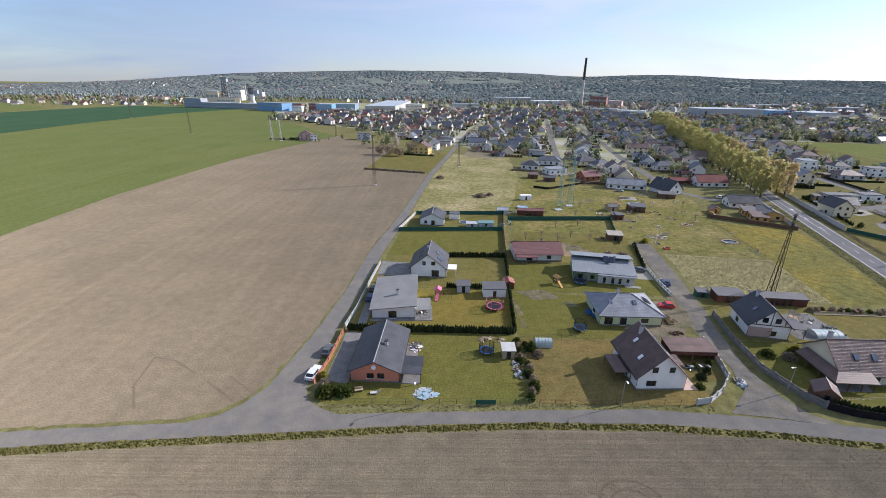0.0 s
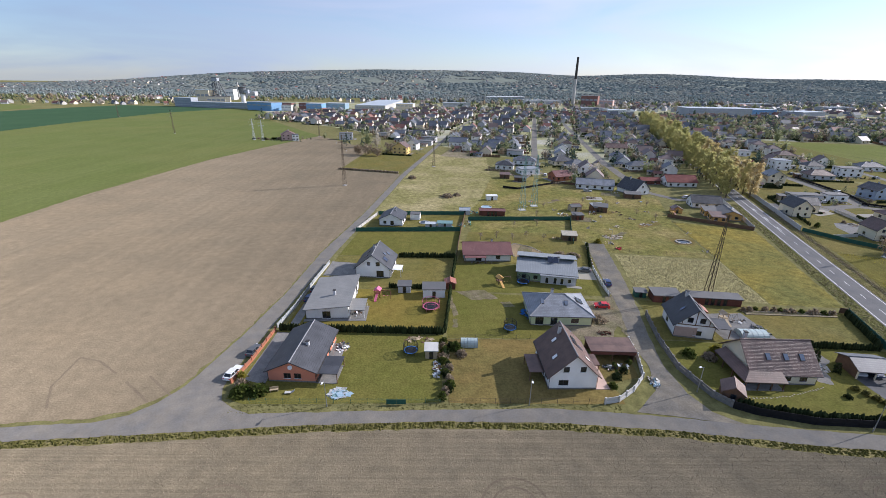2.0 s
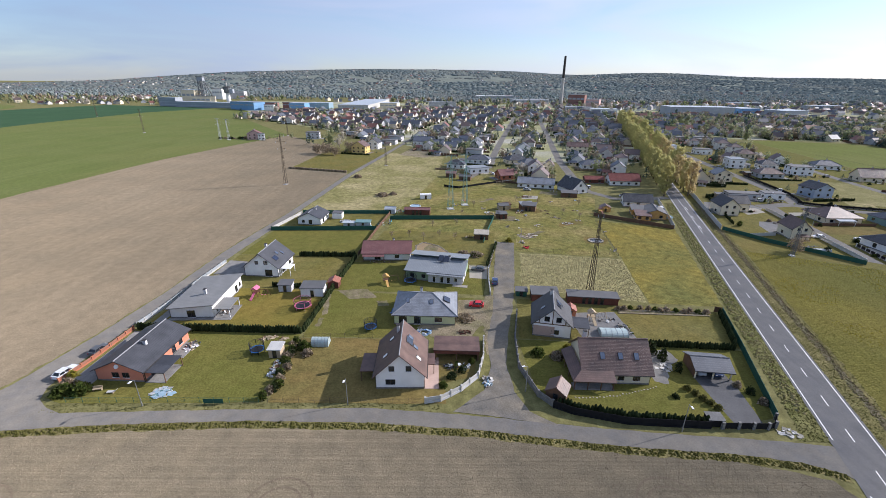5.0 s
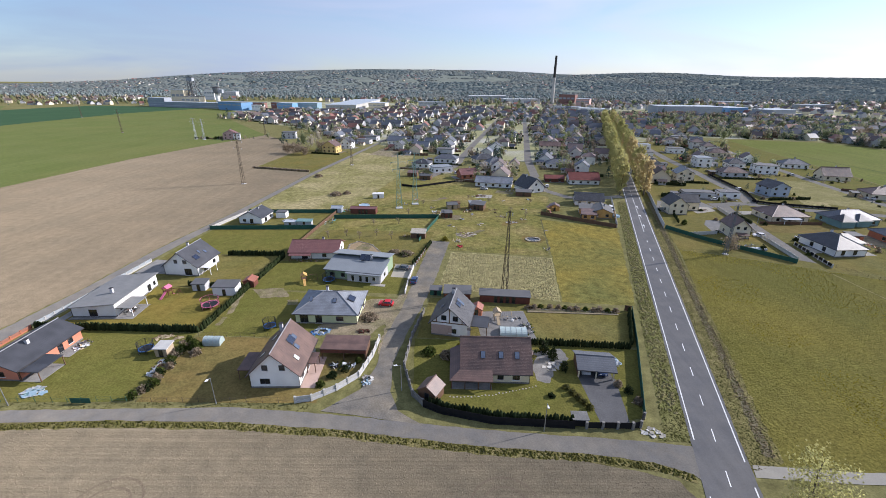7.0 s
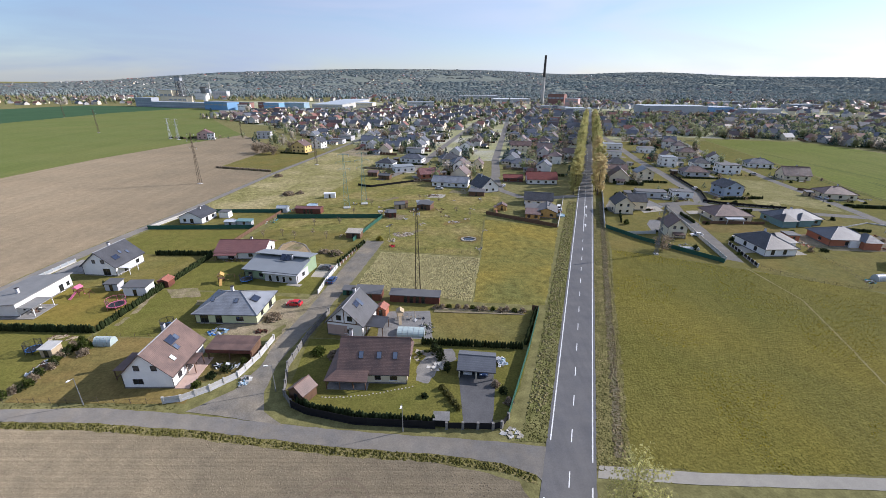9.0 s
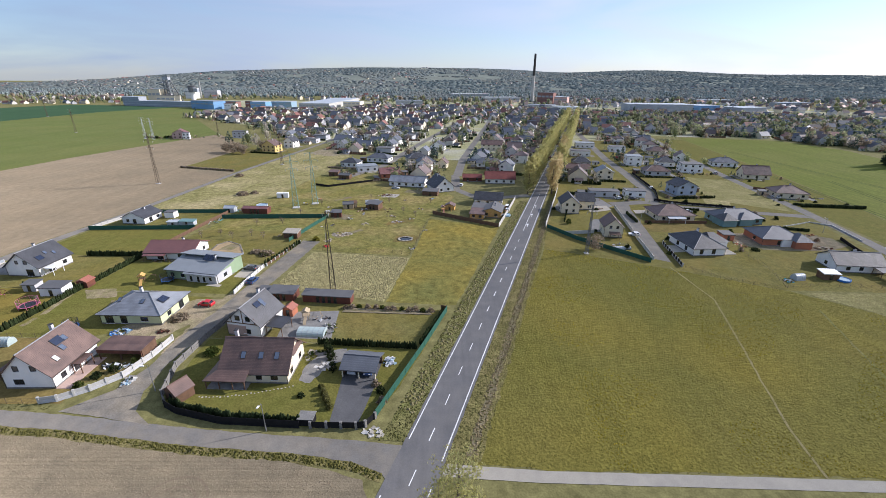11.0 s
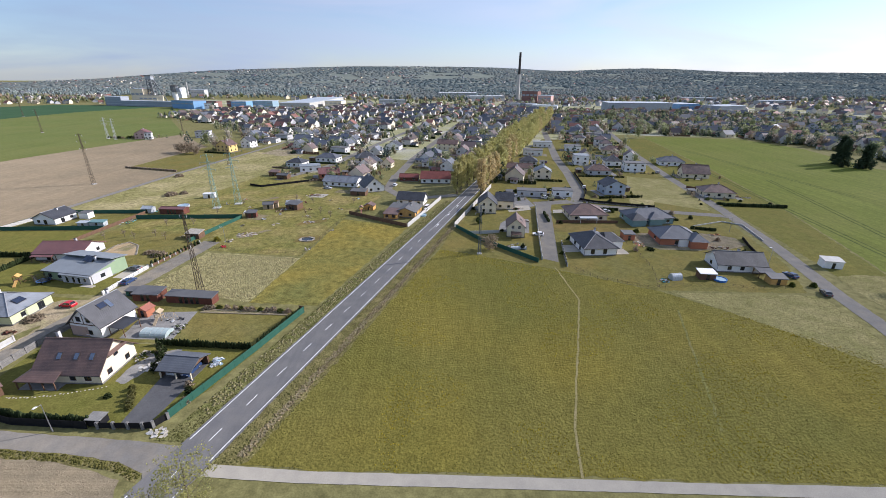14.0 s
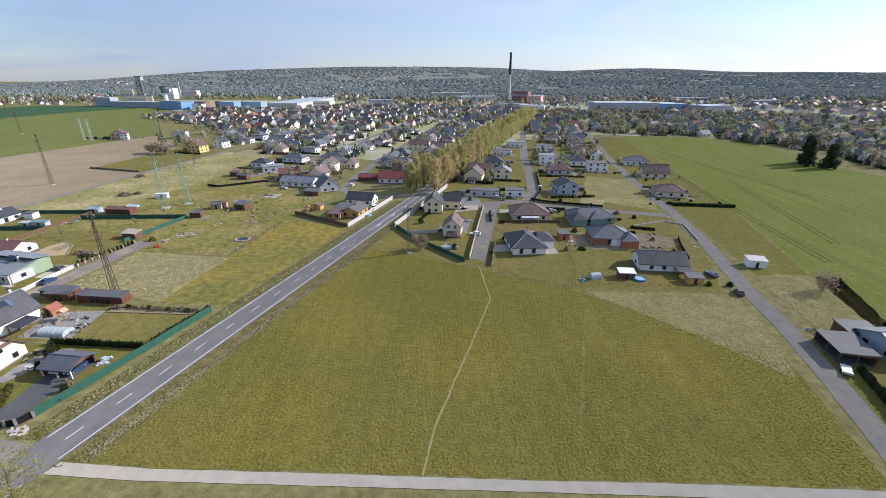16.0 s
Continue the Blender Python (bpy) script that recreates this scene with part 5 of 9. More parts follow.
ESTATE = [
    (252, 222.5, 11, 10, 6, "gable_y", "plaster_blue", "roof_anthracite", 4.8, 2.6, 2), (318, 262, 15, 10, -10, "gable_x", "plaster_cream", "roof_brown", 3.0, 4.4, 1),
    (305, 217, 15, 11, -12, "hip", "plaster_cream", "roof_brown", 2.8, 3.0, 1), (288, 280, 13, 9, -8, "flat", "plaster_white", "roof_felt", 5.4, 0.2, 2),
    (260, 304, 10, 10, -8, "flat", "plaster_white", "roof_seam", 6.2, 0.2, 2), (323, 301, 16, 10, -12, "hip", "plaster_white", "roof_slate", 2.9, 3.0, 1),
    (261, 271, 15, 10, -6, "hip", "plaster_grey", "roof_choco", 2.8, 3.0, 1), (281, 300, 11, 9, -8, "hip", "plaster_white", "roof_anthracite", 3.2, 3.2, 1),
    (298, 349, 13, 10, -10, "hip", "plaster_cream", "roof_brown", 3.0, 3.2, 1), (223, 259, 10, 9, -8, "gable_y", "plaster_cream", "roof_seam", 4.4, 2.8, 2),
    (212, 278, 16, 8, -8, "gable_x", "plaster_white", "roof_brown", 2.8, 2.2, 1), (233, 340, 15, 8, -10, "flat", "plaster_white", "roof_felt", 4.2, 0.2, 1),
    (250, 383, 16, 9, -10, "flat", "plaster_white", "roof_seam", 4.2, 0.2, 1), (271, 363, 13, 9, -10, "flat", "plaster_white", "roof_felt", 4.0, 0.2, 1),
    (208, 216, 15, 6, -8, "flat", "plaster_grey", "roof_felt", 3.0, 0.2, 1), (224, 216, 10, 6, -8, "flat", "plaster_white", "roof_felt", 3.2, 0.2, 1),
    (222, 301, 12, 9, -8, "hip", "plaster_grey", "roof_anthracite", 2.8, 3.0, 1), (156, 295, 17, 9, -4, "hip", "plaster_white", "roof_slate", 2.9, 3.0, 1),
    (166, 367, 17, 10, -12, "gable_x", "plaster_cream", "roof_brown", 5.0, 2.8, 2), (105, 313, 15, 10, 18, "hip", "plaster_cream", "roof_anthracite", 2.8, 3.2, 1),
    (112, 299, 12, 9, 18, "hip", "plaster_white", "roof_slate", 2.8, 3.0, 1), (124, 290, 6.5, 7, -12, "gable_y", "plaster_cream", "roof_brown", 3.4, 3.0, 1),
    (120, 367, 12, 9, -12, "gable_y", "plaster_white", "roof_anthracite", 3.4, 3.6, 1), (61, 293, 12, 9, -14, "hip", "plaster_white", "roof_anthracite", 3.0, 2.4, 1),
    (78, 312, 16, 10, -14, "hip", "plaster_white", "roof_slate", 3.0, 2.8, 1), (74, 278, 13, 9, 20, "flat", "plaster_white", "roof_seam", 3.4, 0.2, 1),
    (91, 260, 12, 9, 18, "gable_x", "brick_red", "roof_maroon", 2.8, 2.6, 1), (-16, 353, 12, 10, -14, "gable_y", "plaster_yellow", "roof_brown", 5.6, 3.6, 2),
    (-8, 377, 9, 10, -14, "gable_y", "plaster_white", "roof_anthracite", 5.4, 3.4, 2), (33, 402, 16, 10, -14, "gable_x", "plaster_white", "roof_town_grey", 3.6, 3.6, 1),
    (-79, 437, 13, 9, 8, "flat", "plaster_grey", "roof_felt", 6.2, 0.2, 2), (-135, 430, 13, 10, 20, "gable_y", "plaster_rose", "roof_maroon", 5.2, 3.4, 2), (-126, 424, 6, 6, 20, "flat", "plaster_white", "roof_felt", 5.8, 0.2, 2),
]
NOUN = {"gable_x": "gable-roofed", "gable_y": "gable-roofed", "hip": "hip-roofed", "flat": "flat-roofed"}
TONE = {"plaster_blue": "blue-grey", "plaster_cream": "cream", "plaster_white": "white", "plaster_grey": "grey", "plaster_rose": "pale pink", "plaster_yellow": "yellow", "brick_red": "red brick"}
RTONE = {"roof_slate": "slate-grey", "roof_anthracite": "anthracite", "roof_brown": "brown", "roof_felt": "dark felt", "roof_seam": "pale metal", "roof_grey": "grey", "roof_choco": "dark brown", "roof_maroon": "maroon", "roof_town_grey": "slate-grey"}
TAKEN = [(x, y) for x, y, *_ in ESTATE]
for x, y, w, d, a, kind, wall, cover, eave, rise, floors in ESTATE:
    house(f"{TONE[wall]} {NOUN[kind]} family house with {RTONE[cover]} covering, {'two storeys' if floors > 1 else 'one storey'}", x, y, w, d, a, eave, rise, kind, wall, cover, 0.5 if kind != "flat" else 0.15, sides(w, d, floors), (), (0.8, 0.6, eave + rise + 0.9) if kind != "flat" else None, False, group="houses of the estate", gutter=False, ledge=False)

# ---- plants ----
def leaves(centres, size, rng, per=2, flat=1.0):
    """Small leaf clumps: a few tilted triangles round each centre."""
    v, f = [], []
    for c in centres:
        for _ in range(per):
            s = size * (0.6 + 0.8 * rng.random())
            u = rng.normal(size=3)
            w = rng.normal(size=3)
            u /= np.linalg.norm(u)
            w /= np.linalg.norm(w)
            o = np.array(c) + rng.normal(size=3) * size * 0.4
            k = len(v)
            v += [tuple(o + u * s), tuple(o - u * s * 0.5 + w * s * 0.8), tuple(o - u * s * 0.5 - w * s * 0.8)]
            f.append((k, k + 1, k + 2))
    return v, f


def plain_mesh(name, v, f, mat):
    me = bpy.data.meshes.new(name)
    me.from_pydata(v, [], f)
    me.materials.append(M(mat))
    return me


def make_tree(name, label, height, spread, leaf, seed, shape="oval", clumps=700, size=0.5, base=0.15, lean=0.0, x=0.0, y=0.0):
    """A tapered trunk with limbs and a ragged crown of many small leaf clumps."""
    rng = np.random.default_rng(seed)
    t = thing(name, label, "tree", x, y, rng.random() * 360)
    g = Geo()
    r = 0.018 * height + 0.05
    joints = [(0.0, 0.0, -0.1)]
    for k in range(1, 7):
        joints.append((joints[-1][0] + rng.normal() * 0.12 + lean, joints[-1][1] + rng.normal() * 0.12, height * 0.9 * k / 6))
    g.tube(joints, [r * (1 - k / 6.5) for k in range(7)])
    trunk = part("trunk", g, "bark", t)
    limbs, tips = Geo(), []
    count = 22
    for k in range(count):
        f = base + (1 - base) * (k + rng.random()) / count * 0.92
        a = k * 2.4 + rng.random()
        if shape == "column":
            reach = spread * (0.45 + 0.55 * math.sin(math.pi * min(1, f * 1.05) ** 0.7)) * (0.7 + 0.5 * rng.random())
            up = 1.1
        elif shape == "cone":
            reach, up = spread * (1.05 - f) * (0.8 + 0.3 * rng.random()), -0.1
        else:
            reach, up = spread * math.sqrt(max(0.05, 1 - (2 * f - 1.1) ** 2)) * (0.7 + 0.5 * rng.random()), 0.45
        z = height * f * 0.9
        p = np.array([joints[3][0] * f, joints[3][1] * f, z])
        q = p + np.array([math.cos(a) * reach, math.sin(a) * reach, up * reach])
        q[2] = min(q[2], height)
        limbs.rod(tuple(p), tuple(q), r * 0.32 * (1.1 - f), 0.015, 4)
        tips.append((p, q))
    part("branchwork", limbs, "bark", trunk)
    cs = []
    for k in range(clumps):
        p, q = tips[int(rng.integers(len(tips)))]
        s = 0.25 + 0.8 * rng.random() ** 0.7
        cs.append(p + (q - p) * s + rng.normal(size=3) * spread * 0.16)
    v, f = leaves(cs, size, rng)
    part("crown", plain_mesh("crown", v, f, leaf), leaf, t)
    return t


def plant_row(name, label, line, height, width, mat, seed, step=0.62, category="hedge", spiky=True):
    """A hedge of thuja columns planted side by side: spindles with ragged twigs, joined into one hedge."""
    rng = np.random.default_rng(seed)
    v, f = [], []
    for x, y, a in along(line, step):
        h = height * (0.86 + 0.28 * rng.random())
        w = width * (0.85 + 0.3 * rng.random())
        x, y = x + rng.normal() * 0.06, y + rng.normal() * 0.06
        k, n = len(v), 6
        rings = [(0.0, 0.75), (0.35, 1.0), (0.7, 0.75), (0.9, 0.35)] if spiky else [(0.0, 0.9), (0.45, 1.0), (0.85, 0.9), (0.97, 0.6)]
        for zf, rf in rings:
            for i in range(n):
                b = 6.283 * i / n + rng.random() * 0.5
                r = w / 2 * rf * (0.85 + 0.3 * rng.random())
                v.append((x + r * math.cos(b), y + r * math.sin(b), zf * h))
        v.append((x + rng.normal() * 0.04, y + rng.normal() * 0.04, h))
        for j in range(len(rings) - 1):
            f += [(k + j * n + i, k + j * n + (i + 1) % n, k + (j + 1) * n + (i + 1) % n, k + (j + 1) * n + i) for i in range(n)]
        t = k + (len(rings) - 1) * n
        f += [(t + i, t + (i + 1) % n, k + len(rings) * n) for i in range(n)]
        cs = [(x + rng.normal() * w * 0.3, y + rng.normal() * w * 0.3, h * rng.random() * 0.9) for _ in range(8)]
        lv, lf = leaves(cs, 0.16, rng, 1)
        o = len(v)
        v += lv
        f += [tuple(o + i for i in q) for q in lf]
    return tagged(new(name, plain_mesh(name, v, f, mat)), label, category)


def shrub(label, x, y, w, h, mat, seed, n=110, name="shrub"):
    """A loose bush: short stems and a heap of leaf clumps."""
    rng = np.random.default_rng(seed)
    t = thing(name, label, "bush", x, y)
    g = Geo()
    for k in range(6):
        a = k * 1.05
        g.rod((0, 0, 0), (math.cos(a) * w * 0.3, math.sin(a) * w * 0.3, h * 0.8), 0.04, 0.015, 4)
    part("branchwork", g, "bark", t)
    cs = []
    for _ in range(n):
        a, r, z = rng.random() * 6.283, math.sqrt(rng.random()), rng.random()
        cs.append((math.cos(a) * r * w / 2 * (1.1 - 0.6 * z), math.sin(a) * r * w / 2 * (1.1 - 0.6 * z), 0.08 + h * z * 0.92 * (1 - 0.35 * r)))
    v, f = leaves(cs, 0.09 + 0.09 * w, rng, 2)
    part("foliage", plain_mesh("foliage", v, f, mat), mat, t)
    return t


# the avenue along the main road
avenue = [make_tree("poplar", "tall slender roadside poplar in fresh yellow-green leaf", 19, 2.9, "leaf_spring", 40 + k, "column", 3000, 0.26, 0.05) for k in range(4)]
copper = [make_tree("poplar", "tall slender roadside poplar with copper-brown buds", 18, 2.9, "leaf_copper", 50 + k, "column", 2300, 0.28, 0.05) for k in range(2)]
rng = np.random.default_rng(5)
used = set()
for side, off in ((0, -6.2), (1, 6.4)):
    y = 219.0
    k = 0
    while y < 640:
        pool = avenue if side == 0 or rng.random() > (0.75 if y < 330 else 0.2) else copper
        src = pool[int(rng.integers(len(pool)))]
        s = 0.85 + 0.3 * rng.random()
        m = pose(main_x(y) + off + rng.normal() * 0.4, y, 0, 0, 0, rng.random() * 360)
        if src.name not in used:
            used.add(src.name)
            src.matrix_basis = m
            ob = src
        else:
            ob = copy_thing(src, m)
        ob.scale = (s, s, s * (0.9 + 0.2 * rng.random()))
        ob["group"] = "poplars along the main road"
        y += 7.4 + rng.random() * 2.0
for src in (*avenue, *copper):
    if src.name not in used:
        src.matrix_basis = pose(main_x(660) + 6, 660, 0)

# single trees
make_tree("willow", "roadside willow in fresh yellow-green leaf", 11.5, 3.4, "leaf_spring", 62, "oval", 1500, 0.17, 0.15, x=125.8, y=41.0)
make_tree("birch", "young roadside birch with sparse yellow-green leaves", 9.0, 2.6, "leaf_spring", 61, "oval", 800, 0.15, 0.2, x=123.0, y=38.4)
make_tree("spruce", "tall dark spruce at the field edge", 21, 4.4, "leaf_dark", 63, "cone", 1500, 0.7, 0.05, x=441, y=296)
make_tree("spruce", "dark spruce beside a taller one", 19, 5.0, "leaf_dark", 64, "cone", 1100, 0.9, 0.05, x=449, y=288)
make_tree("spruce", "tall dark conifer behind the green field", 22, 5.5, "leaf_dark", 67, "cone", 1300, 0.8, 0.05, x=447, y=306)
make_tree("bare_tree", "bare shrubby tree on the fallow plot", 6.0, 3.2, "twigs", 65, "oval", 520, 0.22, 0.1, x=296.6, y=108.4)
make_tree("bare_tree", "bushy tree at the foot of the mast", 5.5, 2.6, "twigs", 66, "oval", 420, 0.28, 0.1, x=178.4, y=140.4)
for k, (x, y, s) in enumerate(((-42, 342, 5.0), (-50, 346, 4.2), (-34, 338, 3.8), (-26, 360, 4.4))):
    make_tree("bare_tree", "bare brownish tree by the fallow plot", 8 * s / 5, s, "twigs", 70 + k, "oval", 420, 0.5, 0.1, x=x, y=y)
for k, (x, y) in enumerate(((32, 151), (38.3, 153), (44, 150), (50, 153.5), (56, 150), (47, 166), (57, 168), (112, 178), (106, 184), (98, 200), (88, 206), (118, 200), (60, 182), (66, 196))):
    make_tree("fruit_tree", "young bare fruit tree on the lawn", 3.2, 0.9, "twigs", 90 + k, "oval", 70, 0.14, 0.35, x=x, y=y)

# hedges
plant_row("hedge", "dense dark thuja hedge between two gardens", [(-21.8, 87.3), (-6, 86.7), (17.3, 86.1)], 2.1, 0.95, "hedge", 1)
plant_row("hedge", "dark thuja hedge along the garden border", [(17.9, 87), (19.6, 108), (21.4, 127), (21.9, 132.6)], 1.9, 0.9, "hedge", 2)
plant_row("hedge", "clipped dark thuja hedge behind the lawn", [(2.6, 133.2), (21.2, 133.2)], 1.9, 0.95, "hedge", 3)
plant_row("hedge", "low dark thuja hedge beside the drive", [(-18.6, 113.4), (-9.4, 113.2)], 1.3, 0.8, "hedge", 4)
plant_row("hedge", "dark thuja hedge between bungalow and white house", [(1.9, 110.2), (17.5, 109.4)], 1.7, 0.8, "hedge", 5)
plant_row("hedge", "spiky dark thuja hedge behind the corner fence", [(73.4, 62.2), (76.6, 60.9), (85.2, 58.7), (98.4, 57.8)], 2.2, 1.0, "hedge", 6)
plant_row("hedge", "dark thuja hedge behind the garage", [(95.4, 82.2), (118.0, 80.4)], 1.9, 0.85, "hedge", 7)
plant_row("hedge", "dark thuja hedge along the green fence", [(118.9, 82.2), (124.0, 96.4)], 2.0, 0.9, "hedge", 8)
plant_row("hedge", "row of small thujas along the drive", [(66.0, 126.5), (69.6, 140), (71.2, 146)], 1.8, 1.0, "hedge", 9, step=1.5)
plant_row("hedge", "low scrubby hedge along the fallow plot", [(-52, 284), (-36, 279.5), (-11, 272.4)], 1.3, 1.2, "twigs", 11, step=0.9, spiky=False)
plant_row("hedge", "dark hedge beside the far lane", [(298, 197), (312, 195.4), (325, 193.6)], 1.6, 1.4, "hedge", 12, step=0.8, spiky=False)

# bushes
rng = np.random.default_rng(8)
for k in range(16):
    y = 63.5 + 20 * (k + rng.random() * 0.6) / 16
    shrub("bushy garden shrub in a row along the fence", 17.9 + rng.normal() * 0.5, y, 1.5 + rng.random(), 1.2 + 1.3 * rng.random(), ("bush_leaf", "twigs", "hedge")[k % 3], 100 + k)
for k, (x, y, w, hh, mat, lab) in enumerate((
    (-21.6, 64.8, 4.0, 1.9, "bush_leaf", "loose evergreen bush at the garden corner"), (-18.2, 65.2, 3.6, 2.3, "bush_leaf", "loose bush in front of the house"), (-23.6, 69.4, 2.0, 1.7, "bush_yellow", "yellow forsythia bush in bloom"), (-22.6, 67.0, 2.8, 1.7, "twigs", "bare twiggy garden bush"),
    (20.2, 79.6, 3.0, 2.4, "bush_leaf", "broad bush beside the greenhouse"), (21.4, 77.6, 2.6, 1.4, "twigs", "heap of cut branches"), (79.6, 79.6, 2.6, 2.0, "bush_yellow", "yellow flowering garden bush"), (76.4, 77.0, 3.0, 1.8, "twigs", "bare bush beside the wall"),
    (72.6, 78.4, 3.2, 1.6, "bush_leaf", "low bush on the bank"), (99.4, 76.6, 2.2, 3.6, "hedge", "tall dark conifer beside the garage"), (98.2, 79.0, 2.4, 3.4, "hedge", "dark conifer beside the hedge"), (100.8, 72.6, 1.8, 3.0, "hedge", "dark conifer by the driveway"),
    (99.8, 67.0, 1.5, 1.3, "tuft_verge", "pale ornamental grass along the driveway"), (100.6, 65.6, 1.5, 1.4, "tuft_verge", "pale ornamental grass along the driveway"), (101.4, 64.2, 1.5, 1.4, "tuft_verge", "pale ornamental grass along the driveway"), (102.1, 62.9, 1.5, 1.3, "tuft_verge", "pale ornamental grass along the driveway"), (102.7, 61.6, 1.5, 1.3, "tuft_verge", "pale ornamental grass along the driveway"), (96.4, 64.8, 1.4, 0.8, "hedge", "low round shrub on the lawn"),
    (111.6, 66.0, 1.8, 1.9, "hedge", "dark conifer by the gate"), (112.4, 63.2, 2.0, 1.4, "twigs", "reddish shrub by the gate"), (110.4, 68.0, 1.6, 1.5, "twigs", "reddish shrub by the drive"),
    (53.2, 70.2, 2.0, 1.5, "hedge", "dark bush in the corner garden"), (55.4, 72.0, 1.6, 1.8, "hedge", "small conifer in the corner garden"), (51.4, 67.6, 1.8, 1.0, "bush_leaf", "low bush in the corner garden"), (57.6, 75.0, 1.4, 1.6, "bush_leaf", "small bush by the wall"),
    (57.0, 93.0, 4.6, 0.8, "twigs", "heap of brush on the building ground"), (76.2, 148.6, 2.6, 1.8, "bush_yellow", "yellowish bush beside the shed"), (62.6, 134.6, 4.0, 1.0, "bush_leaf", "low shrub bed beside the long house"), (58.6, 136.6, 3.6, 0.9, "twigs", "brown shrub bed beside the long house"),
    (-1, 258, 5.0, 1.6, "twigs", "bramble thicket on the common"), (20, 214, 6.0, 1.6, "twigs", "bramble thicket on the common"), (25, 217, 4.0, 1.3, "twigs", "bramble thicket on the common"), (272, 112, 2.0, 1.6, "bush_leaf", "shrub beside the lane"), (266, 112.5, 2.0, 1.2, "bush_leaf", "shrub beside the garden shed"))):
    shrub(lab, x, y, w, hh, mat, 140 + k, int(60 + 40 * w))

for k in range(13):
    shrub("bare twiggy currant bush along the vegetable strip", 97.6 + 1.9 * k + rng.normal() * 0.4, 98.4 - 0.12 * k + rng.normal() * 0.3, 1.5 + 0.7 * rng.random(), 1.0 + 0.6 * rng.random(), ("twigs", "twigs", "bush_leaf")[k % 3], 260 + k, 90)

for k in range(9):
    shrub("dark garden bush beside the field house", -168 + 3.6 * k + rng.normal(), 428 + rng.normal() * 2, 3.0 + 1.5 * rng.random(), 1.6 + 1.8 * rng.random(), ("hedge", "twigs", "bush_leaf")[k % 3], 280 + k, 110)

# shrubs and small hedges in the estate gardens
rng = np.random.default_rng(18)
EST = [(204, 138), (208, 150), (229, 137), (236, 141), (238, 160), (262, 158), (266, 150), (268, 136), (262, 134), (212, 168), (208, 180), (236, 182), (240, 186), (262, 176), (266, 184), (270, 178), (258, 196), (246, 204), (240, 212), (256, 224), (262, 220), (186, 160), (184, 142), (192, 142), (178, 168), (176, 190), (194, 176), (196, 190), (200, 206), (216, 222), (230, 226), (288, 200), (296, 206), (310, 206), (316, 214), (322, 200), (300, 228), (310, 250), (330, 256), (276, 270), (268, 280)]
for k, (x, y) in enumerate(EST):
    shrub("garden shrub beside an estate house", x + rng.normal(), y + rng.normal(), 1.4 + 1.6 * rng.random(), 0.9 + 1.8 * rng.random() ** 2, ("bush_leaf", "hedge", "twigs", "hedge")[k % 4], 300 + k, 110)
for k, (line, hh, lab) in enumerate((([(231, 190), (243, 189)], 1.4, "low dark hedge beside the estate road"), ([(264, 164), (272, 161)], 1.2, "low dark hedge by the brick house"), ([(207, 172), (207.6, 184)], 1.3, "clipped hedge beside the estate road"), ([(214, 224), (232, 228)], 1.6, "dark hedge behind the flat garages"), ([(190, 216), (206, 224)], 1.8, "dark hedge behind the yards"), ([(296, 200), (303, 198)], 1.2, "low hedge by the far lane"))):
    plant_row("hedge", lab, line, hh, 1.0, "hedge", 60 + k, step=0.7, spiky=False)

# ---- fences and walls ----
def panel_fence(label, line, height, mat, post="steel", step=2.5, thick=0.06, base=0.0, base_mat="concrete", pillar=0.12, category="fence", lift=0.05):
    """A fence of posts and panels, on a low wall where base is given."""
    t = thing("fence", label, category, *line[0])
    ox, oy = line[0]
    for a, b in zip(line, line[1:]):
        d = math.hypot(b[0] - a[0], b[1] - a[1])
        n = max(1, round(d / step))
        ang = math.degrees(math.atan2(b[1] - a[1], b[0] - a[0]))
        s = d / n
        me_p = Geo().box(-pillar / 2, -pillar / 2, 0, pillar / 2, pillar / 2, height + 0.1).mesh("post", post)
        me_f = Geo().box(pillar / 2, -thick / 2, base + lift, s - pillar / 2, thick / 2, height).mesh("panel", mat)
        me_b = Geo().box(pillar / 2, -0.12, 0, s - pillar / 2, 0.12, base).mesh("base", base_mat) if base else None
        for k in range(n):
            m = pose(a[0] - ox + (b[0] - a[0]) * k / n, a[1] - oy + (b[1] - a[1]) * k / n, 0, 0, 0, ang)
            part("post", me_p, post, t, m=m)
            part("panel", me_f, mat, t, m=m)
            if me_b:
                part("base", me_b, base_mat, t, m=m)
    part("post", me_p, post, t, m=pose(line[-1][0] - ox, line[-1][1] - oy, 0, 0, 0, ang))
    return t


def wire_fence(label, line, height, mat="fence_green", step=3.0, rails=4):
    """A see-through fence: posts and a few wires."""
    t = thing("wire_fence", label, "fence", *line[0])
    ox, oy = line[0]
    for a, b in zip(line, line[1:]):
        d = math.hypot(b[0] - a[0], b[1] - a[1])
        n = max(1, round(d / step))
        me = Geo().rod((0, 0, 0), (0, 0, height), 0.035).mesh("post", mat)
        for k in range(n + 1):
            part("post", me, mat, t, m=pose(a[0] - ox + (b[0] - a[0]) * k / n, a[1] - oy + (b[1] - a[1]) * k / n, 0))
        for r in range(rails):
            z = height * (r + 1) / rails - 0.05
            part("wire", Geo().rod((a[0] - ox, a[1] - oy, z), (b[0] - ox, b[1] - oy, z), 0.012, n=4), mat, t)
    return t


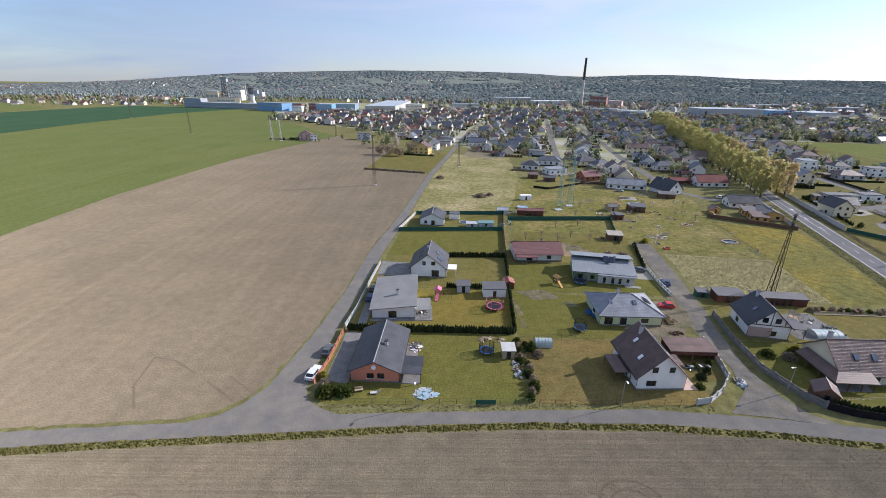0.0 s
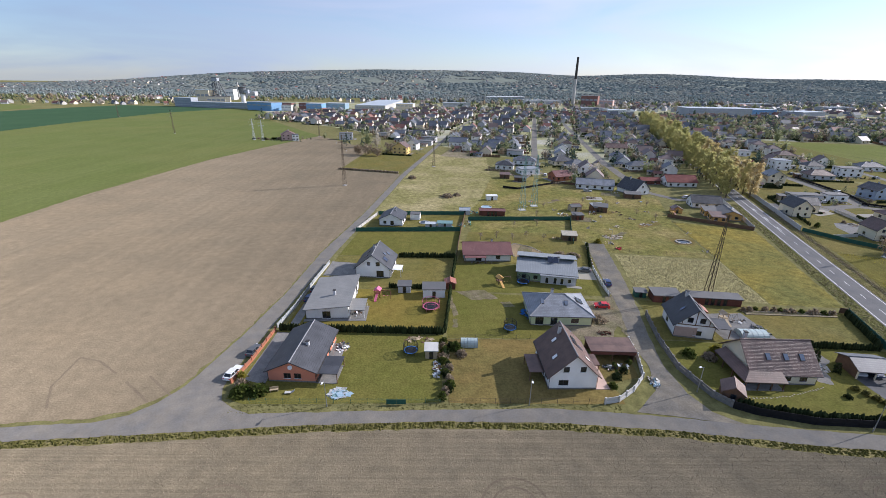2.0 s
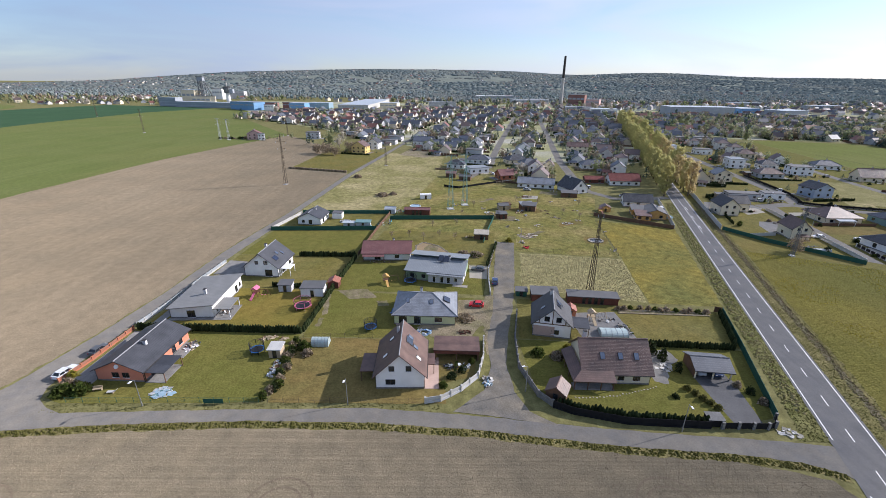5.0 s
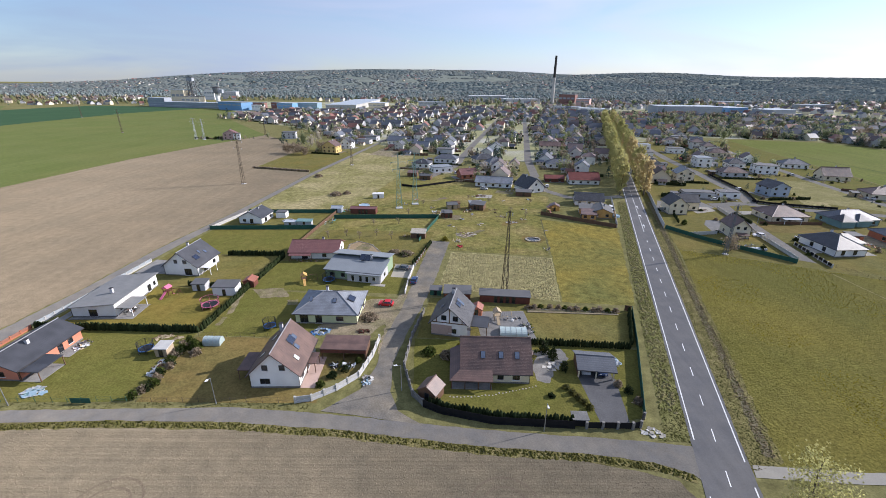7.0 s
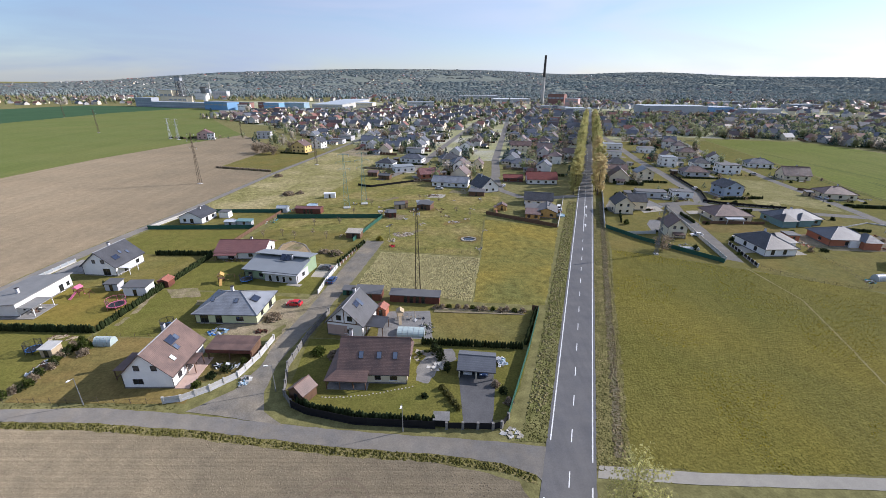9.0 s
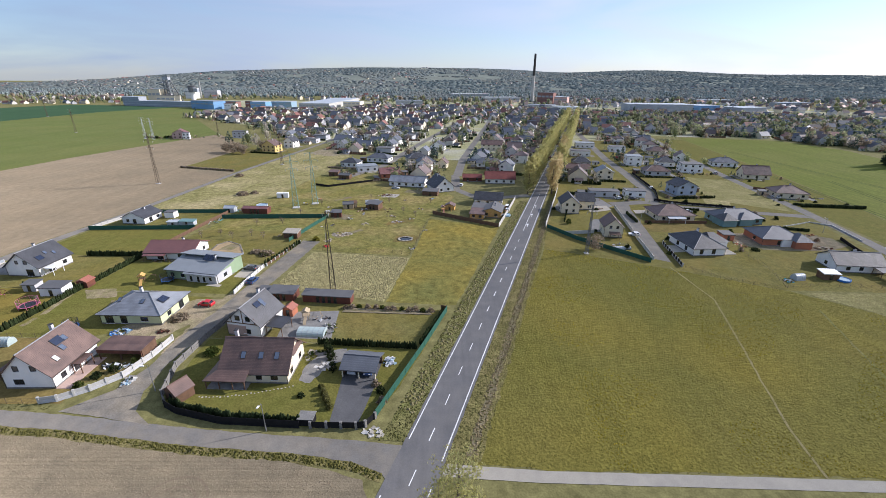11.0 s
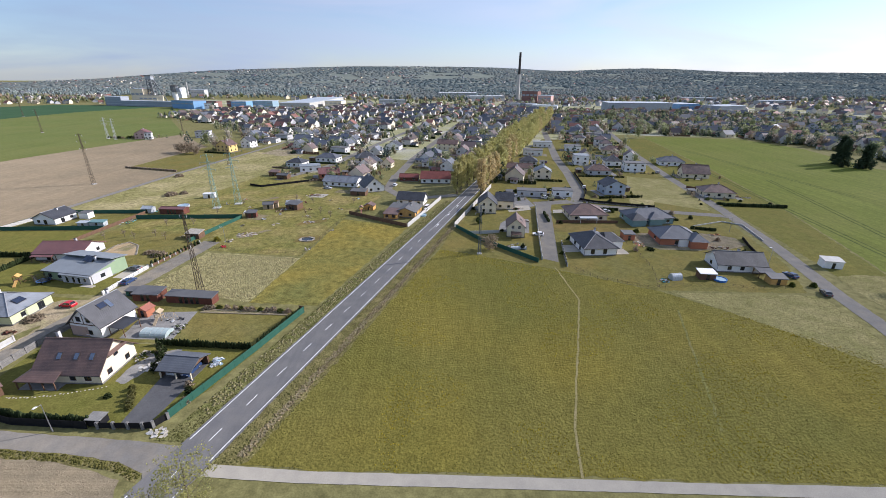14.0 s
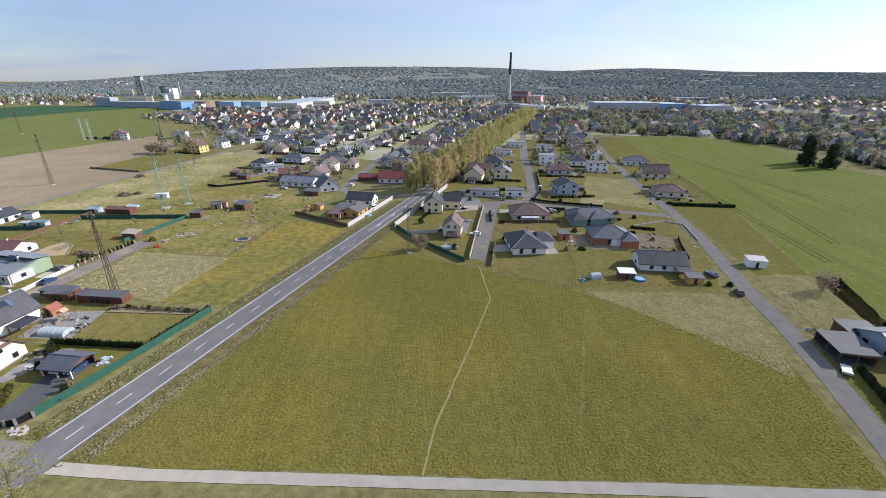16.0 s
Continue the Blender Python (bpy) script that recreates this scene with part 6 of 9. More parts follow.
panel_fence("white concrete panel fence on grey pillars", [(48.1, 62.7), (51.0, 63.3), (55.0, 66.2), (58.6, 70.2), (60.3, 77.0), (60.9, 83.4)], 1.4, "concrete", "concrete", 2.6, 0.08, 0.55, "plaster_grey", 0.36)
panel_fence("grey stone garden wall with pillars", [(70.6, 95.5), (68.4, 84.4), (67.5, 73.4), (69.8, 64.8), (71.9, 62.2)], 1.5, "stone_plinth", "stone_plinth", 2.8, 0.1, 0.9, "stone_plinth", 0.4)
panel_fence("dark anthracite slat fence at the corner garden", [(72.0, 61.9), (75.2, 60.2), (84.4, 57.8), (98.6, 56.9)], 1.6, "fence_dark", "fence_dark", 2.4, 0.05, 0.3, "fence_dark")
panel_fence("dark steel gate between pillars", [(100.6, 56.9), (103.4, 56.9), (108.6, 56.8), (110.2, 57.2), (111.6, 59.2)], 1.4, "fence_dark", "stone_plinth", 2.8, 0.05, 0.0, "stone_plinth", 0.45, "gate")
panel_fence("green screened fence along the road verge", [(111.7, 59.4), (114.3, 66.5), (119.7, 81.3), (124.9, 96.8)], 1.8, "fence_green", "fence_green", 2.5)
panel_fence("brown privacy fence across the garden", [(124.8, 97.1), (123.4, 97.6)], 1.6, "wood_brown", "wood_brown", 2)
panel_fence("white concrete fence beside the lane", [(-23.1, 88.4), (-21.9, 97.7), (-21.0, 114), (-19.9, 127)], 1.2, "glass_grey", "concrete", 2.5, 0.06, 0.4, "concrete", 0.25)
panel_fence("orange-brown brick and slat fence beside the lane", [(-24.9, 67.8), (-23.8, 75), (-23.1, 87.0)], 1.0, "orange", "brick_red", 2.4, 0.05, 0.4, "brick_red", 0.3)
panel_fence("green screened fence round the pool garden", [(-17.1, 159.2), (24.4, 160.9)], 1.7, "fence_green", "fence_green", 2.6)
panel_fence("green screened fence round the pool garden", [(27.2, 183.0), (-11.3, 182.0)], 1.7, "fence_green", "fence_green", 2.6)
panel_fence("grey stone fence along the lane", [(-11.9, 182), (-17.3, 160)], 1.2, "concrete", "concrete", 2.4, 0.08, 0.4, "concrete", 0.3)
panel_fence("green screened fence behind the orchard", [(28.6, 174.6), (73.6, 176.4)], 1.8, "fence_green", "fence_green", 2.6)
panel_fence("green screened fence beside the orchard", [(73.6, 176.2), (70.4, 164), (66.6, 147.2)], 1.5, "fence_green", "fence_green", 2.6)
panel_fence("mixed old fence along garden borders", [(22.2, 134), (24.8, 160), (27.6, 182)], 1.4, "wood_brown", "wood_brown", 2.4)
panel_fence("white fence with pillars beside the drive", [(66.2, 124), (65.2, 114), (64.9, 106)], 1.2, "white_paint", "concrete", 2.2, 0.06, 0.4, "concrete", 0.3)
panel_fence("dark timber fence round the timber house", [(119.4, 182.2), (146.6, 164.6)], 1.7, "wood_brown", "wood_brown", 2.4)
panel_fence("pale concrete wall beside the main road", [(147.0, 164.8), (152.6, 182), (160.6, 208)], 1.8, "concrete", "concrete", 2.6, 0.1, 0.4)
panel_fence("tall white concrete noise wall along the main road", [(166.4, 165.2), (171.6, 181), (182, 212), (188.6, 233)], 2.1, "concrete", "concrete", 3.0, 0.12, 0.4, "concrete", 0.2, "wall")
panel_fence("green screened fence along the meadow", [(166.8, 164.6), (175, 150.6), (193.6, 129.4)], 1.6, "fence_green", "fence_green", 2.6)
panel_fence("white concrete fence beside the estate road", [(195.4, 131.6), (198.6, 152), (205.6, 193.5)], 1.4, "concrete", "concrete", 2.4, 0.08, 0.5, "concrete", 0.3)
panel_fence("dark slat fence with pale pillars beside the estate road", [(202.4, 126.0), (203.8, 135), (205.8, 146.4)], 1.3, "fence_dark", "concrete", 2.2, 0.06, 0.3, "stone_plinth", 0.32)
panel_fence("dark fence beside the estate road", [(230.5, 206), (236, 201.6), (255, 195.2), (262, 193)], 1.4, "fence_dark", "fence_dark", 2.6, 0.06, 0.4, "stone_plinth", 0.3)
panel_fence("dark fence along the northern estate road", [(231.4, 204), (239.4, 224), (246, 270)], 1.4, "fence_dark", "fence_dark", 2.6, 0.06, 0.3, "stone_plinth", 0.3)
wire_fence("thin green wire fence along the front garden", [(-19, 62.2), (3.1, 62.4), (16.8, 62.6)], 1.3)
wire_fence("thin wire fence along the dry lawn", [(18.6, 62.4), (33, 62.7), (48, 62.6)], 1.3, "pylon_rust")
wire_fence("wire fence behind the dry lawn", [(18.6, 84.2), (38, 84.2)], 1.2, "pylon_rust")
wire_fence("wire fence round the allotment", [(81, 139.4), (97, 138), (112.6, 135.4), (117.6, 174)], 1.2, "pylon_rust")
wire_fence("thin wire fence between garden and meadow", [(203, 125.4), (209.3, 117), (222, 110.6), (236, 112.6), (262, 110)], 1.2, "pylon_rust")
wire_fence("wire fence between estate gardens", [(229.5, 158), (230.5, 138), (229.5, 124), (225.5, 111)], 1.2, "pylon_rust")
part("gate_leaf", Geo().box(0, -0.02, 0.1, 1.8, 0.02, 1.2), "fence_green", tagged(part("garden_gate", Geo().box(-1.9, -0.02, 0.1, -0.05, 0.02, 1.2), "fence_green", m=pose(8.6, 62.2, 0)), "small green metal garden gate", "gate"))

panel_fence("timber fence between estate gardens", [(210, 171), (236, 170.4)], 1.3, "wood_brown", "wood_brown", 2.6)
panel_fence("grey fence beside the long garages", [(176.6, 190.4), (196, 193.6)], 1.6, "concrete", "concrete", 2.6)
panel_fence("dark fence round the roadside garden", [(172, 156.6), (184, 158)], 1.4, "concrete", "concrete", 2.6)
panel_fence("pale kerb wall beside the curving lane", [(283.6, 150), (287.6, 168), (281.6, 172.6), (266, 166.6)], 0.5, "concrete", "concrete", 2.4, 0.2, 0.0, "concrete", 0.22)
panel_fence("dark fence beside the lane", [(270, 131), (273.6, 143), (277, 152)], 1.2, "fence_dark", "fence_dark", 2.6)
panel_fence("brown timber fence of the far gardens", [(298, 232), (306, 226), (318, 222)], 1.4, "wood_brown", "wood_brown", 2.6)

# ---- masts, pylons and lamps ----
def pylon(label, x, y, height, mat, ang=0.0, base=1.5, arms=3, arm=3.4, seed=0, pole=False):
    """A lattice mast: four tapering legs, cross bracing, and cross arms with insulators."""
    t = thing("power_pylon", label, "pylon", x, y, ang)
    top = 0.28
    legs, n = 4, int(height / 1.9)
    def corner(k, z):
        w = (base + (top - base) * z / height) / 2
        return ((w if k in (0, 3) else -w), (w if k < 2 else -w), z)
    for k in range(4):
        part("leg", Geo().rod(corner(k, -0.2), corner(k, height), 0.085, 0.06, 4), mat, t)
    g = Geo()
    for i in range(n):
        z0, z1 = height * i / n, height * (i + 1) / n
        for k in range(4):
            a, b = corner(k, z0), corner((k + 1) % 4, z1)
            g.rod(a, b, 0.04, n=4)
            if i % 2:
                g.rod(corner(k, z1), corner((k + 1) % 4, z1), 0.035, n=4)
    part("bracing", g, mat, t)
    for i in range(arms):
        z = height * (0.99 - 0.13 * i)
        L = arm * (0.75, 1.0, 0.8)[i % 3]
        g = Geo()
        for s in (-1, 1):
            g.rod((0, 0, z - 0.1), (s * L, 0, z - 0.1), 0.06, n=4)
            g.rod((0, 0, z + 0.5), (s * L, 0, z - 0.1), 0.045, n=4)
        a = part("cross_arm", g, mat, t)
        for s in (-1, 1):
            part("insulator", Geo().rod((s * (L - 0.1), 0, z - 0.15), (s * (L - 0.1), 0, z - 1.0), 0.07, 0.07, 6), "pylon_grey", a)
    part("footing", Geo().box(-base / 2 - 0.3, -base / 2 - 0.3, 0, base / 2 + 0.3, base / 2 + 0.3, 0.25), "concrete", t)
    return t


RUST, GREEN = "rust-brown lattice power pylon in a field", "pale green lattice power pylon in the allotment"
pylon(RUST, -38.4, 238.0, 28, "pylon_rust", -18)
pylon("rust-brown lattice power pylon on the fallow plot", 92.9, 106.2, 24.4, "pylon_rust", 8, 1.5, 1, 1.2)
pylon(GREEN, 55.0, 191.6, 25, "pylon_green", 12, 2.6, 3, 3.4)
pylon(GREEN, 62.0, 198.6, 24.5, "pylon_green", 12, 2.6, 3, 3.4)
pylon("slim dark grey lattice mast at the meadow edge", 174.4, 137.0, 17.8, "frame_grey", 4, 0.9, 2, 1.8)
pylon("rust-brown lattice power pylon by the common", 11.5, 297, 19, "pylon_rust", -18, 1.4, 2, 2.4)
pylon(RUST, -271, 470, 24, "pylon_rust", -18)
pylon(RUST, -463, 657, 25, "pylon_rust", -18)
pylon("pale grey lattice power pylon in the green field", -166.6, 424.5, 19.8, "pylon_grey", -10, 1.8)
pylon("pale grey lattice power pylon in the green field", -156.5, 420.6, 19.4, "pylon_grey", -10, 1.8)
pylon(RUST, -111.9, 458, 17, "pylon_rust", -18, 1.2)
pylon(RUST, -92, 500, 18, "pylon_rust", -18, 1.2)


def street_lamp(label, x, y, ang, h=6.0):
    t = thing("street_lamp", label, "lamp", x, y, ang, group="street lamps")
    part("pole", Geo().rod((0, 0, 0), (0, 0, h), 0.09, 0.05, 8), "steel", t)
    part("arm", Geo().rod((0, 0, h - 0.02), (0.9, 0, h + 0.15), 0.035), "steel", t)
    head = part("lamp_head", Geo().prism([(0.6, h + 0.08), (1.35, h + 0.2), (1.35, h + 0.28), (0.7, h + 0.26)], 1, -0.14, 0.14), "white_paint", t)
    part("lens", Geo().box(0.8, -0.1, h + 0.06, 1.25, 0.1, h + 0.1), "skylight_pane", head)
    part("foot", Geo().rod((0, 0, 0), (0, 0, 0.8), 0.12, 0.12, 8), "steel", t)
    return t


LAMP = "grey steel street lamp beside the road"
for x, y, a in ((33.6, 62.2, 265), (93.1, 56.2, 265), (67.6, 66.2, 200), (-4.3, 61.5, 265), (80.4, 147, 190), (206.6, 168, 0), (214.6, 205, 270), (270, 128, 180), (277, 160, 180)):
    street_lamp(LAMP, x, y, a)


# ---- vehicles ----
def car(label, x, y, ang, paint, van=False, long=4.3, group=""):
    """A car: shaped body, glazed cabin, lamps and wheels; it points along its x."""
    t = thing("car", label, "car", x, y, ang, z=0.06, group=group)
    L, w, hh = long / 2, 0.88, 1.95 if van else 1.45
    g = Geo()
    low = [(-L, 0.35), (-L + 0.1, 0.22), (L - 0.1, 0.22), (L, 0.4), (L - 0.02, 0.68), (L - 0.25, 0.8), (0.32 * L, 0.92), (-L + 0.1, 0.95), (-L, 0.8)]
    g.prism(low, 1, -w, w)
    part("body", g, paint, t)
    roof_x0, roof_x1 = (-L + 0.12, 0.42 * L) if van else (-0.62 * L, 0.1 * L)
    cab = Geo()
    lo0, lo1 = (-L + 0.06, 0.72 * L) if van else (-L + 0.25, 0.42 * L)
    p = [(lo0, -w + 0.04, 0.9), (lo1, -w + 0.04, 0.9), (lo1, w - 0.04, 0.9), (lo0, w - 0.04, 0.9), (roof_x0, -w + 0.2, hh - 0.06), (roof_x1, -w + 0.2, hh - 0.06), (roof_x1, w - 0.2, hh - 0.06), (roof_x0, w - 0.2, hh - 0.06)]
    cab.add(p, [(0, 1, 5, 4), (1, 2, 6, 5), (2, 3, 7, 6), (3, 0, 4, 7), (0, 3, 2, 1)])
    part("glazing", cab, "glass_pane", t)
    part("roof_panel", Geo().slab([(roof_x0 - 0.06, -w + 0.16, hh - 0.01), (roof_x1 + 0.06, -w + 0.16, hh - 0.01), (roof_x1 + 0.06, w - 0.16, hh - 0.01), (roof_x0 - 0.06, w - 0.16, hh - 0.01)], 0.06), paint, t)
    for s in (-1, 1):
        for a, b in ((0, 4), (1, 5)) if s < 0 else ((3, 7), (2, 6)):
            part("pillar", Geo().rod(p[a], p[b], 0.05, n=4), paint, t)
        part("pillar", Geo().rod(((lo0 + lo1) / 2 - 0.1, s * (w - 0.03), 0.9), ((roof_x0 + roof_x1) / 2, s * (w - 0.18), hh - 0.05), 0.05, n=4), paint, t)
    for sx in (-0.62 * L, 0.64 * L):
        for s in (-1, 1):
            wh = part("wheel", Geo().rod((sx, s * (w - 0.16), 0.31), (sx, s * (w + 0.02), 0.31), 0.31, n=14), "rubber", t)
            part("rim", Geo().rod((sx, s * (w + 0.021), 0.31), (sx, s * (w + 0.035), 0.31), 0.19, n=10), "steel", wh)
    for s in (-1, 1):
        part("headlight", Geo().box(L - 0.2, s * 0.55 - 0.2, 0.56, L + 0.01, s * 0.55 + 0.2, 0.7), "white_paint", t)
        part("tail_light", Geo().box(-L - 0.01, s * 0.65 - 0.14, 0.62, -L + 0.1, s * 0.65 + 0.14, 0.84), "car_red", t)
    return t


car("small bright red car parked on the grass", 60.4, 99.6, 172, "car_red", long=4.0)
car("dark blue car parked on the lane", 67.0, 113.8, 84, "car_blue")
car("white estate car parked beside the fence", -25.6, 70.4, 79, "car_white", long=4.6)
car("dark grey car parked beside the fence", -24.6, 78.2, 82, "car_grey")
car("dark car in the drive of the bungalow", -19.3, 102.6, 84, "car_blue")
car("grey car in the drive of the bungalow", -19.2, 108.0, 84, "car_grey")
car("white car parked in the open double garage", 105.2, 73.0, -97, "car_white")
car("dark blue car parked in the open double garage", 108.5, 72.6, -97, "car_blue")
car("dark car under the carport roof", 62.6, 122.6, 170, "car_grey")
car("white car parked beside the timber house", 153.8, 187.6, 74, "car_white")
car("white van parked behind the wall", 154.2, 191.6, 74, "car_white", True, 4.8)
car("white car behind the estate house", 199.0, 155.6, 170, "car_white")
car("silver car parked in the estate", 199.6, 212.6, 0, "car_silver")
car("blue car parked beside the garden wall", 270.4, 119.0, 100, "car_blue")
car("white car parked at the far house", 297.6, 214, 100, "car_white")
car("dark car on the lane edge", 271.6, 107.2, 72, "car_grey", long=4.0)

for k, (x, y, a, paint, lab) in enumerate(((236.6, 186.4, 12, "car_silver", "silver car parked in front of the teal bungalow"), (212.6, 152.4, 84, "car_white", "white car in a paved drive"), (240.6, 232.0, 78, "car_white", "white car beside the estate road"), (252.4, 282.0, 80, "car_grey", "grey car beside the estate road"), (270.4, 292.0, -8, "car_white", "white car in front of a flat-roofed house"), (300.6, 272.0, 80, "car_silver", "silver car beside the far lane"),
    (214.0, 209.6, -8, "car_white", "white car in front of the garages"), (220.6, 209.4, -8, "car_grey", "dark grey car in front of the garages"), (134.4, 236.0, 80, "car_white", "white car in the side street"), (146.6, 216.4, 5, "car_white", "white car at the street corner"), (98.0, 228.6, -14, "car_silver", "silver car beside the long bungalow"), (84.0, 270.0, 70, "car_white", "white car in the town street"), (236.0, 306.0, 78, "car_blue", "dark blue car beside the estate road"), (259.0, 330.0, 80, "car_red", "red car beside the estate road"))):
    car(lab, x, y, a, paint)

# ---- garden things ----
def shed(label, x, y, w, d, ang, eave, rise, roof, wall, cover, name="garden_shed", over=0.25, doors=1):
    ops = [("f", (k - (doors - 1) / 2) * 1.6, 0.05, 0.9, min(1.9, eave - 0.1), "dark_frame", "door") for k in range(doors)]
    return house(label, x, y, w, d, ang, eave, rise, roof, wall, cover, over, ops, (), None, False, category="shed", name=name, gutter=False)


def trampoline(label, x, y, r, pad, net=True, rods="black"):
    t = thing("trampoline", label, "trampoline", x, y)
    part("jumping_mat", Geo().prism([(r * 0.84 * math.cos(a * math.pi / 12), r * 0.84 * math.sin(a * math.pi / 12)) for a in range(24)], 2, 0.8, 0.82), "black", t)
    g = Geo()
    for k in range(24):
        a, b = k * math.pi / 12, (k + 1) * math.pi / 12
        g.slab([(r * math.cos(a), r * math.sin(a), 0.86), (r * math.cos(b), r * math.sin(b), 0.86), (r * 0.84 * math.cos(b), r * 0.84 * math.sin(b), 0.86), (r * 0.84 * math.cos(a), r * 0.84 * math.sin(a), 0.86)], 0.06)
    g.f = [f for f in g.f if not {k % 8 for k in f} in ({1, 2, 5, 6}, {0, 3, 4, 7})]
    g.weld = True
    part("safety_pad", g, pad, t)
    for k in range(6):
        a = k * math.pi / 3
        x1, y1 = r * math.cos(a), r * math.sin(a)
        part("leg", Geo().rod((x1, y1, 0), (x1, y1, 0.8), 0.04), "steel", t)
        if net:
            part("net_post", Geo().rod((x1 * 1.04, y1 * 1.04, 0.1), (x1 * 1.04, y1 * 1.04, 2.5), 0.05), rods, t)
    if net:
        part("net_rim", Geo().ring(0, 0, 2.45, r * 1.03, 0.03), rods, t)
        cords = Geo()
        for k in range(90):
            a, b = k * math.pi / 45, (k + 4) * math.pi / 45
            cords.rod((r * math.cos(a), r * math.sin(a), 0.86), (r * math.cos(b), r * math.sin(b), 2.45), 0.008, n=3)
            cords.rod((r * math.cos(b), r * math.sin(b), 0.86), (r * math.cos(a), r * math.sin(a), 2.45), 0.008, n=3)
        part("net", cords, "black", t)
    return t


def round_pool(label, x, y, r, h, wall, water):
    t = thing("pool", label, "pool", x, y)
    g = Geo()
    n = 20
    for k in range(n):
        a, b = 2 * math.pi * k / n, 2 * math.pi * (k + 1) / n
        g.add([(q * math.cos(c), q * math.sin(c), z) for q in (r, r - 0.15) for c in (a, b) for z in (0, h)], [(0, 2, 3, 1), (4, 5, 7, 6), (1, 3, 7, 5)])
    g.weld = True
    part("pool_wall", g, wall, t)
    part("water", Geo().prism([((r - 0.16) * math.cos(2 * math.pi * k / n), (r - 0.16) * math.sin(2 * math.pi * k / n)) for k in range(n)], 2, 0.05, h * 0.75), water, t)
    return t


trampoline("round trampoline with dark safety net", 10.2, 78.4, 1.55, "blue")
trampoline("large round trampoline with a pink net frame", 14.2, 98.2, 2.2, "pink", rods="pink")
trampoline("round trampoline with a blue edge", 33.8, 88.0, 1.5, "blue")
trampoline("round trampoline beside the long house", 41.6, 113.6, 1.8, "blue")
round_pool("round sunken garden pool with a pale rim", 9.8, 171.2, 2.3, 0.25, "concrete", "glass_pane")
round_pool("round blue paddling pool", 246.8, 116.4, 1.9, 0.6, "blue", "blue_pale")
round_pool("round pale blue pool beside the timber house", 152.2, 180.6, 2.0, 0.7, "blue_pale", "blue_pale")
round_pool("round pale pool in the allotment", 38.3, 193.5, 2.6, 0.9, "white_sheet", "blue_pale")

shed("white garden shed with a grey flat roof", 14.9, 106.2, 6.2, 3.8, 1, 2.5, 0.3, "mono", "plaster_white", "roof_felt", doors=1)
shed("small grey garden shed", 6.4, 108.4, 3.6, 2.8, 1, 2.1, 0.3, "mono", "plaster_grey", "roof_felt")
shed("small shed with a pink-red tiled roof", 19.6, 110.8, 3.0, 3.0, 0, 1.9, 0.6, "gable_y", "wood_red", "roof_red")
shed("small timber hut with a pale flat roof", 14.8, 77.6, 2.6, 2.6, 0, 2.0, 0.2, "mono", "wood_pale", "concrete")
shed("dark brown timber garden hut", 73.4, 64.8, 3.7, 3.4, -28, 2.1, 1.3, "gable_y", "wood_brown", "roof_brown")
shed("low dark red timber shed with felt roof", 92.4, 102.6, 13.4, 3.0, -6, 2.1, 0.3, "mono", "wood_red", "roof_felt", doors=4)
shed("dark red shed with a grey flat roof", 79.6, 104.4, 7.2, 4.0, -4, 2.1, 0.4, "mono", "wood_red", "roof_felt", doors=2)
shed("long low red-brown shed in the allotment", 39.9, 183.6, 11.4, 4.0, -4, 2.3, 0.5, "gable_x", "wood_red", "roof_maroon", doors=3)
shed("small dark shed in the allotment", 76.8, 178.6, 3.8, 3.2, -8, 2.1, 0.4, "mono", "wood_brown", "roof_felt")
shed("weathered timber shed in the allotment", 79.6, 191.6, 4.6, 3.6, 10, 2.2, 0.8, "gable_x", "wood_pale", "roof_felt")
shed("dark timber shed with a grey shed roof", 90.9, 192.2, 6.0, 4.4, 12, 2.2, 0.8, "mono", "wood_brown", "roof_seam", doors=2)
shed("brown hut with pale roof in the orchard", 66.2, 152.4, 5.4, 3.6, -6, 2.1, 0.5, "mono", "wood_brown", "rubble")
shed("glazed timber greenhouse shed", 27.6, 184.6, 4.6, 3.0, -4, 2.0, 0.8, "gable_x", "white_sheet", "white_sheet", "greenhouse")
shed("red-brown playhouse with a small roof", 127.4, 190.4, 4.4, 3.6, -10, 2.0, 1.0, "gable_y", "wood_ochre", "roof_brown", "playhouse")
shed("small brown shed beside the big gabled house", 117.6, 216.4, 8.0, 4.2, -10, 2.2, 0.6, "mono", "wood_brown", "roof_felt")
shed("timber shed with a white roof", 243.2, 118.0, 4.6, 3.0, -6, 2.0, 0.3, "mono", "wood_brown", "white_paint")
shed("brown timber shed beside the carport", 262.4, 114.6, 4.6, 3.0, -6, 2.0, 0.4, "mono", "wood_ochre", "roof_felt")
shed("small white shed with a pale roof beside the field", 289.2, 126.6, 5.4, 3.4, -12, 2.4, 0.4, "mono", "plaster_white", "concrete")
shed("dark red annexe with flat roof", 232.8, 152.6, 4.0, 4.6, -4, 2.3, 0.2, "flat", "brick_red", "roof_felt")
c = thing("carport", "long open carport with a grey metal roof beside the lane", "carport", 277.0, 79.2, -13)
part("roof", Geo().slab([(-3.7, -4.8, 2.7), (3.7, -4.8, 3.0), (3.7, 4.8, 3.0), (-3.7, 4.8, 2.7)], 0.18), "roof_felt", c)
for px in (-3.4, 0, 3.4):
    for py in (-4.5, 0, 4.5):
        part("post", Geo().box(px - 0.09, py - 0.09, 0, px + 0.09, py + 0.09, 2.55), "wood_brown", c)
part("back_wall", Geo().box(3.5, -4.4, 0, 3.62, 4.4, 2.7), "wood_brown", c)
part("side_wall", Geo().box(-3.3, 4.6, 0, 3.3, 4.72, 2.5), "wood_brown", c)
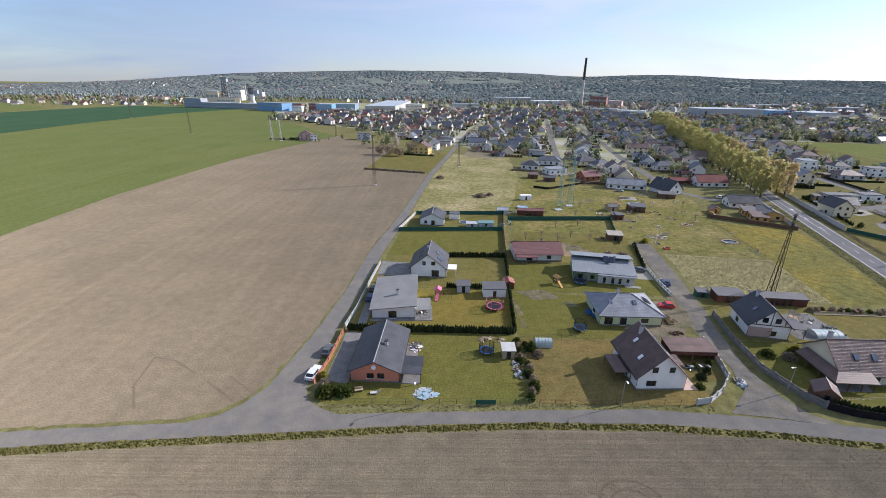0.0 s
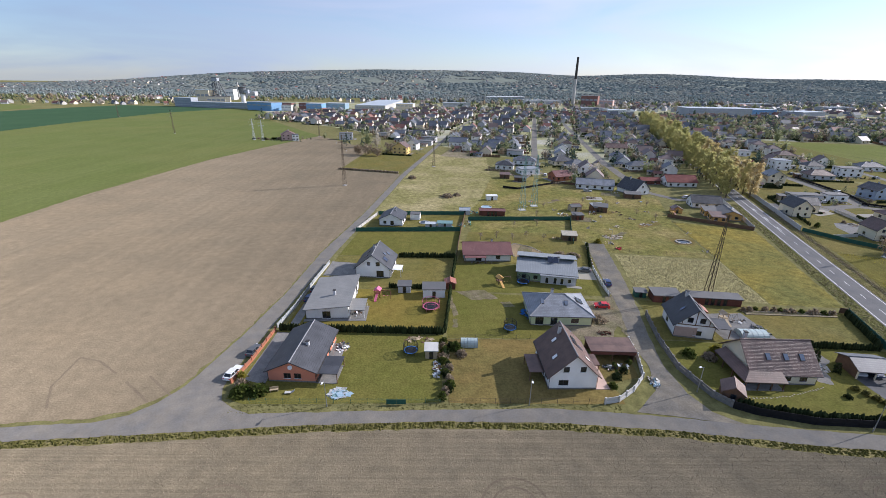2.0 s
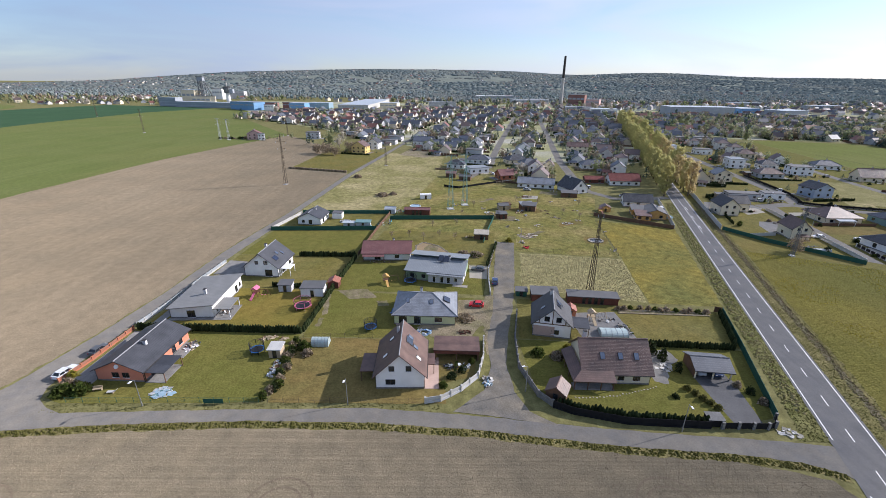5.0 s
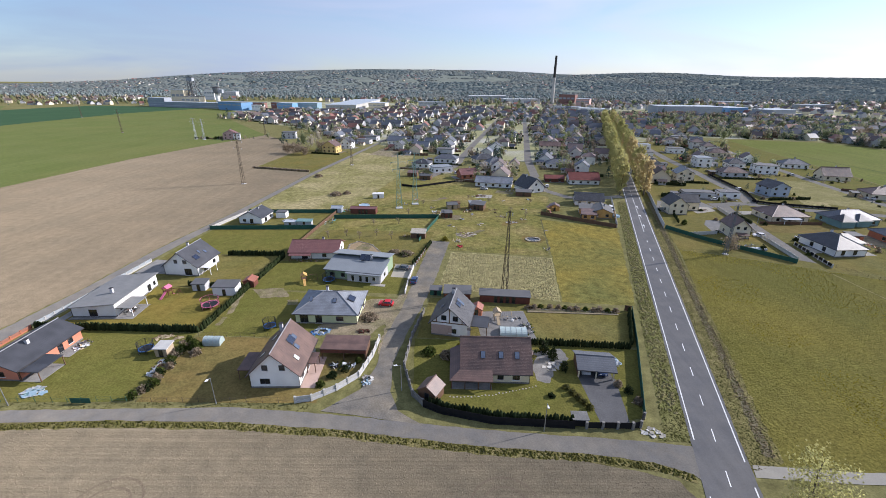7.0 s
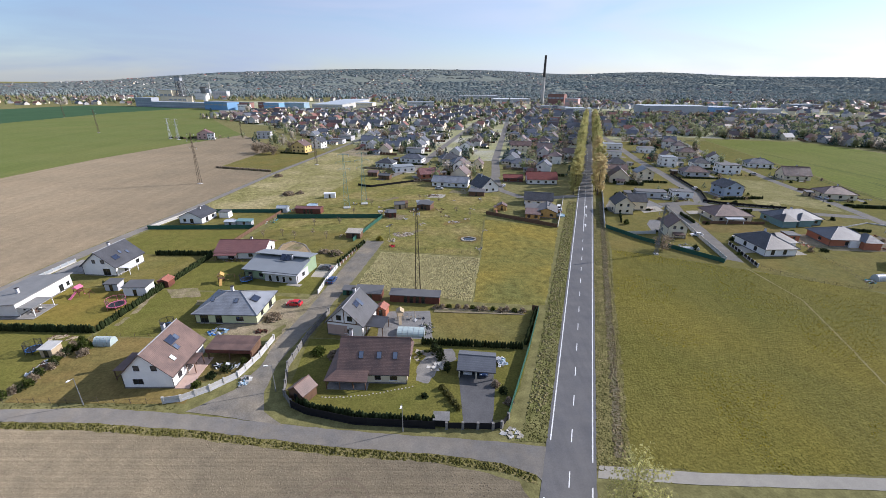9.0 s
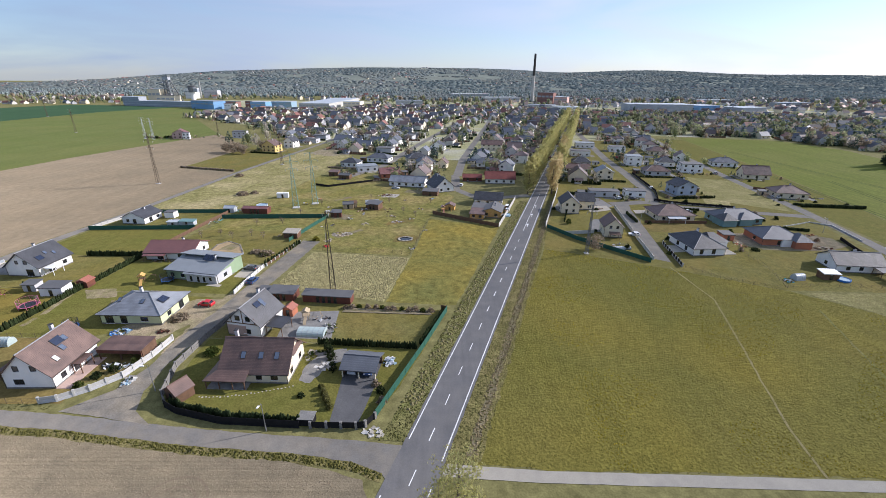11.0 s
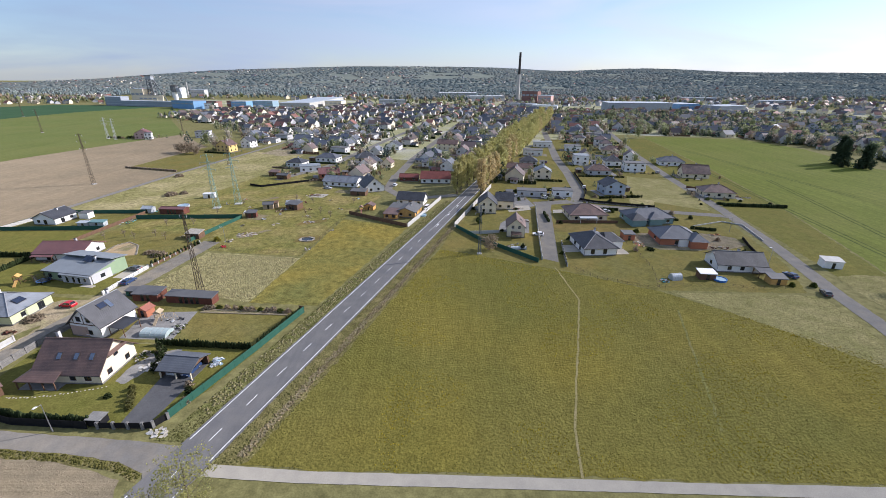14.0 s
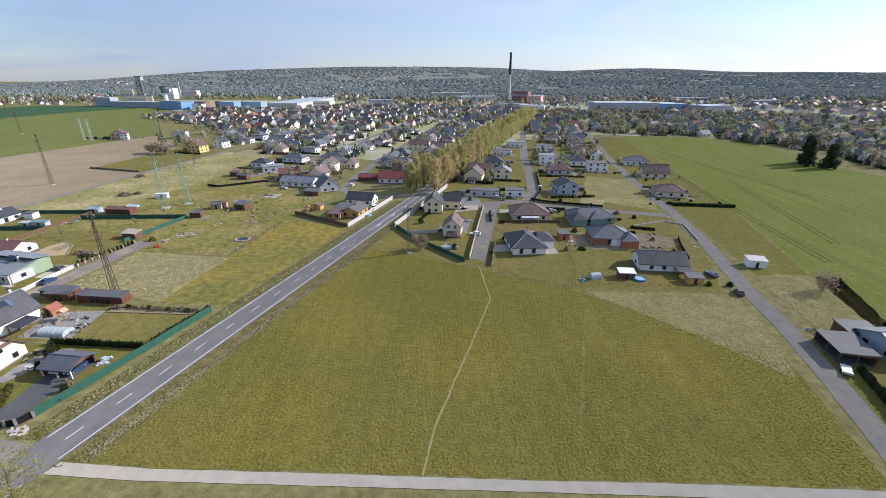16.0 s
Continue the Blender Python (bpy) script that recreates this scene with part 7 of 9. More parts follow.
part("fascia", Geo().box(-3.74, -4.9, 2.4, 3.74, -4.82, 2.86), "wood_brown", c)
part("floor_slab", Geo().box(-3.6, -4.7, 0.0, 3.6, 4.7, 0.1), "asphalt_drive", c)
h = house("blue-grey house with a pale ribbed metal roof", 289.4, 79.4, 11, 10, 3, 3.2, 2.2, "gable_x", "plaster_blue", "roof_seam", 0.5, sides(11, 10), (), None, False)
shed("dark flat-roofed lean-to behind the carport", 285.2, 85.6, 7.0, 5.0, -6, 2.6, 0.3, "mono", "wood_brown", "roof_anthracite", "lean_to_shed", doors=2)
w = thing("car_trailer", "flat white car trailer beside the lane", "trailer", 271.8, 72.4, 55)
part("bed", Geo().box(-1.9, -0.9, 0.55, 1.9, 0.9, 0.7), "white_paint", w)
part("tailboard", Geo().box(-1.9, -0.9, 0.71, -1.84, 0.9, 1.0), "steel", w)
part("drawbar", Geo().rod((1.9, 0, 0.55), (3.1, 0, 0.5), 0.05, n=5), "steel", w)
for q in (-0.95, 0.95):
    part("wheel", Geo().rod((-0.2, q - 0.1, 0.32), (-0.2, q + 0.1, 0.32), 0.32, n=14), "rubber", w)
plant_row("hedge", "dark conifer hedge along the lane with white posts", [(274.8, 72.4), (272.0, 64.6), (268.6, 54.8)], 2.0, 1.3, "hedge", 13)
shed("white caravan used as a garden hut", 42.6, 209.6, 5.6, 2.4, 8, 2.2, 0.2, "flat", "white_paint", "white_paint", "caravan", 0.05)


def tunnel(label, x, y, w, long, h, ang, skin, name="greenhouse"):
    """An arched tunnel of clear sheets between hoops."""
    t = thing(name, label, name, x, y, ang)
    n = 10
    arc = [(-w / 2 * math.cos(math.pi * k / n), h * math.sin(math.pi * k / n) ** 0.8) for k in range(n + 1)]
    bays = 5
    for b in range(bays):
        y0, y1 = -long / 2 + long * b / bays, -long / 2 + long * (b + 1) / bays
        part("sheet", Geo().add([(y, p[0], p[1]) for y in (y0 + 0.04, y1 - 0.04) for p in arc], [(k, k + 1, k + n + 2, k + n + 1) for k in range(n)]), skin, t)
    for b in range(bays + 1):
        yy = -long / 2 + long * b / bays
        part("hoop", Geo().sweep([(yy, q[0], q[1] + 0.02) for q in arc], 0.035), "steel", t)
    for y in (-long / 2, long / 2):
        part("end_sheet", Geo().prism(arc, 0, y - 0.015, y + 0.015), skin, t)
    return t


tunnel("arched greenhouse of clear polycarbonate sheets", 23.4, 81.6, 2.4, 3.8, 1.8, 0, "pool_skin")
tunnel("arched clear enclosure over a pool", 92.4, 86.6, 3.6, 6.4, 1.3, -3, "pool_skin", "pool_cover")
tunnel("small arched plastic greenhouse", 233.4, 117.2, 2.4, 3.2, 1.9, 10, "white_sheet")
tunnel("low row of glazed cold frames", 188.6, 141.8, 2.0, 6.4, 0.9, -6, "white_sheet")


def play_tower(label, x, y, ang, frame, slide):
    t = thing("play_tower", label, "playset", x, y, ang)
    for sx in (-0.7, 0.7):
        for sy in (-0.7, 0.7):
            part("post", Geo().box(sx - 0.06, sy - 0.06, 0, sx + 0.06, sy + 0.06, 2.3), frame, t)
    part("platform", Geo().box(-0.8, -0.8, 1.2, 0.8, 0.8, 1.3), frame, t)
    part("roof", Geo().add([(-1, -1, 2.3), (1, -1, 2.3), (1, 1, 2.3), (-1, 1, 2.3), (0, -1, 3.0), (0, 1, 3.0)], [(0, 4, 5, 3), (1, 2, 5, 4), (0, 1, 4), (2, 3, 5), (3, 2, 1, 0)]), slide, t)
    part("slide", Geo().slab([(-0.35, -0.8, 1.35), (0.35, -0.8, 1.35), (0.35, -3.0, 0.15), (-0.35, -3.0, 0.15)], 0.12), slide, t)
    part("swing_beam", Geo().rod((0.7, 0, 2.1), (3.6, 0, 2.1), 0.07), frame, t)
    for s in (-0.9, 0.9):
        part("swing_leg", Geo().rod((3.6, 0, 2.1), (3.9, s, 0), 0.05), frame, t)
    for u in (1.7, 2.7):
        seat = part("swing_seat", Geo().box(u - 0.22, -0.1, 0.5, u + 0.22, 0.1, 0.55), slide, t)
        part("rope", Geo().rod((u - 0.2, 0, 0.55), (u - 0.2, 0, 2.1), 0.015, n=4), "black", seat)
        part("rope", Geo().rod((u + 0.2, 0, 0.55), (u + 0.2, 0, 2.1), 0.015, n=4), "black", seat)
    return t


play_tower("pink and timber play tower with slide and swing", -0.8, 104.6, -8, "wood_red", "pink")
play_tower("timber play tower with yellow slide and swing", 34.4, 113.2, 20, "wood_brown", "wood_ochre")
play_tower("orange play tower with slide", 124.0, 186.6, 10, "wood_ochre", "orange")
play_tower("timber swing frame on the gravel", 89.2, 93.0, 5, "wood_pale", "wood_pale")


def heap(label, x, y, w, d, h, mats, seed, n=60, name="heap", category="heap", size=0.35):
    """A low heap of loose pieces: tilted plates lying over one another."""
    rng = np.random.default_rng(seed)
    t = thing(name, label, category, x, y)
    for mat in mats:
        word = "board" if mat.startswith("wood") else "stone" if mat in ("concrete", "stone_plinth", "path_stone", "rubble") else "cloth" if mat in ("blue", "blue_pale", "white_sheet", "teal", "sheet_worn") else "piece"
        for _ in range(max(3, n // len(mats) // 2)):
            a, r = rng.random() * 6.283, math.sqrt(rng.random())
            px, py = math.cos(a) * r * w / 2, math.sin(a) * r * d / 2
            s = size * 1.3 * (0.5 + rng.random())
            z = 0.05 + h * (1 - r) * rng.random()
            tilt = rng.normal(size=2) * (0.25 if h > 0.3 else 0.08)
            c, q = math.cos(a * 3) * s, math.sin(a * 3) * s
            e = 0.35 if word == "board" else 0.8
            g = Geo().slab([(px + c, py + q, z + tilt[0]), (px - q * e, py + c * e, z + tilt[1] + 0.05), (px - c, py - q, z - tilt[0] * 0.5 + 0.08), (px + q * e, py - c * e, z - tilt[1] * 0.5 + 0.05)], 0.12 if word == "stone" else 0.05)
            part(word, g, mat, t)
    return t


heap("heap of blue and white plastic sheeting", 46.4, 86.6, 4.6, 3.0, 0.9, ("blue_pale", "white_sheet", "blue"), 1, 90)
heap("crumpled white and blue sheet laid out on the lawn", -2.8, 65.0, 4.4, 2.8, 0.12, ("sheet_worn", "white_sheet", "blue_pale", "teal_worn"), 2, 90, size=0.5)
heap("white garden clutter beside the garage", 112.4, 75.4, 2.6, 3.2, 1.2, ("white_sheet", "white_paint", "blue_pale"), 3, 60)
heap("bright blue tarpaulin over stacked firewood", 39.2, 95.6, 2.2, 5.0, 1.6, ("blue", "blue"), 4, 60)
heap("stack of grey stones and pots along the fence", 16.2, 72.6, 1.6, 6.0, 0.7, ("concrete", "white_sheet", "wood_brown"), 5, 70)
heap("rubble and stones by the lane", 60.4, 69.0, 2.2, 3.4, 0.5, ("concrete", "stone_plinth", "blue_pale"), 6, 60, size=0.3)
heap("dug vegetable bed with planks", 11.8, 83.6, 6.4, 2.6, 0.2, ("wood_pale", "bare_earth", "wood_brown"), 7, 70, size=0.5)
heap("plants and pots under the carport", 54.6, 73.6, 5.6, 2.6, 0.9, ("black", "bush_leaf", "white_sheet"), 8, 90)
heap("garden clutter on the terrace", -5.4, 80.4, 2.6, 4.4, 0.8, ("wood_pale", "white_paint", "car_grey"), 9, 60)
heap("terrace furniture beside the bungalow", -4.6, 95.6, 2.6, 4.0, 0.9, ("car_grey", "white_paint", "wood_brown"), 10, 50)
heap("stone rockery with plants", 96.0, 88.6, 3.6, 6.0, 0.8, ("stone_plinth", "concrete", "bush_leaf"), 11, 110, size=0.3)
heap("stone slabs round the garden path", 98.4, 74.0, 4.0, 3.0, 0.2, ("concrete", "path_stone"), 12, 40)
heap("stone rockery beside the gate", 111.6, 55.9, 4.0, 2.4, 0.15, ("path_stone", "concrete"), 13, 50, size=0.3)
heap("firewood and boards behind the shed", 56.6, 86.8, 3.4, 1.6, 0.8, ("wood_red", "wood_brown"), 14, 40)
heap("wooden pallets and beds in the allotment", 84.6, 155.4, 8.4, 5.4, 0.25, ("wood_pale", "rubble", "wood_brown"), 15, 120, size=0.5)
pond = thing("garden_pond", "dark garden pond ringed with pale stones", "pond", 109.7, 150.4)
part("water", Geo().prism([(2.3 * math.cos(a * 0.524), 1.8 * math.sin(a * 0.524)) for a in range(12)], 2, 0.03, 0.07), "glass_pane", pond)
rng = np.random.default_rng(16)
for k in range(30):
    a, q = k * 0.2094, 1.0 + 0.1 * rng.random()
    w = 0.2 + 0.2 * rng.random()
    x1, y1 = 2.5 * q * math.cos(a), 2.0 * q * math.sin(a)
    part("stone", Geo().slab([(x1 - w, y1 - w * 0.8, 0.3), (x1 + w * 0.9, y1 - w, 0.26), (x1 + w, y1 + w * 0.8, 0.32), (x1 - w * 0.8, y1 + w, 0.28)], 0.28), "rubble", pond)
heap("raised bed with white edging", 104.7, 171.0, 5.6, 3.4, 0.25, ("sheet_worn", "rubble", "wood_brown"), 17, 70)
heap("piled boards and benches in the allotment", 94.9, 214.0, 9.0, 4.0, 0.7, ("wood_pale", "rubble", "wood_red"), 18, 90)
heap("piled boards and pipes beside the greenhouse", 31.6, 187.0, 4.6, 4.2, 0.9, ("sheet_worn", "wood_brown", "teal"), 19, 70)
heap("white plastic boxes on the lawn", 83.7, 174.6, 2.2, 1.8, 0.6, ("sheet_worn", "sheet_worn"), 20, 24)
heap("dark red cart and tools on the grass", 81.6, 142.4, 2.8, 1.8, 0.7, ("car_red", "wood_brown"), 21, 24)
heap("building materials beside the brick house", 262.0, 142.6, 8.0, 3.6, 0.8, ("wood_red", "wood_pale", "rubble"), 22, 90)
heap("stacked pallets beside the estate garden", 234.6, 146.6, 4.0, 6.4, 0.6, ("wood_pale", "brick_red", "sheet_worn"), 23, 70)
heap("sacks and boxes beside the little greenhouse", 229.2, 115.6, 3.4, 3.0, 0.8, ("sheet_worn", "teal", "wood_brown"), 24, 40)
heap("white roadside stones beside the lane", 276.6, 88.4, 3.0, 1.6, 0.5, ("sheet_worn", "rubble"), 25, 30)
heap("garden furniture in the estate yard", 196.6, 172.6, 5.6, 4.4, 0.8, ("wood_red", "wood_pale", "rubble"), 26, 70)
heap("brush and rubble on the common", 19.0, 216.0, 7.0, 4.0, 0.6, ("wood_pale", "twigs"), 27, 70)
sheet("paving_drive", [(103.6, 57.2), (108.6, 57.1), (110.6, 70), (103.2, 71)], 0.04, "asphalt_drive", "dark grey garage drive", "driveway", amount=0.05)
sheet("paving_garden", [(84.6, 84.6), (97.6, 84.0), (96.6, 97.0), (83.4, 96.4)], 0.04, "paving", "gravel and paving round the pool", "paving", amount=0.15)
sheet("paving_front", [(-23, 69), (-18.2, 67.4), (-18.2, 86), (-22.4, 86.4)], 0.04, "paving", "concrete drive beside the house", "driveway", amount=0.05)
sheet("paving_west", [(-20.6, 89), (-18.4, 89), (-17.6, 112), (-20, 112)], 0.04, "paving", "paved drive with parked cars", "driveway", amount=0.05)
sheet("paving_north", [(-19.8, 118), (-9.2, 118), (-9.6, 127.6), (-19.4, 129)], 0.04, "paving", "paved forecourt beside the white house", "driveway", amount=0.05)
sheet("paving_carport", [(59.6, 117), (65, 116.4), (66, 126), (60, 126.4)], 0.04, "path_stone", "pale paved forecourt", "driveway", amount=0.05)
sheet("paving_yard", [(48.6, 78), (58.6, 77.6), (58, 70.6), (49, 67.6)], 0.036, "lawn_brown", "small garden yard", "yard", amount=0.2)
sheet("sand_ring", [(42.2, 134.6), (41.6, 143.7), (44.2, 147.2), (49.7, 143.8), (54.9, 134.8), (49.2, 134.0)], 0.04, "sand", "half-round sandy patch beside the maroon house", "ground", amount=0.1)
sheet("footworn_path", ribbon([(198.3, 125.7), (199.7, 103.8), (194.3, 86.3), (188.1, 67.0), (185.0, 57.0), (183.3, 47)], 0.42), 0.05, "path_worn", "narrow trodden path through the meadow", "path", amount=0.15)
sheet("paving_estate", [(204.6, 138.4), (210.4, 138.8), (210.4, 145.0), (205.8, 145.4)], 0.048, "path_stone", "pale paved drive of the white bungalow", "driveway", amount=0.05)
sheet("estate_court", [(197, 188), (206, 196.6), (204, 212), (192, 214), (188, 192)], 0.036, "paving", "paved estate yard", "paving", amount=0.1)
heap("white blocks and boards beside the allotment path", 80.6, 148.6, 3.0, 4.0, 0.5, ("rubble", "rubble", "wood_pale"), 28, 30)
heap("white stones marking the allotment border", 112.6, 140.6, 2.0, 2.0, 0.5, ("sheet_worn", "rubble"), 29, 12)
heap("white stones marking the allotment border", 117.0, 160.0, 2.0, 2.4, 0.5, ("sheet_worn", "rubble"), 30, 12)
heap("old boards and tools in the allotment", 72.6, 184.6, 5.0, 4.0, 0.9, ("wood_brown", "wood_pale", "sheet_worn"), 31, 60)
heap("garden benches and boxes in the allotment", 86.6, 186.0, 4.0, 3.0, 0.8, ("wood_red", "wood_pale"), 32, 40)
heap("stacked timber beside the allotment shed", 98.6, 189.0, 4.6, 2.6, 0.7, ("wood_pale", "wood_brown"), 33, 40)
heap("yellow and white containers below the pylon", 57.6, 197.6, 3.0, 2.4, 1.1, ("yellow", "sheet_worn"), 34, 20)
heap("boards and netting in the allotment", 101.6, 178.6, 5.0, 3.0, 0.4, ("wood_brown", "rubble"), 35, 36)
heap("low stone ring and boards", 91.6, 168.0, 3.6, 3.0, 0.3, ("rubble", "wood_pale"), 36, 30)
heap("clutter beside the pool garden", 25.6, 168.6, 2.6, 6.0, 0.8, ("sheet_worn", "teal", "wood_pale"), 37, 50)
heap("teal tarpaulin over garden furniture", 18.6, 165.6, 7.0, 2.4, 1.0, ("teal", "sheet_worn", "rubble"), 38, 50, size=0.6)
heap("boards and sacks beside the orchard hut", 61.6, 153.0, 3.4, 3.0, 0.8, ("wood_brown", "wood_pale"), 39, 30)
heap("concrete blocks and pots beside the maroon house", 31.0, 128.6, 9.0, 1.6, 0.5, ("rubble", "wood_brown"), 40, 40)
panel_fence("low fence with white pillars beside the lane", [(66.6, 125.4), (68.6, 135), (70.9, 146.4)], 0.9, "wood_brown", "sheet_worn", 2.4, 0.06, 0.0, "rubble", 0.4)
for k, pts in enumerate(([(21, 108.2), (29.6, 109), (33, 104), (25.5, 103)], [(18.6, 106), (19.8, 106), (21.4, 95), (20.2, 94)], [(20, 93), (21.2, 93), (21, 89), (19.8, 89)], [(33, 102), (36, 102.4), (37, 99.6), (34, 99.4)])):
    sheet("vegetable_bed", pts, 0.045, "bed_soil", "dug vegetable bed of pale earth", "bed", step=0.7, amount=0.3)

# tractor marks on the fields
def marks(name, lines, width, z, mat, label):
    for k, line in enumerate(lines):
        sheet(name, ribbon(line, width), z, mat, label, "track", step=1.2, amount=0.12)


def arc(cx, cy, r, a0, a1):
    return [(cx + r * math.cos(radians(a0 + (a1 - a0) * k / 12)), cy + r * math.sin(radians(a0 + (a1 - a0) * k / 12))) for k in range(13)]


marks("tractor_track", [arc(x, y, r, 20, 175) for x, y in ((-45, 38.6), (-15, 40), (27.8, 41.5), (84.6, 42)) for r in (3.4, 5.0)], 0.35, 0.026, "soil_dark", "curved tractor track in the bare field")
marks("tractor_track", [[(-61.3, 75.8), (-59.6, 66.4), (-55.5, 60.6)], [(-46.1, 68.1), (-38.2, 62.4)], [(-42.5, 69.8), (-34.3, 63.8)], [(-61.3, 75.8), (-56.2, 74.6), (-49.8, 70.6)]], 0.45, 0.026, "soil_dark", "dark tractor track in the bare field")
for d in (0, 2.4):
    marks("tractor_track", [[(357.8 + d, 253.3), (332.2 + d, 146.3)], [(333.5 + d, 276.4), (315.1 + d, 129.3)], [(365.4 + d, 362.7), (375.2 + d, 212.6)]], 0.8, 0.036, "crop_track", "tractor lines through the green crop")

# stones of the corner garden
sheet("gravel_path", [(94.6, 69.4), (97, 68.6), (99.6, 74), (103, 76.6), (102, 80.4), (96.6, 79), (94.6, 74)], 0.04, "paving", "gravel garden path beside the house", "path", step=0.8, amount=0.3)
stones = thing("stepping_stones", "curved row of pale stepping stones in the lawn", "path", 80, 64)
rng = np.random.default_rng(44)
for k in range(26):
    x, y = -3.0 + 0.68 * k, 0.4 + 3.4 * (k / 25) ** 2 + rng.normal() * 0.12
    r = 0.13 + 0.08 * rng.random()
    part("stone", Geo().prism([(x + r * math.cos(a), y + r * math.sin(a)) for a in (0, 1, 2, 3, 4.1, 5.2)], 2, 0.02, 0.08), "path_stone", stones)
bench = thing("garden_bench", "pale wooden garden bench on the lawn", "bench", -15.6, 65.6, 12)
part("seat", Geo().box(-0.8, -0.25, 0.42, 0.8, 0.25, 0.48), "wood_pale", bench)
part("backrest", Geo().box(-0.8, 0.22, 0.5, 0.8, 0.28, 0.95), "wood_pale", bench)
for x in (-0.7, 0.7):
    part("leg", Geo().box(x - 0.05, -0.22, 0, x + 0.05, 0.22, 0.41), "wood_pale", bench)
box = thing("garden_box", "grey storage hut beside the gate", "box", 99.7, 58.2, -3)
part("body", Geo().box(-1.3, -0.9, 0, 1.3, 0.9, 1.5), "fence_dark", box)
part("lid", Geo().slab([(-1.45, -1.05, 1.62), (1.45, -1.05, 1.62), (1.45, 1.05, 1.7), (-1.45, 1.05, 1.7)], 0.1), "paving", box)
shed("small terracotta garden hut with tiled roof", 84.4, 95.4, 2.6, 2.6, -11, 2.0, 0.7, "gable_y", "brick_red", "roof_red")
shed("low teal fence hut beside the lane", 73.6, 106.4, 3.0, 2.2, -6, 1.6, 0.2, "mono", "fence_green", "roof_felt")

def near_ways(p):
    """True where a garden point keeps off the estate roads."""
    for line in ([(198, 131), (209, 196), (215, 202), (238, 195), (256, 190), (288, 181)], [(228, 203), (235, 224), (242, 270), (248, 323), (276, 490)], [(272, 90), (276, 108), (284, 146), (291.6, 191), (298.5, 258), (313, 340)], [(main_x(190), 190), (main_x(420), 420)], [(133, 262), (139, 318), (148, 372)], [(169, 216), (153, 211), (140, 213), (131, 228), (132, 264)], [(62, 250), (83, 294), (100, 384)], [(-9, 267), (3, 328), (32, 525)]):
        for a, b in zip(line, line[1:]):
            t = max(0, min(1, ((p[0] - a[0]) * (b[0] - a[0]) + (p[1] - a[1]) * (b[1] - a[1])) / ((b[0] - a[0]) ** 2 + (b[1] - a[1]) ** 2)))
            if math.hypot(p[0] - a[0] - t * (b[0] - a[0]), p[1] - a[1] - t * (b[1] - a[1])) < 5:
                return False
    return True


# beds, strips and clutter of the allotment
for pts, lab, mat in (([(81.5, 152.6), (84, 151.8), (92.6, 160.6), (90.2, 161.6)], "long dug strip of pale earth", "bed_soil"), ([(69.6, 205), (73.6, 207.6), (75, 206.2), (70.6, 203.6)], "dug strip of pale earth", "bed_soil"), ([(73, 209), (76.6, 211.6), (78, 209.4), (74.6, 207.4)], "freshly dug dark bed", "soil_dark"), ([(92, 211), (100, 210.4), (101.4, 216.6), (94, 218)], "round gravel seat in the allotment", "path_stone"), ([(76, 174.6), (82, 173.6), (84, 180), (74, 183.6)], "trampled earth round the huts", "bed_soil"), ([(78, 189), (96, 186), (97, 193), (80, 195)], "trampled earth round the huts", "lawn_brown"), ([(44, 139), (49, 138.4), (50.6, 143.6), (46, 145)], "sandy patch in the orchard", "bed_soil"), ([(103, 221), (112, 218), (114, 224), (105, 227)], "dug bed beside the long bungalow", "bed_soil"), ([(100, 166.4), (112, 171.6), (110.6, 176), (101, 171)], "trodden ground round the raised beds", "lawn_brown"), ([(105, 147.6), (112, 146.8), (115, 151.6), (113, 155), (106, 154)], "bare ground round the pond", "lawn_brown")):
    sheet("dug_bed", pts, 0.046, mat, lab, "bed", step=0.8, amount=0.35)
shed("pale timber hut with a flat roof", 81.6, 193.4, 3.4, 3.0, 12, 2.2, 0.3, "mono", "wood_pale", "wood_brown")
shed("dark timber hut with a lean-to", 91.8, 191.2, 6.4, 4.4, -20, 2.5, 0.6, "mono", "wood_brown", "roof_felt", doors=2)
shed("small dark red hut", 77.8, 178.0, 3.2, 2.8, 8, 2.2, 0.4, "mono", "wood_red", "roof_felt")
shed("grey timber shed behind the common", 65.0, 253.6, 7.0, 4.0, -14, 2.4, 0.8, "gable_x", "wood_brown", "roof_felt", doors=2)
shed("dark timber shed beside the white bungalow", 56.6, 262.0, 6.0, 4.0, -10, 2.4, 0.7, "mono", "wood_brown", "roof_brown")
heap("firewood, boards and sacks between the huts", 74.6, 181.4, 5.6, 3.2, 0.9, ("wood_brown", "wood_pale", "sheet_worn", "black"), 50, 44)
heap("garden tools and boxes beside the dark hut", 87.4, 189.0, 3.4, 2.4, 0.8, ("wood_red", "sheet_worn", "black"), 51, 26)
heap("benches and grill on the gravel seat", 96.4, 214.0, 4.6, 3.4, 0.9, ("wood_red", "wood_brown", "black", "rubble"), 52, 36)
heap("teal netting and boards along the fence", 28.4, 171.0, 2.4, 6.6, 0.9, ("teal", "wood_brown", "sheet_worn"), 53, 40)
heap("raised frames of pale boards", 110.0, 175.0, 4.0, 2.0, 0.3, ("wood_pale", "rubble"), 54, 18)
heap("rubbish and boards by the long bungalow", 112.0, 227.0, 6.0, 3.0, 0.7, ("wood_brown", "wood_pale", "sheet_worn"), 55, 30)
heap("garden clutter behind the estate fence", 62.0, 270.0, 6.0, 4.0, 0.9, ("wood_brown", "sheet_worn", "rubble"), 56, 30)
panel_fence("low dark fence round the brick bungalow", [(83, 250), (97, 243), (104, 250)], 1.3, "wood_brown", "wood_brown", 3.0)
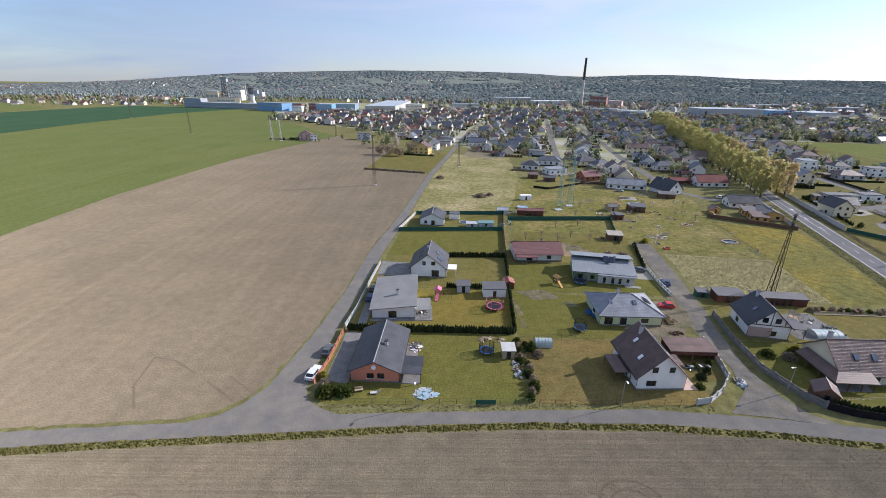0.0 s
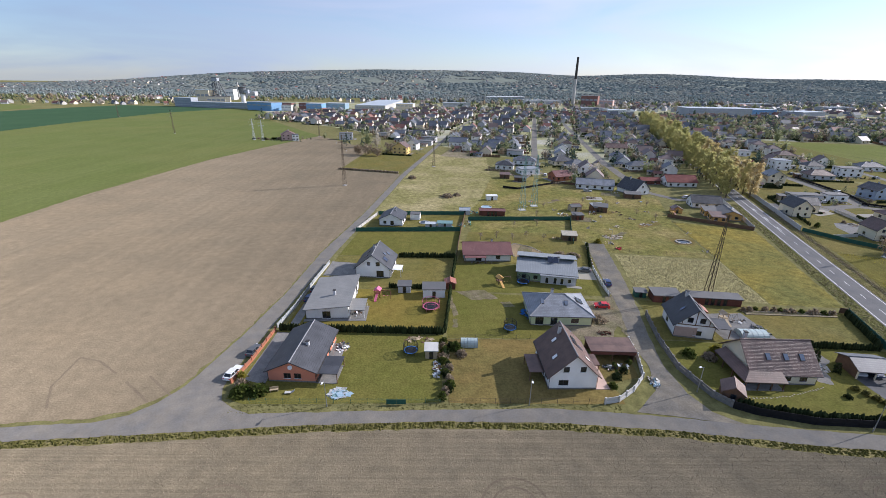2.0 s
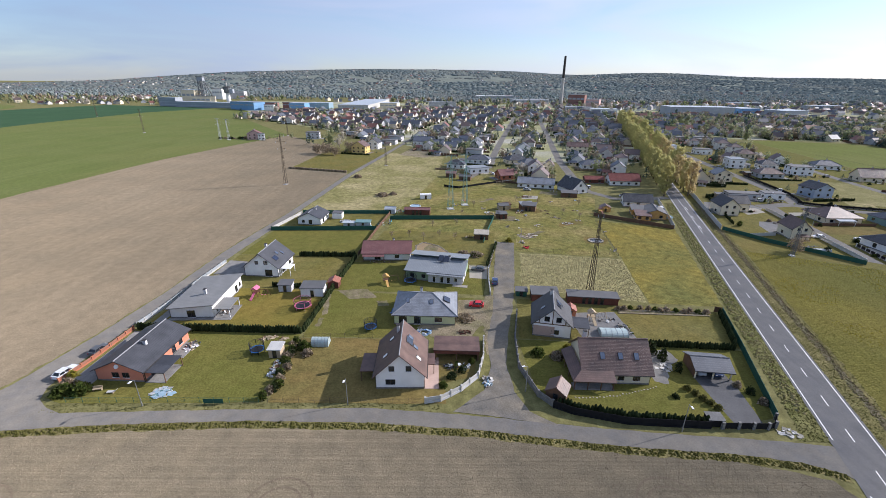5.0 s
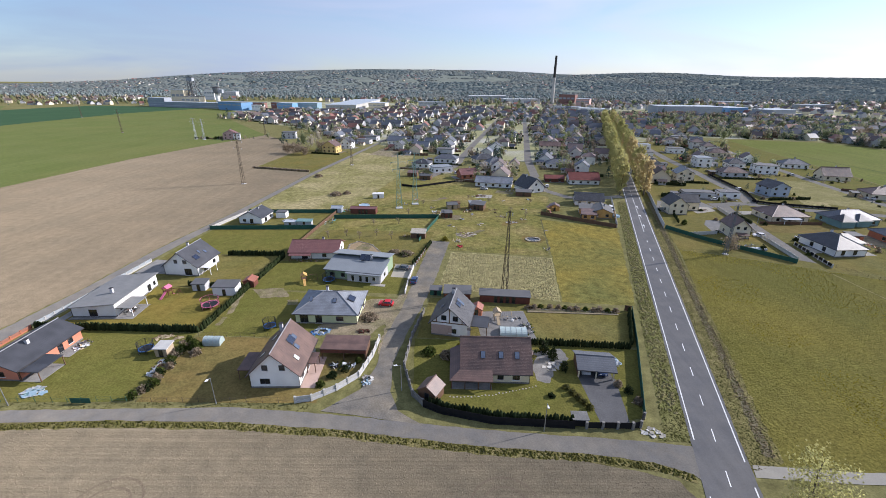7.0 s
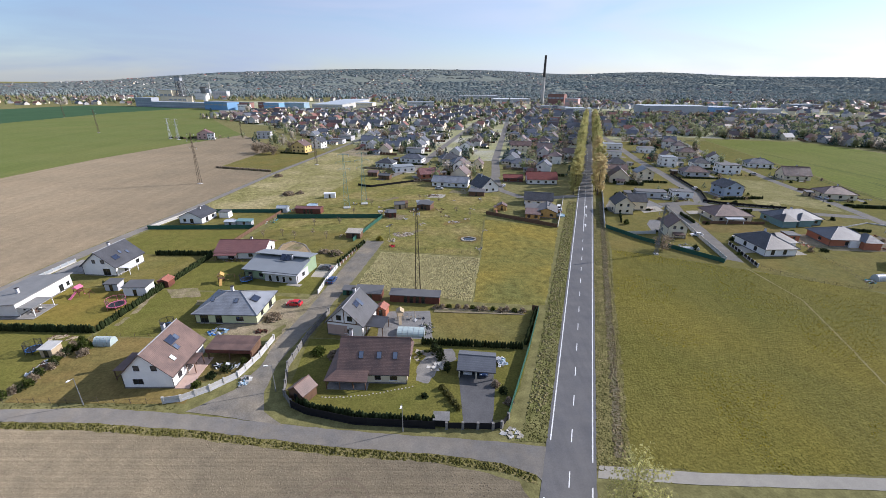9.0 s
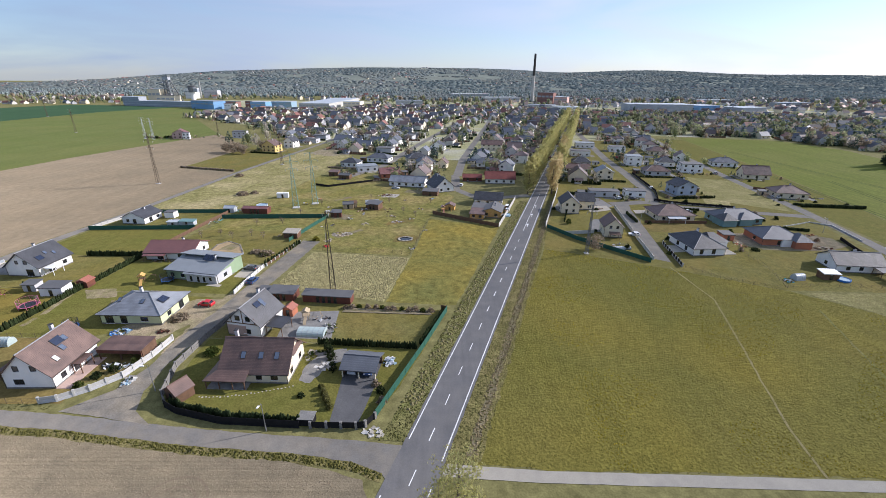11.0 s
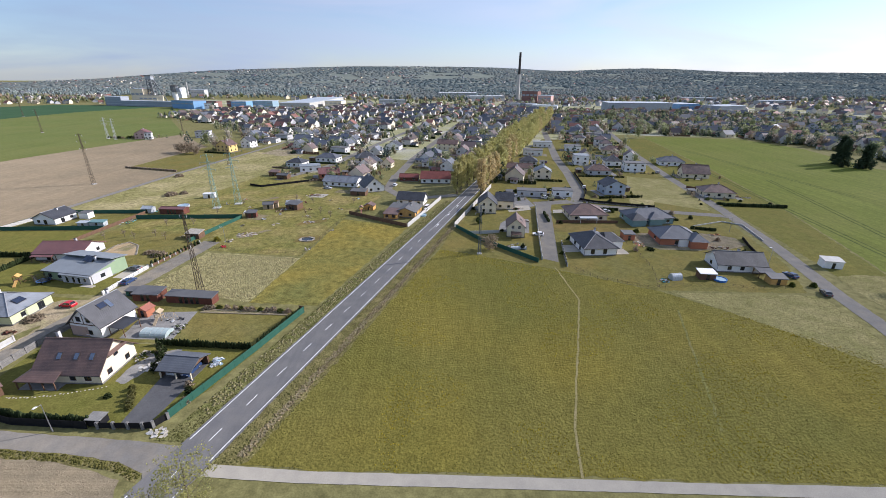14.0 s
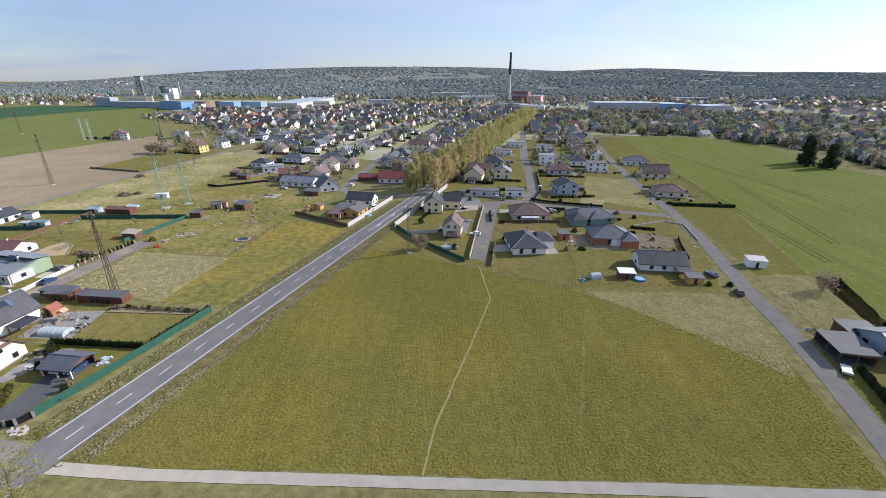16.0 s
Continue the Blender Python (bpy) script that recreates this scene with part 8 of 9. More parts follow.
panel_fence("dark boundary fence behind the common", [(52, 236), (60, 232), (84, 247)], 1.2, "fence_dark", "fence_dark", 3.0)

# terraces, drives, hedges and small things round the estate houses
rng = np.random.default_rng(91)
for i, (x, y, w, d, a, kind, wall, cover, eave, rise, floors) in enumerate(ESTATE):
    m = pose(x, y, 0, 0, 0, a)
    def at(u, v):
        p = m @ Vector((u, v, 0))
        return p.x, p.y
    side = -1 if rng.random() < 0.5 else 1
    if w > 7:
        u0 = rng.uniform(-w / 2, 0)
        u1 = u0 + rng.uniform(3.5, 6.5)
        sheet("paving_terrace", [at(u0, -d / 2 - 0.7), at(u1, -d / 2 - 0.7), at(u1, -d / 2 - rng.uniform(3.2, 4.6)), at(u0, -d / 2 - 3.4)], 0.05, ("paving", "path_stone", "asphalt_drive")[i % 3], "paved terrace beside an estate house", "terrace", amount=0.05)
        sheet("paving_path", [at(side * (w / 2 + 0.7), -d / 2 - 2), at(side * (w / 2 + 3.6), -d / 2 - 2), at(side * (w / 2 + 3.6), d / 2 + 1), at(side * (w / 2 + 0.7), d / 2 + 1)], 0.049, ("paving", "lane_worn")[i % 2], "paved drive beside an estate house", "driveway", amount=0.08)
    if i % 2 == 0 and y < 330:
        px, py = at(-side * (w / 2 + 4.0), rng.uniform(-3, 3))
        shed(("small brown garden shed", "small grey garden shed", "small timber garden hut")[i % 3] + " beside an estate house", px, py, 3.4, 2.8, a, 2.1, 0.4, "mono", ("wood_brown", "plaster_grey", "wood_pale")[i % 3], "roof_felt")
    if y < 360:
        line = [at(-w / 2 - 6, -d / 2 - 6.5), at(w / 2 + 6, -d / 2 - 6.5)]
        if near_ways(line[0]) and near_ways(line[1]):
            plant_row("hedge", "low dark hedge between estate gardens", line, 1.2 + 0.5 * rng.random(), 0.8, ("hedge", "hedge", "twigs")[i % 3], 400 + i, step=0.75, spiky=i % 2 == 0)
        if i % 3 == 0:
            hx, hy = at(rng.uniform(-4, 4), -d / 2 - 4.8)
            heap("garden furniture and pots on a terrace", hx, hy, 3.0, 1.8, 0.7, ("wood_brown", "sheet_worn", "black"), 420 + i, 14)
        for k in range(2):
            sx, sy = at(rng.uniform(-w / 2 - 4, w / 2 + 4), -d / 2 - 5.6 + rng.uniform(-0.6, 0.6))
            shrub("garden shrub beside an estate house", sx, sy, 1.0 + rng.random(), 1.0 + 1.6 * rng.random(), ("hedge", "bush_leaf", "twigs")[(i + k) % 3], 500 + 2 * i + k, 80)
heap("loose building sand and blocks beside the brick house", 268.6, 156.4, 5.0, 2.4, 0.7, ("rubble", "wood_brown", "brick_red"), 57, 30)
heap("wooden deck boards and furniture in the yard", 197.4, 190.8, 5.6, 3.6, 0.7, ("wood_pale", "wood_red", "sheet_worn"), 58, 40)
heap("stacked pallets under the estate fence", 189.4, 145.6, 5.0, 2.0, 0.7, ("wood_pale", "sheet_worn"), 59, 24)
heap("stone rockery beside the far bungalow", 317.0, 211.6, 6.0, 4.0, 0.5, ("rubble", "path_stone", "bush_leaf"), 60, 40)
plant_row("hedge", "row of dark thujas beside the roadside wall", [(176, 172), (184, 196), (192, 220)], 1.6, 0.8, "hedge", 470, step=1.3)
sheet("paving_yard", [(184, 160), (196, 158), (199, 176), (190, 176), (186, 170)], 0.045, "paving", "paved yard between the roadside houses", "yard", amount=0.1)
sheet("paving_yard", [(192, 186), (203, 190), (203, 197), (192, 196)], 0.047, "path_stone", "pale paved yard with timber deck", "yard", amount=0.1)
sheet("paving_yard", [(212, 184.8), (221, 185.4), (221, 190.4), (213, 190)], 0.047, "path_stone", "pale round terrace at the road bend", "terrace", amount=0.1)
shed("low pale shelter with a teal sheet roof", 18.4, 166.4, 6.0, 2.4, -2, 1.6, 0.3, "mono", "white_sheet", "teal_worn")
shed("small pale shelter beside the teal one", 12.6, 166.2, 4.6, 2.0, -2, 1.3, 0.2, "mono", "plaster_grey", "white_sheet")
sheet("mown_line", ribbon([(224.6, 98.4), (210.8, 56.4)], 0.5), 0.046, "verge_green", "faint straight line through the meadow", "path", amount=0.2)
bench = thing("sun_lounger", "pale garden lounger on the front lawn", "lounger", -12.4, 65.0, 4)
part("lying_board", Geo().box(-0.9, -0.32, 0.3, 0.4, 0.32, 0.36), "sheet_worn", bench)
part("back_board", Geo().slab([(0.4, -0.32, 0.34), (1.0, -0.32, 0.75), (1.0, 0.32, 0.75), (0.4, 0.32, 0.34)], 0.06), "sheet_worn", bench)
for x in (-0.8, 0.3):
    part("leg", Geo().box(x - 0.03, -0.3, 0, x + 0.03, 0.3, 0.3), "wood_pale", bench)
for k, (x, y, lab, mats) in enumerate(((88.6, 181.0, "pale garden table and boxes on the grass", ("sheet_worn", "wood_pale")), (99.0, 184.0, "small heap of cut branches and boards", ("wood_brown", "wood_pale")), (70.4, 192.0, "old boards and pots in the allotment", ("wood_pale", "rubble")), (94.0, 201.0, "small stack of firewood", ("wood_brown", "wood_red")), (105.0, 205.0, "white tubs and boards by the fruit trees", ("sheet_worn", "wood_brown")), (62.0, 206.0, "pots and bricks on the grass", ("rubble", "brick_red")), (118.4, 208.0, "boards and barrel beside the garden path", ("wood_brown", "blue_pale")), (78.6, 166.0, "low heap of stones and boards", ("rubble", "wood_pale")), (113.4, 190.0, "garden seat and tubs on the grass", ("wood_red", "sheet_worn")))):
    heap(lab, x, y, 2.4, 1.8, 0.7, mats, 600 + k, 14, size=0.42)
bed = thing("raised_bed", "long raised vegetable bed with pale log edges", "bed", 97.6, 96.4, -3)
for y, n in ((0.0, 5), (1.5, 5)):
    for k in range(n):
        part("log", Geo().rod((4.7 * k, y, 0.16), (4.7 * k + 4.6, y + 0.05, 0.16), 0.16, 0.14, 6), "wood_pale", bed)
part("soil", Geo().box(0.1, 0.2, 0, 23.2, 1.32, 0.2), "bed_soil", bed)
heap("plants and pale stones beside the brown house", 95.4, 77.6, 3.6, 4.6, 0.5, ("rubble", "bush_leaf", "path_stone"), 640, 30, size=0.4)
heap("garden tools and toys on the gravel", 93.0, 92.6, 4.6, 2.0, 0.6, ("black", "wood_brown", "sheet_worn"), 641, 18)
shrub("heap of cut branches in the orchard", 62.8, 134.9, 5.0, 1.2, "twigs", 700, 240, "brush_heap")
edge = thing("garden_edging", "curved edging of pale stones round the sandy patch", "edging", 0, 0)
for k, (x, y, a) in enumerate(along([(42.2, 134.6), (41.6, 143.7), (44.2, 147.2), (49.7, 143.8), (54.9, 134.8)], 0.7)):
    part("stone", Geo().slab([(x - 0.3, y - 0.15, 0.2), (x + 0.3, y - 0.15, 0.2), (x + 0.3, y + 0.15, 0.2), (x - 0.3, y + 0.15, 0.2)], 0.2), "rubble", edge)

# ---- the town ----
def town_house(seed, w, d, kind, wall, cover, eave, rise, floors):
    return house(f"{'two' if floors > 1 else 'one'}-storey town house with a {dict(roof_town='brown', roof_town_red='red', roof_town_grey='grey', roof_felt='flat felt')[cover]} roof", 0, 0, w, d, 0, eave, rise, kind, wall, cover, 0.4, [o for i, o in enumerate(sides(w, d, floors)) if i % 3 == 0], (), (0.6, 0.5, eave + rise + 1.0), False, group="houses of the town", gutter=False, ledge=False)


KINDS = [
    (10, 9, "gable_x", "plaster_town", "roof_town_grey", 3.4, 3.6, 1), (9, 11, "gable_y", "plaster_town", "roof_town", 5.0, 3.4, 2), (11, 9, "hip", "plaster_town", "roof_town_grey", 3.0, 3.0, 1),
    (12, 9, "gable_x", "plaster_town", "roof_town_grey", 3.4, 3.2, 1), (9, 9, "hip", "plaster_town", "roof_town", 5.4, 2.8, 2), (10, 10, "gable_y", "plaster_cream", "roof_town", 3.6, 4.0, 1),
    (13, 8, "flat", "plaster_grey", "roof_felt", 4.0, 0.2, 1), (9, 10, "gable_y", "plaster_town", "roof_town_grey", 5.0, 3.2, 2),
]
rng = np.random.default_rng(11)
WEST = [(-226, 796), (-240, 650), (-170, 600), (-110, 545), (-70, 495), (-25, 430), (-2, 400), (52, 340), (58, 262), (120, 248), (170, 236), (190, 300), (345, 760), (330, 860), (100, 900), (-40, 895), (-66, 790)]
WORKS = [(-560, 880), (-360, 820), (-240, 800), (-160, 800), (-30, 830), (-40, 1110), (-420, 1110), (-590, 1300)]
EAST = [(345, 740), (188, 236), (205, 226), (232, 232), (250, 258), (292, 264), (312, 345), (340, 474), (372, 468), (470, 440), (500, 370), (486, 290), (560, 190), (760, 330), (860, 560), (600, 720), (420, 760)]
STREETS = [[(0, 328), (34, 525), (88, 803)], [(83, 294), (100, 384), (127, 516), (168, 716)], [(133, 262), (148, 372), (190, 620)], [(main_x(220), 220), (main_x(900), 900)], [(235, 224), (247, 323), (275, 490)], [(298, 258), (345, 480), (380, 620)]]


def near_street(x, y):
    best = 99.0
    for line in STREETS:
        for a, b in zip(line, line[1:]):
            t = max(0, min(1, ((x - a[0]) * (b[0] - a[0]) + (y - a[1]) * (b[1] - a[1])) / ((b[0] - a[0]) ** 2 + (b[1] - a[1]) ** 2)))
            best = min(best, math.hypot(x - a[0] - t * (b[0] - a[0]), y - a[1] - t * (b[1] - a[1])))
    return best


spots = []
for j in range(0, 40):
    for i in range(-24, 44):
        x = i * 22.0 + rng.normal() * 3.0 + (j * 19.0) * 0.27
        y = 236 + j * 19.0 + rng.normal() * 3.0
        if not (inside(WEST, x, y) or inside(EAST, x, y)) or near_street(x, y) < 10:
            continue
        if any((x - a) ** 2 + (y - b) ** 2 < 17 ** 2 for a, b in TAKEN) or math.hypot(x - 122, y - 228) < 18 or math.hypot(x - 104, y - 237) < 18 or math.hypot(x - 156, y - 247) < 20 or math.hypot(x - 141, y - 250) < 14:
            continue
        if rng.random() < (0.25 if x > 330 and y > 430 else 0.12):
            continue
        spots.append((x, y))
spots.sort(key=lambda p: math.hypot(p[0] - 90, p[1]))
near, far = spots[:90], spots[90:]
made = {}
for x, y in near:
    k = int(rng.integers(len(KINDS)))
    m = pose(x, y, 0, 0, 0, -16 + rng.normal() * 4 + (90 if rng.random() < 0.2 else 0))
    s = 0.85 + 0.3 * rng.random()
    if k not in made:
        made[k] = town_house(k, *KINDS[k])
        made[k].matrix_basis = m
    else:
        o = copy_thing(made[k], m)
        o.scale = (s, s, s)

def hill_height(x, y):
    rise = 40 + 26 * math.exp(-((x + 1200) / 1400) ** 2) + 18 * math.exp(-((x - 300) / 900) ** 2) + 12 * noise.noise((x * 0.0011, 0.3, 0.7)) - max(0, x - 1800) * 0.006
    west = max(0.0, min(1.0, (-x - 500) / 2500))
    rise -= 108 * west * west * (3 - 2 * west)
    back = max(0.0, min(1.0, (y - 1700) / 2000))
    fall = max(0.0, min(1.0, (x / max(y, 1.0) + 1.02) / 0.3))
    rise, fall = rise + 56, fall * fall * (3 - 2 * fall)
    return rise * (0.25 + 0.75 * fall) * back * back * (3 - 2 * back) + back * 16 * noise.noise((x * 0.0016, y * 0.0018, 5.0))


# the rest of the town, too far to count
walls, roofs, panes = {k: Geo() for k in range(3)}, {k: Geo() for k in range(3)}, Geo()
FAR_WALL, FAR_ROOF = ("plaster_town", "plaster_grey", "plaster_cream"), ("roof_town", "roof_town_red", "roof_town_grey")


def far_house(x, y, w, d, ang, eave, rise, a, b, z=0.0):
    m = pose(x, y, z, 0, 0, ang)
    def at(p):
        return tuple(m @ Vector(p))
    hx, hy = w / 2, d / 2
    g = [(-hx, -hy, 0), (hx, -hy, 0), (hx, hy, 0), (-hx, hy, 0), (-hx, -hy, eave), (hx, -hy, eave), (hx, hy, eave), (-hx, hy, eave), (-hx, 0, eave + rise), (hx, 0, eave + rise)]
    walls[a].add([at(p) for p in g], [(0, 1, 5, 4), (1, 2, 6, 9, 5), (2, 3, 7, 6), (3, 0, 4, 8, 7)])
    o = 0.5
    r = [(-hx - o, -hy - o, eave - 0.2), (hx + o, -hy - o, eave - 0.2), (hx + o, 0, eave + rise + 0.15), (-hx - o, 0, eave + rise + 0.15), (hx + o, hy + o, eave - 0.2), (-hx - o, hy + o, eave - 0.2)]
    roofs[b].add([at(p) for p in r], [(0, 1, 2, 3), (3, 2, 4, 5)])
    for u in (-0.25, 0.25):
        panes.add([at((w * u + s * 0.6, -hy - 0.03, z)) for s, z in ((-1, 1), (1, 1), (1, 2.3), (-1, 2.3))], [(0, 1, 2, 3)])


for x, y in far:
    far_house(x, y, 8 + rng.random() * 4, 8 + rng.random() * 3, -16 + rng.normal() * 6 + (90 if rng.random() < 0.35 else 0), 3.2 + 2.4 * (rng.random() < 0.4), 3.2 + rng.random(), int(rng.integers(3)), int(rng.choice([0, 0, 1, 2, 2] if x < 60 and y > 420 else [0, 2, 2, 2, 1])))
OUTER = [(420, 0.5, (-1300, -480), (640, 1500)), (1300, 0.5, (430, 1600), (300, 1350)), (260, 0.5, (-300, 500), (930, 1500)), (1100, 0.4, (-3000, 1500), (1750, 3500))]
for count, _, xr, yr in OUTER:
    for _k in range(count):
        x, y = rng.uniform(*xr), rng.uniform(*yr)
        if inside([(-105, 30), (-105, 450), (-470, 985), (-940, 900), (-940, 30)], x, y) or inside([(290, 20), (700, 20), (540, 200), (470, 430), (372, 460)], x, y) or inside(WORKS, x, y):
            continue
        if noise.noise((x * 0.004, y * 0.004, 1.0)) < (0.05 if y > 1700 else 0.02 if x < -480 else -0.2 if x > 430 else -0.05):
            continue
        far_house(x, y, 8 + rng.random() * 5, 8 + rng.random() * 3, rng.random() * 180, 3.2 + 2.6 * (rng.random() < 0.4), 3.2 + rng.random(), int(rng.integers(3)), int(rng.choice([0, 0, 1, 2])), hill_height(x, y) if y > 1500 else 0.0)
for x, y in spots:
    for _ in range(2):
        a, r = rng.random() * 6.283, 8.5 + 2.5 * rng.random()
        sx, sy = x + r * math.cos(a), y + r * math.sin(a)
        if near_street(sx, sy) > 5 and not any((sx - p) ** 2 + (sy - q) ** 2 < 11 ** 2 for p, q in TAKEN):
            far_house(sx, sy, 3.4 + 2.4 * rng.random(), 2.8 + rng.random(), -16 + rng.normal() * 8, 2.2, 0.7 + 0.6 * rng.random(), int(rng.integers(3)), int(rng.integers(3)))
for k in range(3):
    tagged(part("far_house_walls", walls[k], FAR_WALL[k]), "pale walls of distant town houses", "houses", kind="stuff")
    tagged(part("far_house_roofs", roofs[k], FAR_ROOF[k]), "tiled roofs of distant town houses", "houses", kind="stuff")
tagged(part("far_house_windows", panes, "glass_pane"), "dark windows of distant town houses", "houses", kind="stuff")

# clipped hedges and board fences between the town plots
plot_hedges, plot_fences = Geo(), Geo()
for x, y in spots:
    for dx, dy, ang, long in ((0, -9.6, -15, 19), (-10.6, 0, 74, 17), (0, 9.4, -15, 14)):
        if rng.random() < 0.22:
            continue
        hx, hy = x + dx + dy * -0.25, y + dy
        if near_street(hx, hy) < 4:
            continue
        c, q = math.cos(radians(ang)), math.sin(radians(ang))
        n = int(long / 2.4)
        board = rng.random() < 0.3
        tall = 1.3 + 0.9 * rng.random()
        for k in range(n):
            u = (k + 0.5 - n / 2) * 2.4
            px, py = hx + c * u, hy + q * u
            if near_street(px, py) < 3.4 or any((px - p) ** 2 + (py - r) ** 2 < 9 ** 2 for p, r in TAKEN):
                continue
            w, top = (0.06, tall) if board else (0.45 + 0.15 * rng.random(), tall * (0.85 + 0.3 * rng.random()))
            e = 1.16
            ring = [(px - c * e - q * w * s, py - q * e + c * w * s, 0.0) for s in (1, -1)] + [(px + c * e - q * w * s, py + q * e + c * w * s, 0.0) for s in (-1, 1)]
            up = [(a + (px - a) * 0.12, b + (py - b) * 0.12, top) for a, b, _ in ring]
            (plot_fences if board else plot_hedges).add(ring + up, [(0, 1, 5, 4), (1, 2, 6, 5), (2, 3, 7, 6), (3, 0, 4, 7), (4, 5, 6, 7)])
tagged(part("plot_hedges", plot_hedges, "hedge"), "dark clipped hedges between the town plots", "hedges", kind="stuff")
tagged(part("plot_fences", plot_fences, "wood_brown"), "brown board fences between the town plots", "fences", kind="stuff")

# trees among the houses: loose crowns, too many to count
def crowns(name, label, spots, mat, seed, tris=46, cone=False):
    rng = np.random.default_rng(seed)
    v, f = [], []
    for x, y, h, w in spots:
        close = y < 520
        body = h > 3.2 and not cone
        if body:
            k, turn = len(v), rng.random() * 6.283
            for z, r in ((0.3, 0.22), (0.62, 0.24)) if close else ((0.3, 0.33), (0.66, 0.36)):
                v += [(x + w * r * g * math.cos(turn + 1.257 * i), y + w * r * g * math.sin(turn + 1.257 * i), h * (z + 0.12 * (g - 1))) for i, g in enumerate(0.75 + 0.5 * rng.random(5))]
            v += [(x, y, h * 0.14), (x + w * 0.1 * rng.normal(), y, h * (0.76 if close else 0.9))]
            for i in range(5):
                j = (i + 1) % 5
                f += [(k + i, k + j, k + 5 + j, k + 5 + i), (k + 10, k + j, k + i), (k + 5 + i, k + 5 + j, k + 11)]
        count = int(tris * 2.2) if close else tris if y < 720 else tris // 2
        for _ in range(count * 2 // 3 if body and not close else count):
            a, z = rng.random() * 6.283, rng.random()
            if cone:
                z = z ** 1.4
                r = w * 0.55 * (1.02 - z) * (0.5 + 0.5 * rng.random())
            else:
                r = w * 0.5 * rng.random() ** (0.2 if body else 0.35) * math.sqrt(max(0.04, 1 - (1.9 * z - 0.85) ** 2))
            p = np.array([x + r * math.cos(a), y + r * math.sin(a), h * (0.1 + 0.88 * z)])
            u, q = rng.normal(size=3), rng.normal(size=3)
            s = (0.85 if body and not close else 1.0) * w * (0.06 if close else 0.082 if y < 720 else 0.115)
            k = len(v)
            v += [tuple(p + u * s), tuple(p + q * s), tuple(p - (u + q) * s * 0.7)]
            f.append((k, k + 1, k + 2))
        k = len(v)
        v += [(x - 0.15, y, 0), (x + 0.15, y, 0), (x, y, h * 0.7)]
        f.append((k, k + 1, k + 2))
    return tagged(new(name, plain_mesh(name, v, f, mat)), label, "trees", kind="stuff")


rng = np.random.default_rng(21)
green, bare, dark, distant = [], [], [], []
blossom = []
for x, y in spots:
    east = x > 330
    for _ in range(22 if east else 15):
        px, py = x + rng.uniform(-15, 15), y + rng.uniform(-14, 14)
        if near_street(px, py) < 4 or math.hypot(px - x, py - y) < 7:
            continue
        h = (3.5 + 8.0 * rng.random() ** 1.5) if east else 2.2 + 7.0 * rng.random() ** 2
        (green, bare, dark, blossom)[int(rng.choice([0, 0, 0, 0, 1, 1, 2, 2, 2, 2, 3]))].append((px, py, h, h * (0.6 + 0.4 * rng.random())))
for x, y in TAKEN:
    for _ in range(14):
        px, py = x + rng.uniform(-15, 15), y + rng.uniform(-13, 13)
        if near_street(px, py) < 4.5 or math.hypot(px - x, py - y) < 9:
            continue
        h = 0.8 + 2.6 * rng.random() ** 2
        (green, bare, dark)[int(rng.choice([0, 1, 2]))].append((px, py, h, h * (0.7 + 0.4 * rng.random())))
for _ in range(7000):
    x, y = rng.uniform(-1500, 1800), rng.uniform(380, 1900)
    if inside(WEST, x, y) or inside(EAST, x, y) or inside([(-105, 30), (-105, 450), (-470, 985), (-940, 900), (-940, 30)], x, y) or inside([(280, 20), (700, 20), (560, 200), (480, 430), (372, 470)], x, y) or inside(WORKS, x, y):
        continue
    if noise.noise((x * 0.005, y * 0.005, 4.0)) < -0.12 + (0.1 if y < 900 else -0.15):
        continue
    h = 6 + 9 * rng.random()
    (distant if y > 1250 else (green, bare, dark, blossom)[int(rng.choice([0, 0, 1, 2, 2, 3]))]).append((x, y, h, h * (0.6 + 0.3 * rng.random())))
crowns("distant_trees", "distant trees beyond the town, hazed in colour", distant, "woods_far", 4)
crowns("town_trees", "garden trees in spring leaf among the houses", green, "leaf_town", 1)
crowns("bare_trees", "bare brownish trees among the houses", bare, "twigs", 2)
crowns("dark_trees", "dark conifers among the houses", dark, "conifer_town", 3, 46, True)
crowns("blossom_trees", "pale grey-brown trees in bud among the houses", blossom, "leaf_blossom", 5)

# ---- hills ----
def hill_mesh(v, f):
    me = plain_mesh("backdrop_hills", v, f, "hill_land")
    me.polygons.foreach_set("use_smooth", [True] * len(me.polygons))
    return me


